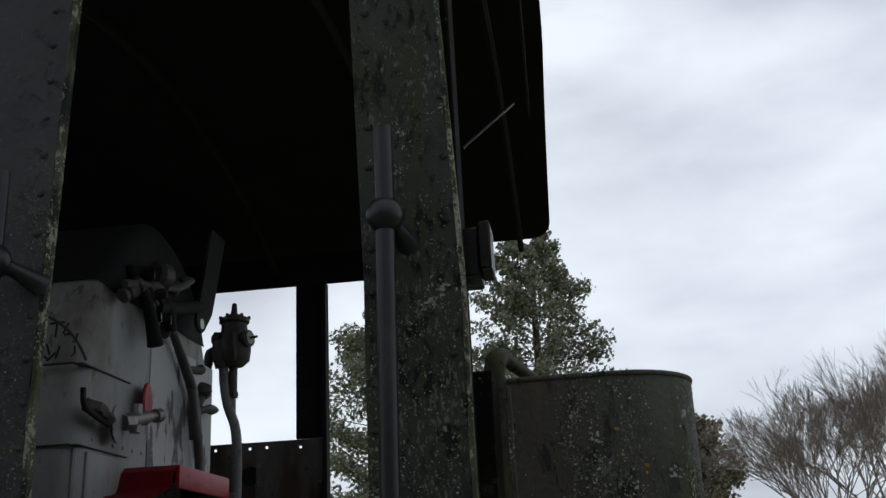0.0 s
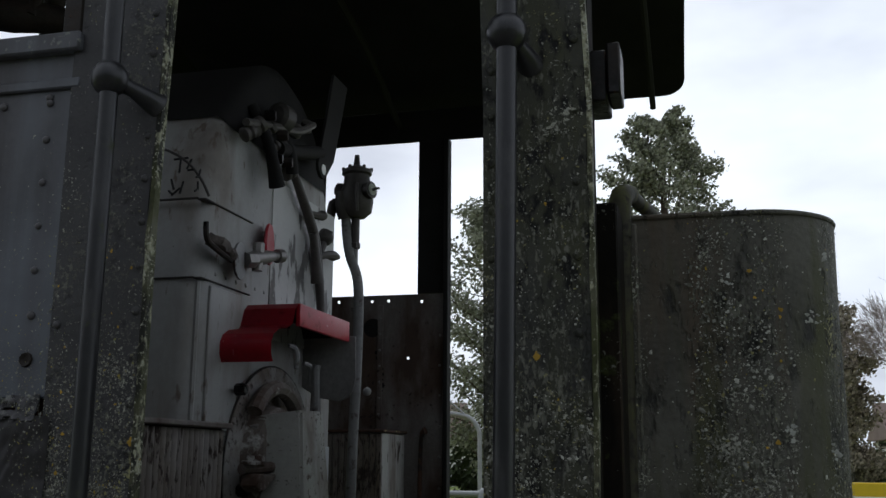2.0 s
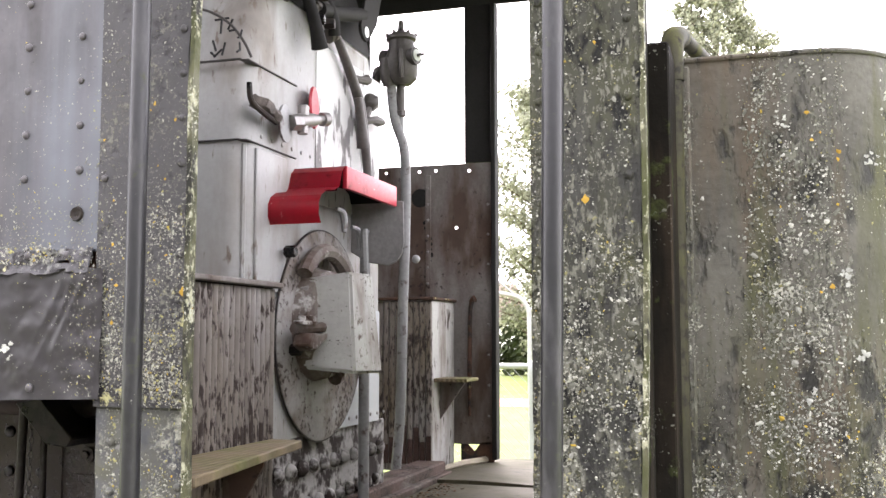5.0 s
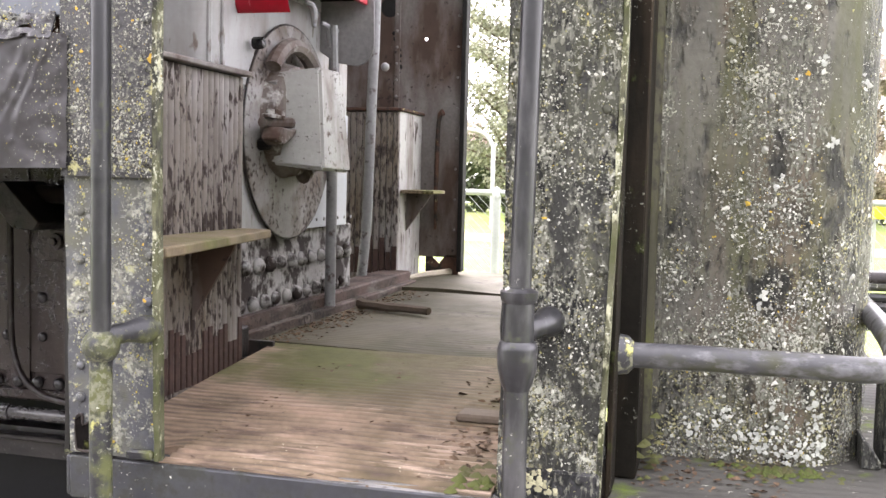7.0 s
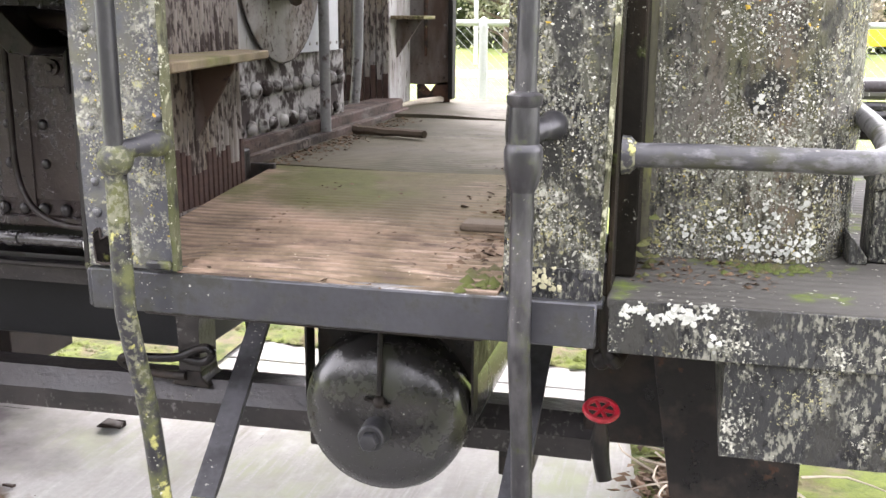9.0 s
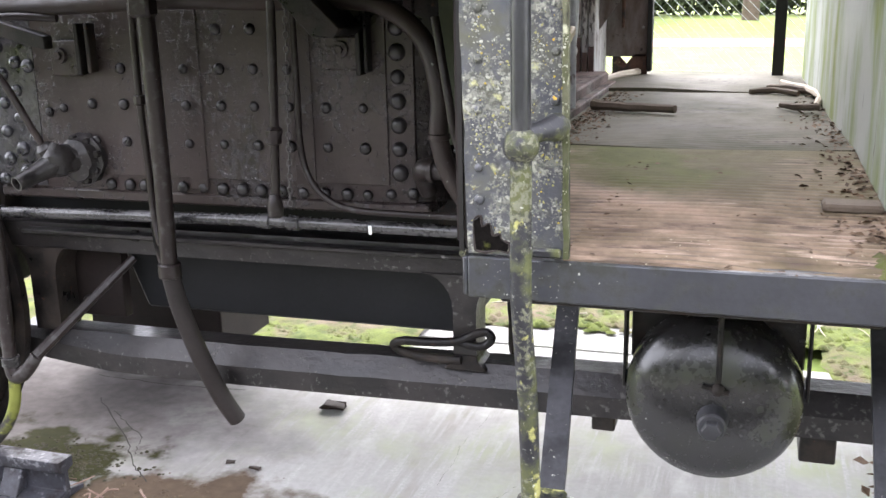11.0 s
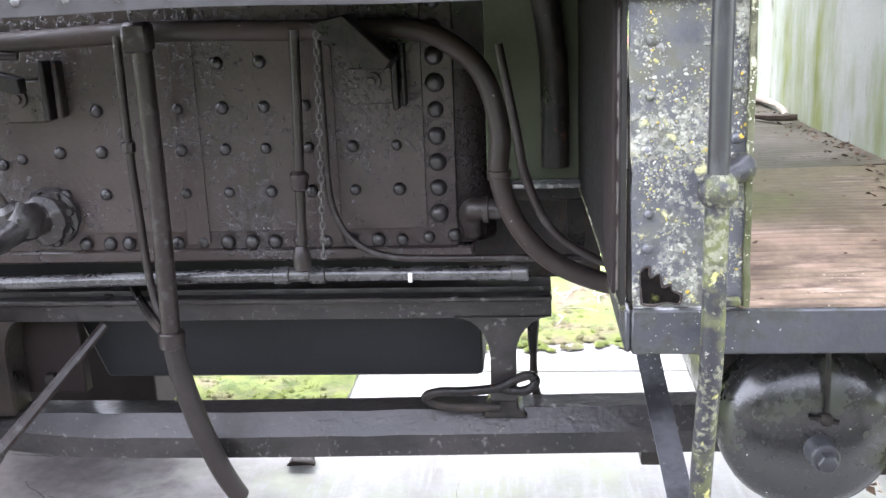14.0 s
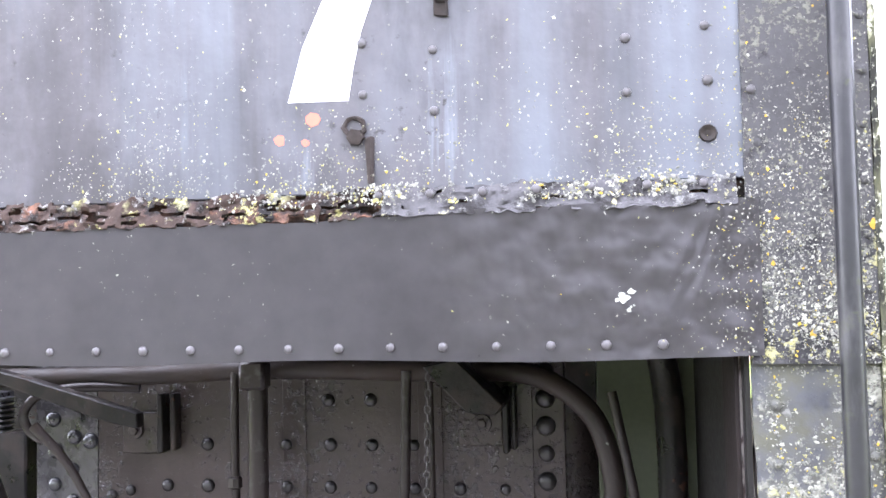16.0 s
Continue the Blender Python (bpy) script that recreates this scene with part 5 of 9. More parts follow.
def firebox():
    t = thing("firebox", (-1.85, 2.95, 0.95), "black riveted firebox side, oily and scaled", "firebox")
    sheet = part("wrapper_sheet", box(-2.50, -1.235, FB, 3.6, 0.955, 1.76, 0.01, seg=2), M_FIREBOX, t)
    part("lap_plate", box(-2.335, -1.305, FB - 0.006, FB - 0.001, 1.00, 1.74, 0.002), M_FIREBOX, t)
    part("mud_ring", box(-2.50, -1.20, FB - 0.004, 3.55, 0.925, 0.957, 0.006), M_FIREBOX, t)
    # rounded flange towards the cab
    b = bmesh.new()
    prev = None
    for k in range(9):
        a = math.pi / 2 * k / 8
        x, y = -1.235 + 0.085 * math.sin(a), FB + 0.012 + 0.085 * (1 - math.cos(a))
        cur = [b.verts.new((x, y, 0.96)), b.verts.new((x, y, 1.76))]
        if prev:
            b.faces.new((prev[0], cur[0], cur[1], prev[1]))
        prev = cur
    bmesh.ops.solidify(b, geom=b.faces[:], thickness=0.01)
    part("corner_flange", b, M_FIREBOX, t)
    part("corner_plate", box(-2.497, -2.337, FB - 0.0045, FB - 0.0005, 0.962, 1.74, 0.002), M_GLINTPLATE, t, "shiny plate with painted sky glints at the front corner")
    for x in (-1.83, -1.515):
        part("butt_strap", box(x - 0.045, x + 0.01, FB - 0.0095, FB - 0.0062, 0.97, 1.74, 0.001), M_FIREBOX, t)
    stay = dome_mesh(0.0142, 0.0115, M_STUD, (0, -1, 0))
    big = dome_mesh(0.0205, 0.017, M_STUD, (0, -1, 0))
    small = dome_mesh(0.0162, 0.013, M_STUD, (0, -1, 0))
    y = FB - 0.006
    places = []
    for z in (1.39, 1.29, 1.195, 1.094):
        for x in (-2.158, -2.06, -1.866, -1.766, -1.667, -1.569, -1.467, -1.366):
            if (z > 1.25 and x in (-2.158, -1.467, -1.366)) or (z == 1.39 and x in (-2.06, -1.866, -1.569)):
                continue
            places.append((x + random.uniform(-0.003, 0.003), y - (0.0035 if abs(x + 1.866) < 0.01 or abs(x + 1.569) < 0.01 else 0), z))
    places += [(-2.252, y, 1.182), (-2.235, y, 1.30), (-2.30, y, 1.17)]
    rivets(sheet, stay, places, "stay_bolt")
    rivets(sheet, big, [(-1.277, FB, 1.392 - 0.0597 * k) for k in range(-3, 7)])
    rivets(sheet, small, [(-1.244, FB, 0.982), (-1.303, FB, 0.978)] + [(x, FB - 0.004, 0.974) for x in (-1.365, -1.421, -1.543, -1.666, -1.721, -1.779, -1.838, -2.02, -2.066, -2.126, -1.485, -1.605, -1.90)])
    left = [(-2.451, 1.347), (-2.446, 1.272), (-2.397, 1.305), (-2.356, 1.296), (-2.448, 1.193), (-2.401, 1.154), (-2.358, 1.096), (-2.404, 1.066),
            (-2.453, 1.035), (-2.478, 0.977), (-2.425, 0.970), (-2.402, 1.228), (-2.452, 1.114), (-2.40, 0.998), (-2.455, 1.42), (-2.40, 1.39)]
    shiny = dome_mesh(0.0195, 0.016, M_GRAPH, (0, -1, 0))
    rivets(sheet, shiny, [(x, FB - 0.004, z) for x, z in left])
    return t


firebox()


def bracket(x, z):
    t = thing("bolted_bracket", (x, FB - 0.03, z), "black iron bracket bolted to the firebox with a square plate", "bracket", "firebox brackets")
    part("plate", box(x - 0.055, x + 0.045, FB - 0.026, FB - 0.011, z - 0.050, z + 0.030, 0.003), M_FIREBOX, t)
    part("bolt", join(lathe([(0.021, 0), (0.020, 0.010), (0.011, 0.011)], (x, FB - 0.026, z), (0, -1, 0), 16), nut((x, FB - 0.036, z), (0, -1, 0), 0.011, 0.010)), M_FIREBOX, t)
    part("lug", box(x + 0.047, x + 0.060, FB - 0.05, FB - 0.011, z - 0.062, z + 0.08, 0.003), M_BLACK, t)
    part("lug", box(x + 0.066, x + 0.076, FB - 0.045, FB - 0.011, z - 0.055, z + 0.08, 0.003), M_BLACK, t)
    part("arm", prism([(x - 0.10, z + 0.135), (x - 0.03, z + 0.15), (x + 0.065, z + 0.055), (x + 0.050, z + 0.035), (x - 0.01, z + 0.04)], "y", 2.13, FB - 0.03, 0.003), M_BLACK, t)
    return t


bracket(-1.413, 1.341)
b1 = thing("bolted_bracket", (-2.2, FB - 0.03, 1.34), "black iron bracket with a slanting flat arm on the firebox", "bracket", "firebox brackets")
part("plate", box(-2.262, -2.165, FB - 0.026, FB - 0.011, 1.27, 1.365, 0.003), M_FIREBOX, b1)
part("bolt", join(lathe([(0.021, 0), (0.020, 0.010), (0.011, 0.011)], (-2.228, FB - 0.026, 1.325), (0, -1, 0), 16), nut((-2.228, FB - 0.036, 1.325), (0, -1, 0), 0.012, 0.010)), M_FIREBOX, b1)
part("lug", box(-2.165, -2.150, FB - 0.05, FB - 0.011, 1.275, 1.41, 0.003), M_BLACK, b1)
part("lug", box(-2.135, -2.122, FB - 0.045, FB - 0.011, 1.28, 1.41, 0.003), M_BLACK, b1)
part("arm", prism([(-2.62, 1.50), (-2.555, 1.50), (-2.40, 1.463), (-2.13, 1.385), (-2.13, 1.352), (-2.20, 1.366), (-2.45, 1.446)], "y", 2.10, 2.135, 0.003), M_BLACK, b1)


def pipe_thing(name, at, label, pts, r, mat, res=5, category="pipe", group="", bore=0.0):
    t = thing(name, at, label, category, group)
    part("tube", tube(pts, r, 14, res, None, bore), mat, t, smooth=True)
    return t


down = pipe_thing("down_pipe", (-1.9, 2.21, 0.77), "thick black downpipe ending in a slanting rubber hose", [(-1.892, 2.19, 1.47), (-1.898, 2.205, 1.2), (-1.902, 2.212, 1.0), (-1.908, 2.215, 0.76)], 0.0225, M_PIPE)
M_HOSE = material("perished_black_rubber", (0.024, 0.020, 0.019), 0.6, vary=0.35, bump=0.3)
part("hose", tube([(-1.908, 2.215, 0.765), (-1.902, 2.245, 0.64), (-1.885, 2.30, 0.48), (-1.862, 2.35, 0.35), (-1.838, 2.385, 0.268)], [0.024, 0.026, 0.027, 0.027, 0.026], 14, 5), M_HOSE, down, "black rubber hose end")
part("clamp", lathe([(0.026, -0.02), (0.031, -0.018), (0.031, 0.016), (0.027, 0.02)], (-1.907, 2.216, 0.765), (0, 0, 1), 14), M_PIPE, down)
part("stay_strap", tube([(-2.06, 2.39, 0.84), (-1.99, 2.30, 0.80), (-1.93, 2.225, 0.775)], [0.010, 0.013, 0.012], 8, 3), M_BLACK, down)
part("top_tee", box(-1.928, -1.868, 2.165, 2.215, 1.425, 1.49, 0.008), M_PIPE, down)

thin = pipe_thing("thin_pipe", (-1.96, 2.24, 0.9), "thin black pipe with a union beside the downpipe", [(-1.963, 2.235, 1.46), (-1.966, 2.24, 1.22), (-1.960, 2.24, 1.05), (-1.953, 2.235, 0.92), (-1.938, 2.225, 0.845), (-1.92, 2.22, 0.82)], 0.0095, M_PIPE)
part("union", lathe([(0.011, -0.014), (0.016, -0.010), (0.016, 0.010), (0.011, 0.014)], (-1.966, 2.24, 1.215), (0, 0, 1), 8), M_PIPE, thin)

drain = pipe_thing("drain_pipe", (-1.58, 2.23, 0.93), "thin vertical drain pipe with a union nut", [(-1.568, 2.23, 1.46), (-1.575, 2.23, 1.25), (-1.58, 2.23, 1.13), (-1.585, 2.225, 0.95)], 0.0115, M_PIPE)
part("union", lathe([(0.013, -0.026), (0.019, -0.022), (0.019, -0.004), (0.022, 0), (0.022, 0.012), (0.014, 0.02)], (-1.580, 2.23, 1.135), (0, 0, 1), 8), M_PIPE, drain)
part("foot_tee", lathe([(0.013, -0.03), (0.02, -0.025), (0.021, 0.0), (0.017, 0.02), (0.013, 0.03)], (-1.586, 2.222, 0.955), (0, 0, 1), 10), M_PIPE, drain)

pipe_thing("copper_feed_pipe", (-1.5, 2.24, 0.95), "thin black pipe curving along the foot of the firebox", [
    (-1.523, 2.25, 1.47), (-1.521, 2.25, 1.25), (-1.520, 2.25, 1.11), (-1.50, 2.245, 1.03), (-1.455, 2.24, 0.978), (-1.38, 2.24, 0.950), (-1.25, 2.24, 0.945), (-1.10, 2.24, 0.944), (-0.93, 2.24, 0.94)], 0.0085, M_PIPE)

# The pale layers paint the pipe's highlights along with its scuffs.
M_GLOSS = material("glossy_black_pipe", (0.026, 0.025, 0.026), 0.26, spec=0.7, vary=0.4, bump=0.15, layers=[((0.075, 0.072, 0.072), 24, 0.60, 0.10, 4, 0.4, 0.35, (0.4, 1, 1), 0.1), ((0.26, 0.26, 0.25), 80, 0.73, 0.03, 3, 0.3, 0.6, ONE, 0.2)])
hp = pipe_thing("steam_pipe", (-1.7, 2.17, 0.92), "glossy black horizontal pipe along the frame", [(-2.515, 2.28, 0.883), (-2.05, 2.28, 0.893), (-1.63, 2.28, 0.899), (-1.075, 2.28, 0.897)], 0.0165, M_GLOSS)
for x in (-2.50, -1.65, -1.565, -1.095):
    part("coupling", lathe([(0.017, -0.02), (0.021, -0.017), (0.021, 0.017), (0.017, 0.02)], (x, 2.28, 0.898 if x > -2 else 0.883), (1, 0, 0), 12), M_GLOSS, hp)
part("white_mark", box(-1.351, -1.342, 2.2622, 2.2638, 0.882, 0.905, 0.0003), M_TYRE, hp, "small white paint mark")

def deeper(pts, s=1.048):
    return [(-1.07 + (x + 1.07) * s, 0.05 + (y - 0.05) * s, 1.545 + (z - 1.545) * s) for x, y, z in pts]


top = pipe_thing("delivery_pipe", (-1.6, 2.14, 1.46), "brown-black pipe running below the cab side and curving down", deeper([
    (-2.75, 2.15, 1.452), (-2.2, 2.15, 1.457), (-1.86, 2.15, 1.469), (-1.52, 2.15, 1.462), (-1.34, 2.13, 1.462), (-1.245, 2.11, 1.440), (-1.163, 2.10, 1.370), (-1.128, 2.09, 1.254), (-1.132, 2.09, 1.160),
    (-1.100, 2.09, 1.063), (-1.030, 2.09, 0.981), (-0.922, 2.09, 0.930), (-0.78, 2.09, 0.905)]), 0.0228, M_BROWNPIPE, 6)
part("collar", lathe([(0.022, -0.008), (0.026, -0.006), (0.026, 0.006), (0.022, 0.008)], (-1.134, 2.188, 1.147), (0, 0, 1), 14), M_BROWNPIPE, top)
pipe_thing("small_bore_pipe", (-1.05, 2.1, 1.0), "thin curved black pipe behind the larger one", [(-1.13, 2.16, 1.42), (-1.095, 2.14, 1.24), (-1.078, 2.14, 1.147), (-1.028, 2.14, 1.037), (-0.946, 2.14, 0.974), (-0.86, 2.14, 0.94)], 0.010, M_PIPE)
el = thing("washout_elbow", (-1.19, 2.25, 1.05), "black pipe elbow at the firebox corner", "pipe")
part("elbow", tube([(-1.20, 2.30, 0.99), (-1.205, 2.27, 1.04), (-1.185, 2.235, 1.06), (-1.13, 2.22, 1.058)], [0.022, 0.026, 0.026, 0.020], 12, 4), M_PIPE, el)
part("flange", lathe([(0.03, -0.006), (0.03, 0.006)], (-1.165, 2.225, 1.06), (1, -0.1, 0), 14), M_PIPE, el)

# hanging chain
M_CHAIN = material("dull_chain", (0.085, 0.08, 0.078), 0.55, 0.3, vary=0.3, bump=0.2)
def chain():
    t = thing("hanging_chain", (-1.515, 2.195, 0.93), "thin grey chain hanging in front of the firebox", "chain")
    b1_ = ring_bm((0, 0, 0), (0, 1, 0), 0.0058, 0.0019, 10, 5)
    for v in b1_.verts:
        v.co.z *= 1.55
    me, c = finish("link", b1_, M_CHAIN)
    o = origin_of(t)
    for k in range(29):
        ob = new("link", me)
        ob.parent = t
        ob.location = Vector((-1.513 - 0.0006 * k, 2.195, 1.45 - 0.0172 * k)) - o
        ob.rotation_euler = (0, 0, 0.3 + (math.pi / 2 if k % 2 else 0))
    return t


chain()


def blowdown():
    t = thing("blowdown_valve", (-2.2, 2.2, 1.05), "grimy bolted blow-down valve with an open pipe mouth", "valve")
    b = lathe([(0.070, 0), (0.070, 0.020), (0.060, 0.026), (0.056, 0.05), (0.040, 0.06), (0.0, 0.062)], (-2.195, FB - 0.005, 1.045), (-0.1, -1, 0), 22)
    for v in b.verts:
        v.co += Vector(noise.noise_vector(v.co * 38)) * 0.010
    part("flange", b, M_BAR, t)
    for k in range(8):
        a = k * math.tau / 8 + 0.3
        part("nut", nut((-2.195 + 0.058 * math.cos(a), FB - 0.026, 1.045 + 0.058 * math.sin(a)), (0, -1, 0), 0.0105, 0.02), M_BAR, t)
    part("nozzle", tube([(-2.20, 2.26, 1.05), (-2.225, 2.20, 1.043), (-2.247, 2.15, 1.025), (-2.264, 2.095, 1.008)], [0.036, 0.033, 0.025, 0.0205], 16, 4, None, 0.8), M_BAR, t, "open pipe mouth")
    b = ball((-2.222, 2.215, 1.055), 0.046)
    for v in b.verts:
        v.co += Vector(noise.noise_vector(v.co * 38)) * 0.012
    part("valve_body", b, M_BAR, t)
    part("gland", lathe([(0.024, -0.02), (0.030, -0.015), (0.030, 0.012), (0.018, 0.026)], (-2.243, 2.205, 1.075), (-0.4, -0.3, 1), 8), M_BAR, t)
    part("lever", tube([(-2.248, 2.20, 1.085), (-2.28, 2.195, 1.145), (-2.345, 2.19, 1.26), (-2.43, 2.19, 1.345)], [0.009, 0.0095, 0.010, 0.013], 10, 4), M_BROWNPIPE, t, "brown lever rod")
    return t


blowdown()
pipe_thing("looped_pipe", (-2.45, 2.2, 1.36), "bent black pipe loop at the firebox front corner", [(-2.20, 2.25, 1.425), (-2.33, 2.22, 1.43), (-2.42, 2.20, 1.415), (-2.455, 2.19, 1.375), (-2.44, 2.19, 1.335), (-2.41, 2.2, 1.31)], 0.011, M_PIPE)

cast = thing("finned_casting", (-2.52, 2.16, 1.33), "grey ribbed iron casting at the firebox front corner", "casting")
part("body", box(-2.60, -2.495, 2.16, 2.22, 1.335, 1.425, 0.008, seg=2), M_GRAPH, cast)
for k in range(7):
    part("fin", prism([(-2.60, 1.345 + 0.012 * k), (-2.482, 1.335 + 0.012 * k), (-2.478, 1.340 + 0.012 * k), (-2.60, 1.351 + 0.012 * k)], "y", 2.148, 2.20, 0.001), M_HANG, cast)

# ---------------- frame, ashpan, linkage ----------------
def engine_frame():
    t = thing("engine_frame", (-1.6, 2.45, 0.4), "heavy black bar frame of the engine", "frame")
    part("upper_bar", box(-2.62, -1.02, 2.40, 2.50, 0.745, 0.828, 0.008, seg=2), M_BAR, t)
    part("ledge", box(-2.5, -1.02, 2.36, 2.40, 0.80, 0.815, 0.004), M_BAR, t)
    b = bmesh.new()
    n = 30
    rows = []
    for k in range(n + 1):
        x = -2.60 + 2.55 * k / n
        dip = 0.012 * math.sin((x + 1.2) * 1.6)
        z0, z1 = 0.385 + dip, 0.497 + dip
        if x < -2.25:
            z0 += 0.03 * (-2.25 - x) / 0.3
        wob = 0.003 * noise.noise((x * 9, 0, 4))
        rows.append([b.verts.new(p) for p in ((x, 2.388, z0), (x, 2.386, z0 + 0.058 + wob), (x, 2.422, z1 + wob), (x, 2.50, z1 + 0.002), (x, 2.50, z0))])
    for a, c in zip(rows, rows[1:]):
        for k in range(5):
            b.faces.new((a[k], a[(k + 1) % 5], c[(k + 1) % 5], c[k]))
    b.faces.new(rows[0])
    b.faces.new(rows[-1])
    part("lower_bar", b, M_BAR, t, angle=30)
    # leg between the bars, with curved fillets
    def leg(xc, w, fl):
        pts = [(xc - w, 0.49), (xc + w, 0.49), (xc + w, 0.64)]
        for k in range(7):
            a = math.pi / 2 * k / 6
            pts.append((xc + w + fl * (1 - math.cos(a)), 0.65 + 0.10 * math.sin(a)))
        for k in range(6, -1, -1):
            a = math.pi / 2 * k / 6
            pts.append((xc - w - fl * (1 - math.cos(a)), 0.65 + 0.10 * math.sin(a)))
        pts.append((xc - w, 0.64))
        return prism(pts, "y", 2.395, 2.49, 0)
    part("leg", leg(-1.141, 0.032, 0.085), M_BAR, t)
    part("leg", leg(-2.47, 0.045, 0.05), M_BLACK, t)
    part("foot_flare", prism([(-1.20, 0.485), (-1.082, 0.485), (-1.106, 0.512), (-1.108, 0.53), (-1.174, 0.53), (-1.178, 0.512)], "y", 2.392, 2.492, 0.003), M_BLACK, t)
    part("bolt", nut((-2.128, 2.398, 0.805), (0, -1, 0), 0.018, 0.014), M_BLACK, t)
    part("bolt", nut((-2.30, 2.39, 0.60), (0, -1, 0), 0.018, 0.02), M_BLACK, t)
    part("inner_plate", box(-2.52, -2.28, 2.52, 2.56, 0.50, 0.76, 0.004), M_RUSTB, t, "rust-stained inner plate")
    part("bracket", box(-0.80, -0.74, 2.40, 2.52, 0.35, 0.39, 0.004), M_BLACK, t)
    part("bracket", box(-0.285, -0.20, 2.39, 2.52, 0.33, 0.40, 0.004), M_BLACK, t)
    return t


M_RUSTB = material("rust_stained_black_iron", (0.015, 0.0105, 0.0095), 0.7, vary=0.5, low=8, bump=0.4)
engine_frame()

ash = thing("ashpan", (-1.75, 2.75, 0.5), "black sheet-iron ashpan with sloped ends", "ashpan")
M_ASH = material("blue_black_sheet", (0.012, 0.0125, 0.014), 0.5, vary=0.4, low=4, bump=0.2)
part("pan", prism([(-2.34, 0.75), (-1.205, 0.75), (-1.20, 0.525), (-1.212, 0.515), (-2.25, 0.515)], "y", 2.60, 3.35, 0.006), M_ASH, ash)
part("lip", box(-2.30, -1.22, 2.588, 2.60, 0.73, 0.75, 0.002), M_ASH, ash)
# Dark fillers added: one closes the bright gap above, one the space behind.
part("neck", box(-2.64, -1.21, 2.52, 3.40, 0.745, 0.95, 0.004), M_ASH, ash)
part("hopper", box(-3.0, -2.40, 3.28, 3.68, 0.08, 0.56, 0.005), M_RUSTB, ash, "rust-brown box added for unidentified dark parts behind the pan")

lk = thing("drawbar_link", (-1.16, 2.44, 0.53), "S-bent black iron link resting on the lower frame bar", "link")
part("rod", tube([(-1.16, 2.372, 0.575), (-1.10, 2.370, 0.566), (-1.072, 2.372, 0.575), (-1.062, 2.374, 0.592), (-1.076, 2.374, 0.606), (-1.11, 2.372, 0.597), (-1.16, 2.366, 0.576), (-1.24, 2.360, 0.570), (-1.30, 2.362, 0.568), (-1.335, 2.372, 0.551), (-1.315, 2.384, 0.528), (-1.25, 2.39, 0.515), (-1.15, 2.388, 0.516)], 0.0120, 10, 6), M_BLACK, lk)
ck = thing("cylinder_cock_rod", (-1.03, 2.62, 0.5), "black vertical rod with a knuckle behind the frame leg", "rod")
part("rod", tube([(-1.02, 2.62, 1.075), (-1.05, 2.62, 0.96), (-1.065, 2.62, 0.66), (-1.066, 2.62, 0.56), (-1.063, 2.62, 0.47), (-1.040, 2.62, 0.41)], [0.011, 0.011, 0.016, 0.010, 0.012, 0.014], 8, 4), M_BLACK, ck)
part("knuckle", tube([(-1.15, 2.60, 0.655), (-1.10, 2.61, 0.66), (-1.055, 2.62, 0.66)], [0.012, 0.018, 0.012], 8, 3), M_BLACK, ck)

gus = thing("cab_gusset", (-0.95, 1.85, 1.0), "dark sheet gusset between the post and the cab floor", "gusset")
def gusset_sheet():
    """A sheet standing slightly askew from the post to the boiler."""
    b = prism([(1.64, 1.02), (1.64, 1.76), (2.295, 1.76), (2.295, 1.095)], "x", -0.004, 0.004, 0)
    for v in b.verts:
        v.co.x += -0.922 - 0.052 * (v.co.y - 1.635)
    return b


M_GREENDIM = material("dull_green_grey_paint", (0.058, 0.067, 0.041), 0.6, vary=0.25, low=4, bump=0.15)
M_GUS = material("dark_grey_sheet", (0.015, 0.014, 0.013), 0.5, vary=0.3, low=4, bump=0.15)
part("sheet", gusset_sheet(), M_GUS, gus)
part("corner_angle", box(-0.916, -0.893, 1.640, 1.655, 1.03, 1.78, 0.002), M_BLACK, gus)
part("edge_flange", tube([(-0.922, 1.64, 1.022), (-0.946, 2.10, 1.075), (-0.957, 2.295, 1.097)], 0.006, 6, 1), M_EDGE, gus)

# ---------------- driving wheel and brake pipes ----------------
def driving_wheel():
    c = Vector((-3.125, 0, 0.575))
    t = thing("driving_wheel", (c.x, 2.27, 0.0), "black driving wheel with a white painted tyre side", "wheel")
    def band(r0, r1, y0, y1, mat, name, label="", bulge=0.0):
        return part(name, lathe([(r0, 0), (r1, 0), (r1, y1 - y0), (r0, y1 - y0), (r0, 0)], (c.x, y1, c.z), (0, -1, 0), 72), mat, t, label, angle=40)
    band(0.503, 0.584, 2.203, 2.2085, M_TYRE, "tyre_side", "white painted tyre side")
    band(0.502, 0.586, 2.209, 2.33, M_BLACK, "tyre", "black tyre")
    band(0.40, 0.501, 2.225, 2.32, M_BLACK, "rim")
    band(0.585, 0.62, 2.335, 2.36, M_BLACK, "flange")
    band(0.0001, 0.13, 2.18, 2.33, M_BLACK, "hub")
    for k in range(12):
        a = k * math.tau / 12 + 0.1
        d = Vector((math.cos(a), 0, math.sin(a)))
        part("spoke", tube([c + d * 0.11 + Vector((0, 2.27, 0)), c + d * 0.42 + Vector((0, 2.27, 0))], [0.035, 0.026], 8, 1), M_BLACK, t)
    return t


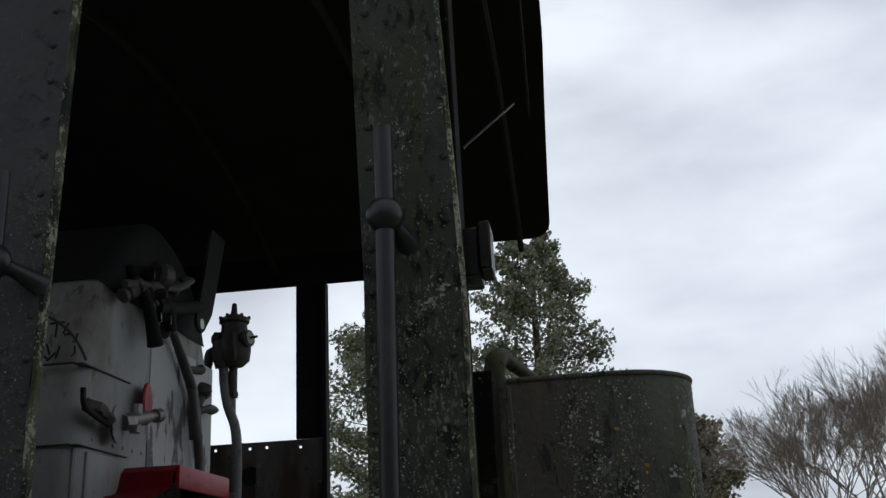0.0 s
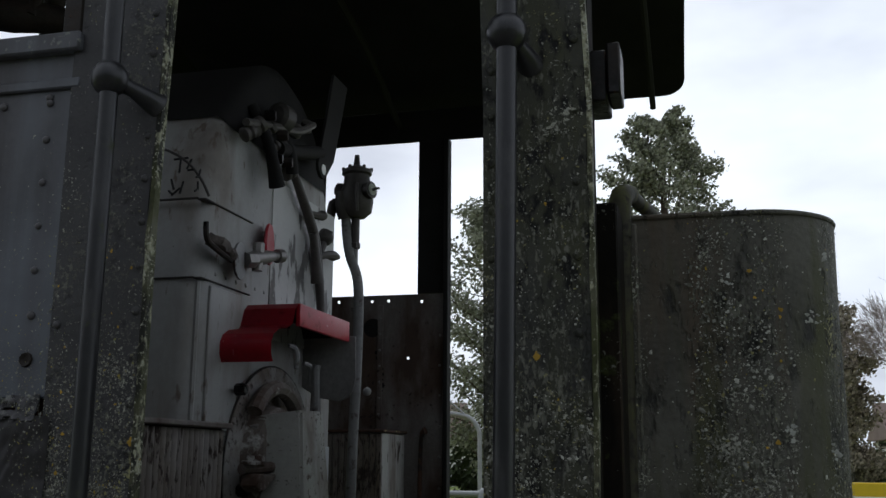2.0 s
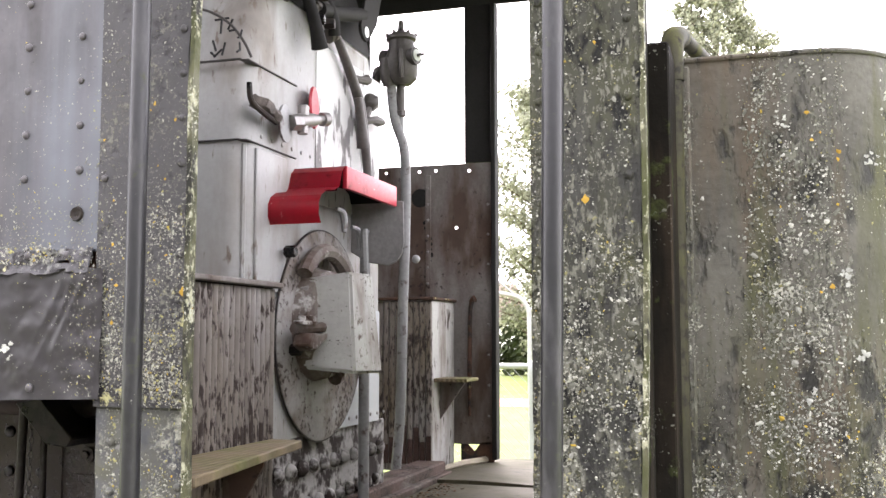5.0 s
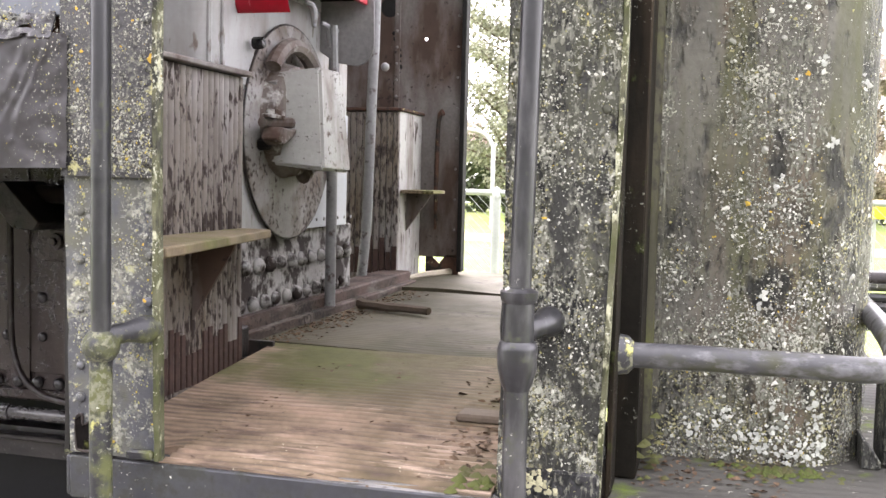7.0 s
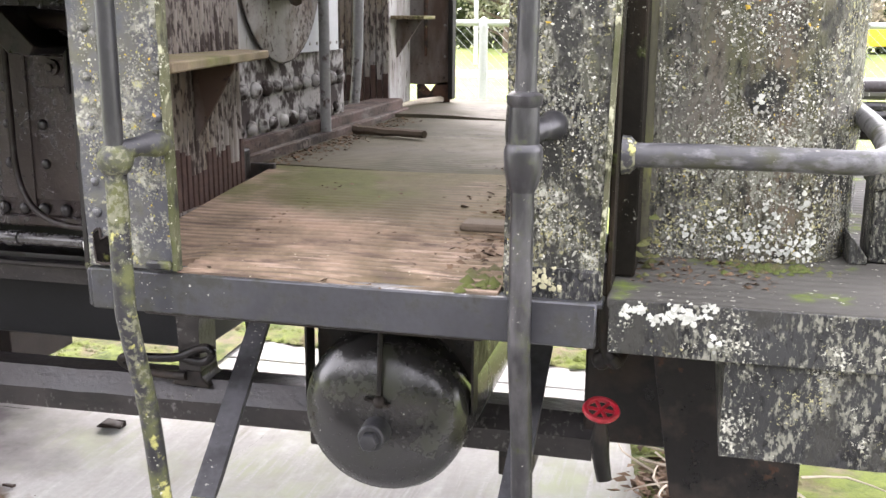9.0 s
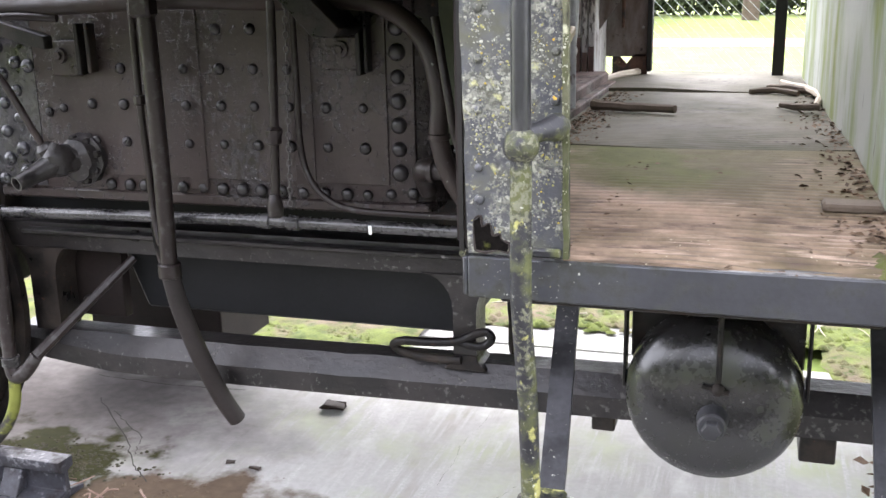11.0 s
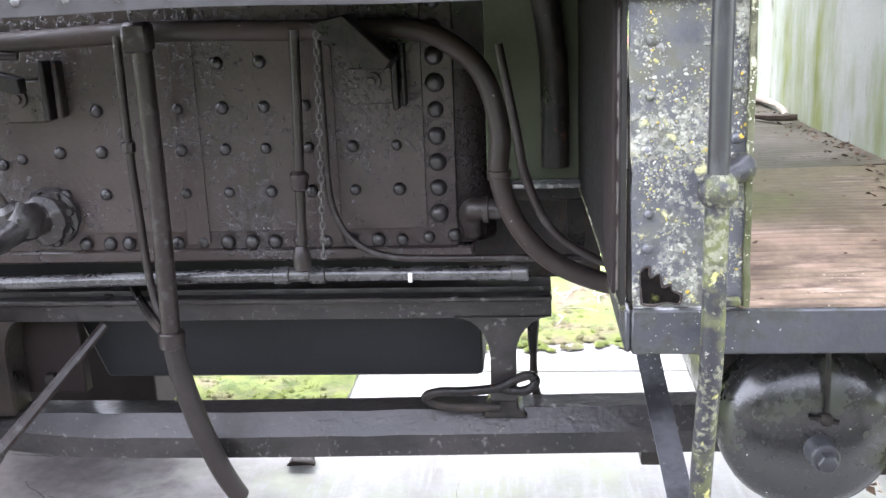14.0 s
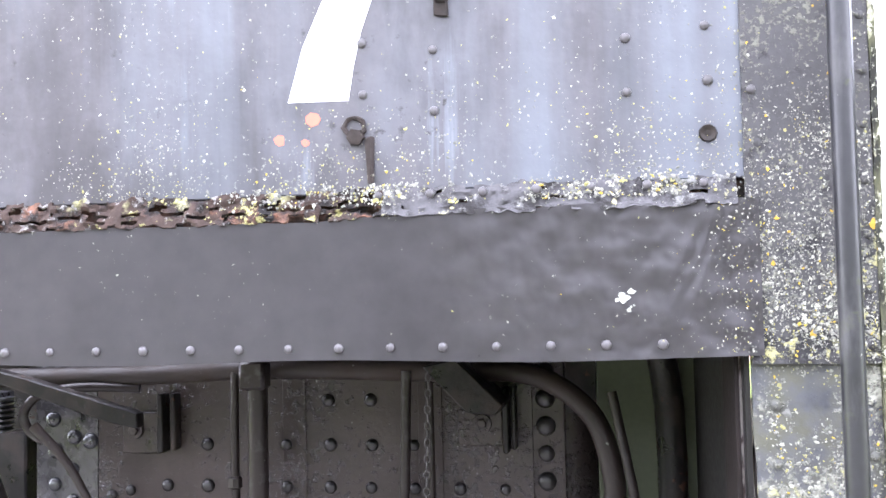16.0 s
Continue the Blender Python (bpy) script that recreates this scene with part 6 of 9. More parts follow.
driving_wheel()
sand = thing("sander_pipe", (-2.47, 2.2, 0.2), "pair of black sander pipes ending in a moss-covered hose", "pipe")
part("pipe_run", tube([(-2.62, 2.2, 1.42), (-2.574, 2.2, 1.289), (-2.483, 2.2, 1.067), (-2.445, 2.2, 0.834), (-2.456, 2.2, 0.572), (-2.456, 2.2, 0.44)], 0.020, 12, 5), M_PIPE, sand)
part("pipe_run", tube([(-2.70, 2.19, 1.30), (-2.60, 2.19, 1.05), (-2.54, 2.19, 0.84), (-2.505, 2.19, 0.62), (-2.485, 2.195, 0.52)], 0.015, 10, 5), M_PIPE, sand)
part("pipe_run", tube([(-2.62, 2.21, 1.0), (-2.52, 2.215, 0.82), (-2.48, 2.21, 0.60)], 0.012, 8, 4), M_PIPE, sand)
part("collar", lathe([(0.018, -0.015), (0.022, -0.012), (0.022, 0.012), (0.018, 0.015)], (-2.500, 2.19, 0.585), (0.1, 0, 1), 12), M_BAR, sand)
part("collar", lathe([(0.022, -0.015), (0.026, -0.012), (0.026, 0.012), (0.022, 0.015)], (-2.456, 2.2, 0.46), (0, 0, 1), 12), M_BAR, sand)
part("elbow", tube([(-2.456, 2.2, 0.45), (-2.445, 2.2, 0.415), (-2.41, 2.2, 0.43), (-2.37, 2.21, 0.48)], [0.022, 0.024, 0.022, 0.018], 10, 4), M_PIPE, sand)
part("brace_bar", tube([(-2.37, 2.21, 0.48), (-2.25, 2.32, 0.62), (-2.16, 2.42, 0.73)], [0.017, 0.014, 0.013], 8, 2), M_PIPE, sand)
M_MOSSHOSE = material("moss_covered_hose", (0.035, 0.032, 0.028), 0.7, vary=0.3, bump=0.6, layers=[((0.145, 0.155, 0.035), 14, 0.49, 0.06, 3, 0.4, 0.95, ONE, 0.8)])
part("moss_hose", tube([(-2.452, 2.2, 0.425), (-2.455, 2.195, 0.34), (-2.49, 2.19, 0.26), (-2.555, 2.185, 0.19), (-2.60, 2.18, 0.165)], 0.017, 10, 5), M_MOSSHOSE, sand, "hose end bright with yellow moss")

off = thing("rail_offcut", (-2.6, 2.27, 0.0), "short cut length of steel rail chocking the wheel", "rail")
prof = [(2.19, 0.0), (2.335, 0.0), (2.335, 0.014), (2.275, 0.026), (2.272, 0.085), (2.298, 0.095), (2.298, 0.128), (2.232, 0.128), (2.232, 0.095), (2.255, 0.085), (2.253, 0.026), (2.19, 0.014)]
M_GRAYRAIL = material("weathered_grey_steel", (0.034, 0.034, 0.040), 0.5, vary=0.5, low=14, bump=0.6, layers=[
    ((0.15, 0.15, 0.16), 50, 0.62, 0.07, 6, 0.5, 0.6, ONE, 0.2), ((0.016, 0.013, 0.012), 20, 0.60, 0.08, 4, 0.4, 0.8, ONE, -0.2)])
part("rail_bar", prism(prof, "x", -2.735, -2.365, 0.002), M_GRAYRAIL, off)
for x in (-2.655, -2.535):
    part("clip_block", prism([(2.195, 0.015), (2.250, 0.027), (2.252, 0.084), (2.236, 0.092)], "x", x - 0.033, x + 0.033, 0.003), M_GRAYRAIL, off, "grey iron clip on the rail foot")
wb = thing("timber_block", (-2.8, 2.1, 0.0), "reddish timber block beside the wheel", "block")
part("block", box(-3.1, -2.72, 2.08, 2.185, 0.0, 0.055, 0.006), M_WOODR, wb)

# Added to keep the space ahead of the firebox dark.
bar_ = thing("boiler_barrel", (-3.3, 2.96, 1.1), "boiler barrel and stretcher added to darken the space ahead of the firebox", "boiler")
part("barrel", lathe([(0.60, 0), (0.60, 2.0), (0.0, 2.0)], (-2.51, 2.96, 1.78), (-1, 0, 0), 40), M_BLACK, bar_)
part("band", lathe([(0.606, 0), (0.606, 0.05)], (-2.62, 2.96, 1.78), (-1, 0, 0), 40), M_BLACK, bar_)
part("frame_stretcher", box(-4.2, -2.60, 2.42, 2.50, 0.62, 1.30, 0.006), M_BLACK, bar_)
M_LEDGE = material("scaly_grey_ledge", (0.10, 0.10, 0.095), 0.7, vary=0.5, bump=0.8, layers=[((0.34, 0.34, 0.32), 60, 0.55, 0.05, 6, 0.4, 0.9, ONE, 0.6)])
gp = thing("cab_side_panel", (-1.05, 2.46, 1.1), "grey-green painted panel beside the boiler", "panel", kind="structure")
part("panel", box(-1.165, -0.955, 2.298, 2.31, 1.11, 1.755, 0.002), M_GREENDIM, gp)
# Black pipe, made thicker to take in the shadow on the panel.
part("pipe_stub", tube([(-1.13, 2.24, 1.74), (-1.06, 2.25, 1.60), (-1.022, 2.262, 1.45), (-1.012, 2.265, 1.3), (-1.012, 2.265, 1.145)], 0.031, 12, 4), M_BLACK, gp)
# Black plates added to stand for the shade in the gaps here.
part("lower_plate", box(-1.225, -0.90, 2.45, 2.465, 0.835, 1.097, 0.002), M_BLACK, gp, "black filler for the dark space below the panel")
part("ledge", box(-1.12, -0.952, 2.25, 2.31, 1.098, 1.109, 0.003), M_LEDGE, gp, "narrow ledge crusted with scale")
part("upper_filler", box(-1.232, -1.167, 2.322, 2.328, 1.36, 1.758, 0.001), M_BLACK, gp)
part("corner_filler", box(-0.985, -0.945, 2.32, 2.332, 0.93, 1.097, 0.001), M_BLACK, gp)

# ---------------- boiler backhead inside the cab ----------------
BH = -1.02
M_PALEG = material("pale_green_grey_paint", (0.42, 0.44, 0.40), 0.5, vary=0.15, bump=0.1)
M_VALVE = material("dark_bronze_casting", (0.072, 0.066, 0.062), 0.5, 0.2, vary=0.4, bump=0.25)


def backhead():
    t = thing("boiler_backhead", (-1.1, 2.95, 1.3), "dirty white painted boiler backhead with jacket plates", "boiler")
    # jacketed boiler end: flat face with rounded near and far corners, arched top
    def outline(inset):
        pts = []
        y0, y1 = 2.33 + inset, 3.32 - inset
        pts.append((y0, 1.36))
        pts.append((y0, 2.05))
        for k in range(25):
            a = math.pi - math.pi * k / 24
            pts.append(((y0 + y1) / 2 + (y1 - y0) / 2 * math.cos(a), 2.10 + (0.76 - inset) * math.sin(a)))
        pts.append((y1, 2.05))
        pts.append((y1, 1.36))
        return pts
    b = bmesh.new()
    loops = []
    for x, ins in ((-1.95, 0.0), (BH - 0.05, 0.0), (BH - 0.02, 0.012), (BH, 0.05)):
        loops.append([b.verts.new((x, y, z)) for y, z in outline(ins)])
    n = len(loops[0])
    for a, c in zip(loops, loops[1:]):
        for k in range(n):
            b.faces.new((a[k], a[(k + 1) % n], c[(k + 1) % n], c[k]))
    b.faces.new(loops[-1])
    shell = part("jacket", b, M_WHITE, t, angle=62)
    # Black cover over the jacket's top: the shade under the roof, as colour.
    b = bmesh.new()
    rows_ = []
    for k in range(21):
        a = math.radians(140 - 100 * k / 20)
        y, z = 2.825 + 0.499 * math.cos(a), 2.10 + 0.764 * math.sin(a)
        rows_.append([b.verts.new((xx, y, z)) for xx in (-1.95, BH - 0.03)] + [b.verts.new((BH + 0.004, 2.825 + 0.455 * math.cos(a), 2.10 + 0.715 * math.sin(a)))])
    for a, c in zip(rows_, rows_[1:]):
        b.faces.new((a[0], a[1], c[1], c[0]))
        b.faces.new((a[1], a[2], c[2], c[1]))
    b.faces.new([row_[2] for row_ in rows_])
    part("crown_sheet", b, M_DARKIN, t, "black sheet painting the shade on the upper boiler end", angle=62)
    # jacket plate seams and bands
    for z, dz in ((1.735, 0.0), (2.125, 0.006), (2.33, 0.0)):
        part("seam_band", box(BH - 0.02, BH + 0.006, 2.335, 2.62, z, z + 0.0035, 0.001), M_SEAM, t)
        part("seam_band", box(BH - 0.25, BH - 0.01, 2.322, 2.334, z, z + 0.0035, 0.001), M_SEAM, t)
    part("seam_arc", tube([(-1.24, 2.322, 2.48), (-1.14, 2.322, 2.468), (-1.07, 2.325, 2.43), (-1.035, 2.342, 2.385), (-1.022, 2.365, 2.345)], 0.0035, 6, 4), M_SEAM, t)
    part("corner_bead", tube([(BH - 0.012, 2.352, 1.75), (BH - 0.012, 2.352, 2.12)], 0.007, 6, 1), M_WHITE, t)
    part("plate", box(BH, BH + 0.008, 2.385, 2.56, 1.75, 2.115, 0.003), M_WHITE, t)
    part("plate", box(BH - 0.001, BH + 0.003, 2.752, 3.265, 2.02, 2.50, 0.001), M_WHITE2, t, "flaking white plate")
    part("plate", box(BH, BH + 0.006, 2.93, 3.27, 1.36, 1.72, 0.003), M_JACK, t, "clean grey lower jacket plate")
    # scaly firebox foot below the jacket
    b = box(BH - 0.06, BH - 0.01, 2.36, 3.36, 1.08, 1.36, 0.004)
    part("firebox_foot", b, M_CRUST, t, "scaly peeling firebox foot")
    stud = dome_mesh(0.022, 0.022, M_CRUST, (1, 0, 0))
    rivets(t, stud, [(BH - 0.01, 2.44 + 0.075 * k + (0.035 if j else 0), 1.17 + 0.10 * j) for j in range(2) for k in range(12)], "stay_bolt")
    head = dome_mesh(0.006, 0.004, M_WHITE, (1, 0, 0))
    rivets(t, head, [(BH, 2.42 + 0.06 * k, 2.15) for k in range(8)] + [(BH + 0.006, 2.95 + 0.06 * k, 1.385) for k in range(7)])
    # chalk scribble, unreadable
    for x, z, s, a in ((-1.088, 2.440, 0.040, 0.05), (-1.090, 2.420, 0.036, 1.5), (-1.064, 2.424, 0.030, 1.1), (-1.058, 2.408, 0.018, 0.1), (-1.108, 2.372, 0.030, 1.9), (-1.098, 2.352, 0.030, 0.7),
                       (-1.082, 2.362, 0.034, 1.3), (-1.112, 2.350, 0.018, 2.4)):
        d = Vector((math.cos(a), 0, math.sin(a))) * s / 2
        part("ink_bar", tube([Vector((x, 2.3285, z)) - d, Vector((x, 2.3285, z)) + d], 0.0030, 5, 1), M_INK, shell)
    for y, z, s, a in ((2.352, 2.402, 0.020, 1.2), (2.343, 2.388, 0.016, 0.3), (2.346, 2.366, 0.022, 1.7), (2.338, 2.352, 0.014, 0.6)):
        d = Vector((0, math.cos(a), math.sin(a))) * s / 2
        part("ink_bar", tube([Vector((BH - 0.019, y - 0.012, z)) - d, Vector((BH - 0.019, y - 0.012, z)) + d], 0.0028, 5, 1), M_INK, shell)
    return t


M_SEAM = material("dark_jacket_seam", (0.055, 0.05, 0.047), 0.6, vary=0.3, bump=0.2)
M_WHITE2 = material("flaking_white_paint", (0.46, 0.46, 0.45), 0.5, vary=0.1, bump=0.4, layers=[
    ((0.16, 0.155, 0.15), 22, 0.55, 0.03, 4, 0.5, 0.7, (1, 1, 0.35), -0.5)])
M_JACK = material("pale_grey_jacket", (0.44, 0.46, 0.48), 0.5, vary=0.1, low=4, bump=0.1)
M_INSIDE = material("grey_hood_inside", (0.20, 0.195, 0.19), 0.6, vary=0.35, low=5, bump=0.2)
backhead()


def red_hood():
    t = thing("fire_door_hood", (-0.93, 2.8, 1.9), "curved red painted hood over the fire door", "hood")
    prof = [(2.462, 1.925), (2.448, 1.945), (2.447, 1.975), (2.462, 1.998), (2.495, 2.014), (2.545, 2.022), (2.580, 2.036), (2.598, 2.082), (2.620, 2.098), (2.98, 2.100), (3.015, 2.088), (3.03, 2.06)]
    def shell(x0, x1, pr, mat, name, label, thick):
        b = bmesh.new()
        a = [b.verts.new((x0, y, z)) for y, z in pr]
        c = [b.verts.new((x1, y, z)) for y, z in pr]
        for k in range(len(pr) - 1):
            b.faces.new((a[k], a[k + 1], c[k + 1], c[k]))
        bmesh.ops.solidify(b, geom=b.faces[:], thickness=thick)
        return part(name, b, mat, t, label, angle=50)
    shell(BH, -0.868, prof, M_RED, "hood_shell", "", 0.005)
    part("far_cheek", prism([(BH, 2.07), (-0.846, 2.055), (-0.843, 1.925), (-0.850, 1.890), (-0.868, 1.866), (-0.895, 1.855), (-0.965, 1.866), (BH, 1.90)], "y", 3.030, 3.036, 0.002), M_INSIDE, t, "grey inner cheek with a rounded corner")
    part("front_lip", box(-0.877, -0.863, 2.620, 3.02, 2.036, 2.099, 0.005, seg=2), M_RED, t)
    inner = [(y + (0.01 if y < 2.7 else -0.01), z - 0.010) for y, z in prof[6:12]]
    shell(BH, -0.880, inner, M_DARKIN, "hood_lining", "black lining under the hood", 0.003)
    return t


red_hood()


def fire_door():
    t = thing("fire_door", (-0.98, 2.75, 1.45), "grey iron fire door with hinge ring and shield box", "fire door")
    part("door_ring", lathe([(0.30, 0), (0.30, 0.012), (0.285, 0.016), (0.0, 0.016)], (BH + 0.004, 2.79, 1.64), (1, 0, 0), 40), M_PEELD, t, "round peeling door plate")
    part("ring_edge", ring_bm((BH + 0.012, 2.79, 1.64), (1, 0, 0), 0.302, 0.003, 48, 6), M_BLACK, t)
    part("hinge_arc", ring_bm((-0.965, 2.72, 1.69), (1, 0, 0), 0.185, 0.022, 26, 8, None, 0.35, math.pi + 0.9), M_HINGE, t, "curved rusty hinge bar")
    part("inner_ring", lathe([(0.16, 0), (0.15, 0.04), (0.12, 0.05), (0.0, 0.05)], (BH + 0.02, 2.73, 1.67), (1, 0, 0), 30), M_HINGE, t)
    part("hinge_pin", tube([(-0.96, 2.50, 1.655), (-0.93, 2.62, 1.66)], 0.014, 8, 1), M_GRIME, t)
    part("hinge_lug", prism([(2.50, 1.612), (2.54, 1.596), (2.615, 1.628), (2.628, 1.648), (2.60, 1.640), (2.52, 1.645)], "x", -0.965, -0.915, 0.004), M_HINGE, t, "pointed latch arm")
    for y in (2.515, 2.56):
        part("washer", lathe([(0.021, 0), (0.021, 0.008), (0.012, 0.009), (0.010, 0.022)], (-0.945, y, 1.668), (0.1, 0, 1), 12), M_HINGE, t)
    for y, z in ((2.53, 1.86), (2.80, 1.88), (2.57, 1.60), (2.62, 1.76), (2.62, 1.72), (2.84, 1.53)):
        part("bolt", nut((BH + 0.02, y, z), (1, 0, 0), 0.016, 0.03), M_BLACK if y != 2.62 else M_STEEL, t)
    # tapered shield box
    b = bmesh.new()
    lo = [(-0.985, 2.61, 1.548), (-0.84, 2.63, 1.535), (-0.84, 2.84, 1.53), (-0.985, 2.84, 1.535)]
    hi = [(-0.985, 2.63, 1.795), (-0.863, 2.65, 1.812), (-0.863, 2.815, 1.815), (-0.985, 2.815, 1.80)]
    vl, vh = [b.verts.new(p) for p in lo], [b.verts.new(p) for p in hi]
    for k in range(4):
        b.faces.new((vl[k], vl[(k + 1) % 4], vh[(k + 1) % 4], vh[k]))
    b.faces.new(vh)
    b.faces.new(vl)
    bmesh.ops.bevel(b, geom=b.edges[:], offset=0.008, segments=2, affect="EDGES")
    part("shield_box", b, M_BOX, t, "tapered pale grey sheet box")
    part("stay_rod", tube([(-0.90, 2.84, 1.95), (-0.90, 2.85, 1.85), (-0.90, 2.85, 1.80)], 0.011, 8, 2), M_GREYPIPE, t)
    for y, z in ((2.724, 1.975), (2.838, 1.935)):
        part("lever_tip", tube([(-0.93, y - 0.02, z + 0.018), (-0.92, y, z + 0.012), (-0.918, y + 0.012, z - 0.010), (-0.918, y + 0.012, z - 0.045)], [0.006, 0.009, 0.010, 0.006], 8, 3), M_GREYPIPE, t)
    return t


M_HINGE = material("rusty_chipped_casting", (0.14, 0.12, 0.105), 0.6, vary=0.4, low=9, bump=0.5, layers=[
    ((0.060, 0.036, 0.026), 12, 0.52, 0.1, 4, 0.4, 0.8, ONE, 0.1), ((0.36, 0.35, 0.33), 24, 0.62, 0.05, 5, 0.4, 0.6, ONE, 0.2)])
M_PEELD = material("peeling_grey_door", (0.25, 0.24, 0.23), 0.6, vary=0.25, bump=0.4, layers=[
    ((0.15, 0.125, 0.105), 9, 0.54, 0.1, 3, 0.4, 0.8, ONE, 0.0), ((0.055, 0.042, 0.036), 60, 0.60, 0.05, 6, 0.6, 0.8, ONE, -0.5)])
M_BOX = material("pale_grey_box_paint", (0.345, 0.345, 0.32), 0.5, vary=0.16, low=6, bump=0.2, layers=[
    ((0.22, 0.20, 0.175), 9, 0.58, 0.1, 3, 0.4, 0.7, (1, 1, 0.5), 0.0), ((0.10, 0.075, 0.06), 45, 0.665, 0.05, 5, 0.5, 0.8, ONE, -0.3), ((0.05, 0.036, 0.03), 110, 0.68, 0.03, 7, 0.6, 0.8, ONE, -0.4)])
fire_door()


def red_valve():
    t = thing("backhead_valve", (-0.98, 2.5, 2.2), "small grey valve with a red handwheel on the backhead", "valve")
    x = -0.98
    part("lever", tube([(x, 2.278, 2.255), (x, 2.287, 2.215), (x, 2.33, 2.20), (x, 2.424, 2.185)], 0.0075, 8, 4), M_BLACK, t)
    b = tube([(x - 0.03, 2.345, 2.228), (x - 0.006, 2.365, 2.218), (x + 0.002, 2.40, 2.205), (x + 0.002, 2.43, 2.20)], [0.014, 0.021, 0.014, 0.016], 10, 4)
    for v in b.verts:
        v.co += Vector(noise.noise_vector(v.co * 70)) * 0.007
    part("gland", b, M_VALVE2, t, "crusted packing gland")
    part("disc", lathe([(0.050, 0), (0.050, 0.006), (0.018, 0.010)], (x - 0.01, 2.49, 2.197), (1, 0.12, 0.0), 22), M_GREYPIPE, t)
    part("bonnet_nut", nut((x, 2.51, 2.203), (0.35, 0.9, 0.15), 0.022, 0.035), M_STEEL, t)
    part("body", tube([(x, 2.53, 2.208), (x + 0.004, 2.575, 2.222), (x + 0.008, 2.62, 2.232), (x + 0.010, 2.66, 2.242)], [0.020, 0.021, 0.020, 0.014], 12, 3), M_STEEL, t)
    part("stem", tube([(x + 0.004, 2.575, 2.185), (x + 0.004, 2.577, 2.222), (x + 0.004, 2.58, 2.262)], [0.015, 0.016, 0.017], 8, 1), M_STEEL, t)
    part("handwheel", lathe([(0.058, 0), (0.061, 0.004), (0.058, 0.009), (0.015, 0.007)], (x - 0.020, 2.688, 2.284), (1, 0.25, 0.0), 26), M_RED, t, "red disc handwheel")
    part("nozzle", lathe([(0.014, 0), (0.014, 0.02), (0.020, 0.022), (0.020, 0.045), (0.012, 0.046)], (x + 0.01, 2.655, 2.241), (0.25, 0.95, 0.2), 10), M_STEEL, t)
    return t


M_VALVE2 = material("crusted_dark_gland", (0.10, 0.085, 0.075), 0.7, 0.1, vary=0.5, low=20, bump=0.8)
red_valve()


def gauge_cluster():
    t = thing("throttle_quadrant", (-0.98, 2.85, 2.6), "dark iron levers and fittings at the top of the backhead", "fittings")
    x = BH
    part("lever", tube([(x + 0.01, 2.565, 2.66), (x + 0.05, 2.585, 2.57), (x + 0.06, 2.615, 2.50), (x + 0.06, 2.647, 2.442)], [0.016, 0.016, 0.018, 0.024], 12, 4), M_DARKIN, t)
    part("lever", tube([(x + 0.02, 2.69, 2.66), (x + 0.06, 2.725, 2.58), (x + 0.06, 2.752, 2.51)], [0.015, 0.015, 0.021], 10, 3), M_DARKIN, t)
    for y, z in ((2.57, 2.63), (2.66, 2.60), (2.70, 2.53), (2.63, 2.52)):
        part("nut", nut((x + 0.05, y, z), (0.8, 0.2, 0), 0.017, 0.03), M_BLACK, t)
    part("head", lathe([(0.03, -0.03), (0.042, -0.02), (0.042, 0.02), (0.03, 0.03)], (x + 0.05, 2.68, 2.66), (0.2, 1, 0), 12), M_VALVE, t)
    for y, z, r in ((2.477, 2.549, 0.022), (2.53, 2.585, 0.026), (2.60, 2.60, 0.024), (2.70, 2.582, 0.018), (2.76, 2.515, 0.022), (2.655, 2.565, 0.016), (2.80, 2.66, 0.022), (2.88, 2.70, 0.020)):
        part("fitting", lathe([(r * 0.5, -r), (r, -r * 0.7), (r, -r * 0.2), (r * 0.7, 0), (r * 0.95, r * 0.3), (r * 0.9, r * 0.8), (r * 0.35, r)], (x + 0.045, y, z), (0.5, 0.5 - 9 * (z - 2.58), 0.6), 10), M_VALVE2G, t)
    part("cross_rod", tube([(x + 0.05, 2.45, 2.57), (x + 0.055, 2.62, 2.615), (x + 0.06, 2.78, 2.65), (x + 0.06, 2.90, 2.71)], 0.012, 8, 3), M_VALVE2G, t)
    # hanging strap with an eye at its lower end, and the shaft beside it
    b = prism([(2.960, 2.640), (2.944, 2.600), (2.950, 2.578), (2.972, 2.562), (2.995, 2.560), (3.015, 2.572), (3.079, 2.64), (3.122, 2.75), (3.19, 2.94), (3.06, 2.94), (3.0, 2.75)], "x", x + 0.055, x + 0.065, 0.001)
    # The strap's dark colour stands for the shade on it.
    part("hook_plate", b, M_DARKIN, t)
    part("shaft", tube([(x + 0.05, 2.66, 2.56), (x + 0.05, 2.80, 2.592), (x + 0.05, 2.985, 2.645)], [0.024, 0.022, 0.022], 14, 2), M_DARKIN, t, "dark regulator shaft")
    # White disc paints the brightness seen through the strap's eye.
    part("hook_eye", lathe([(0.017, 0), (0.017, 0.0015), (0.0, 0.0015)], (x + 0.065, 2.990, 2.590), (1, 0, 0), 16), M_NUM, t, "white disc for the brightness seen through the eye")
    return t


M_VALVE2G = material("dull_grey_brown_fittings", (0.085, 0.078, 0.072), 0.5, 0.2, vary=0.4, low=15, bump=0.4)
gauge_cluster()


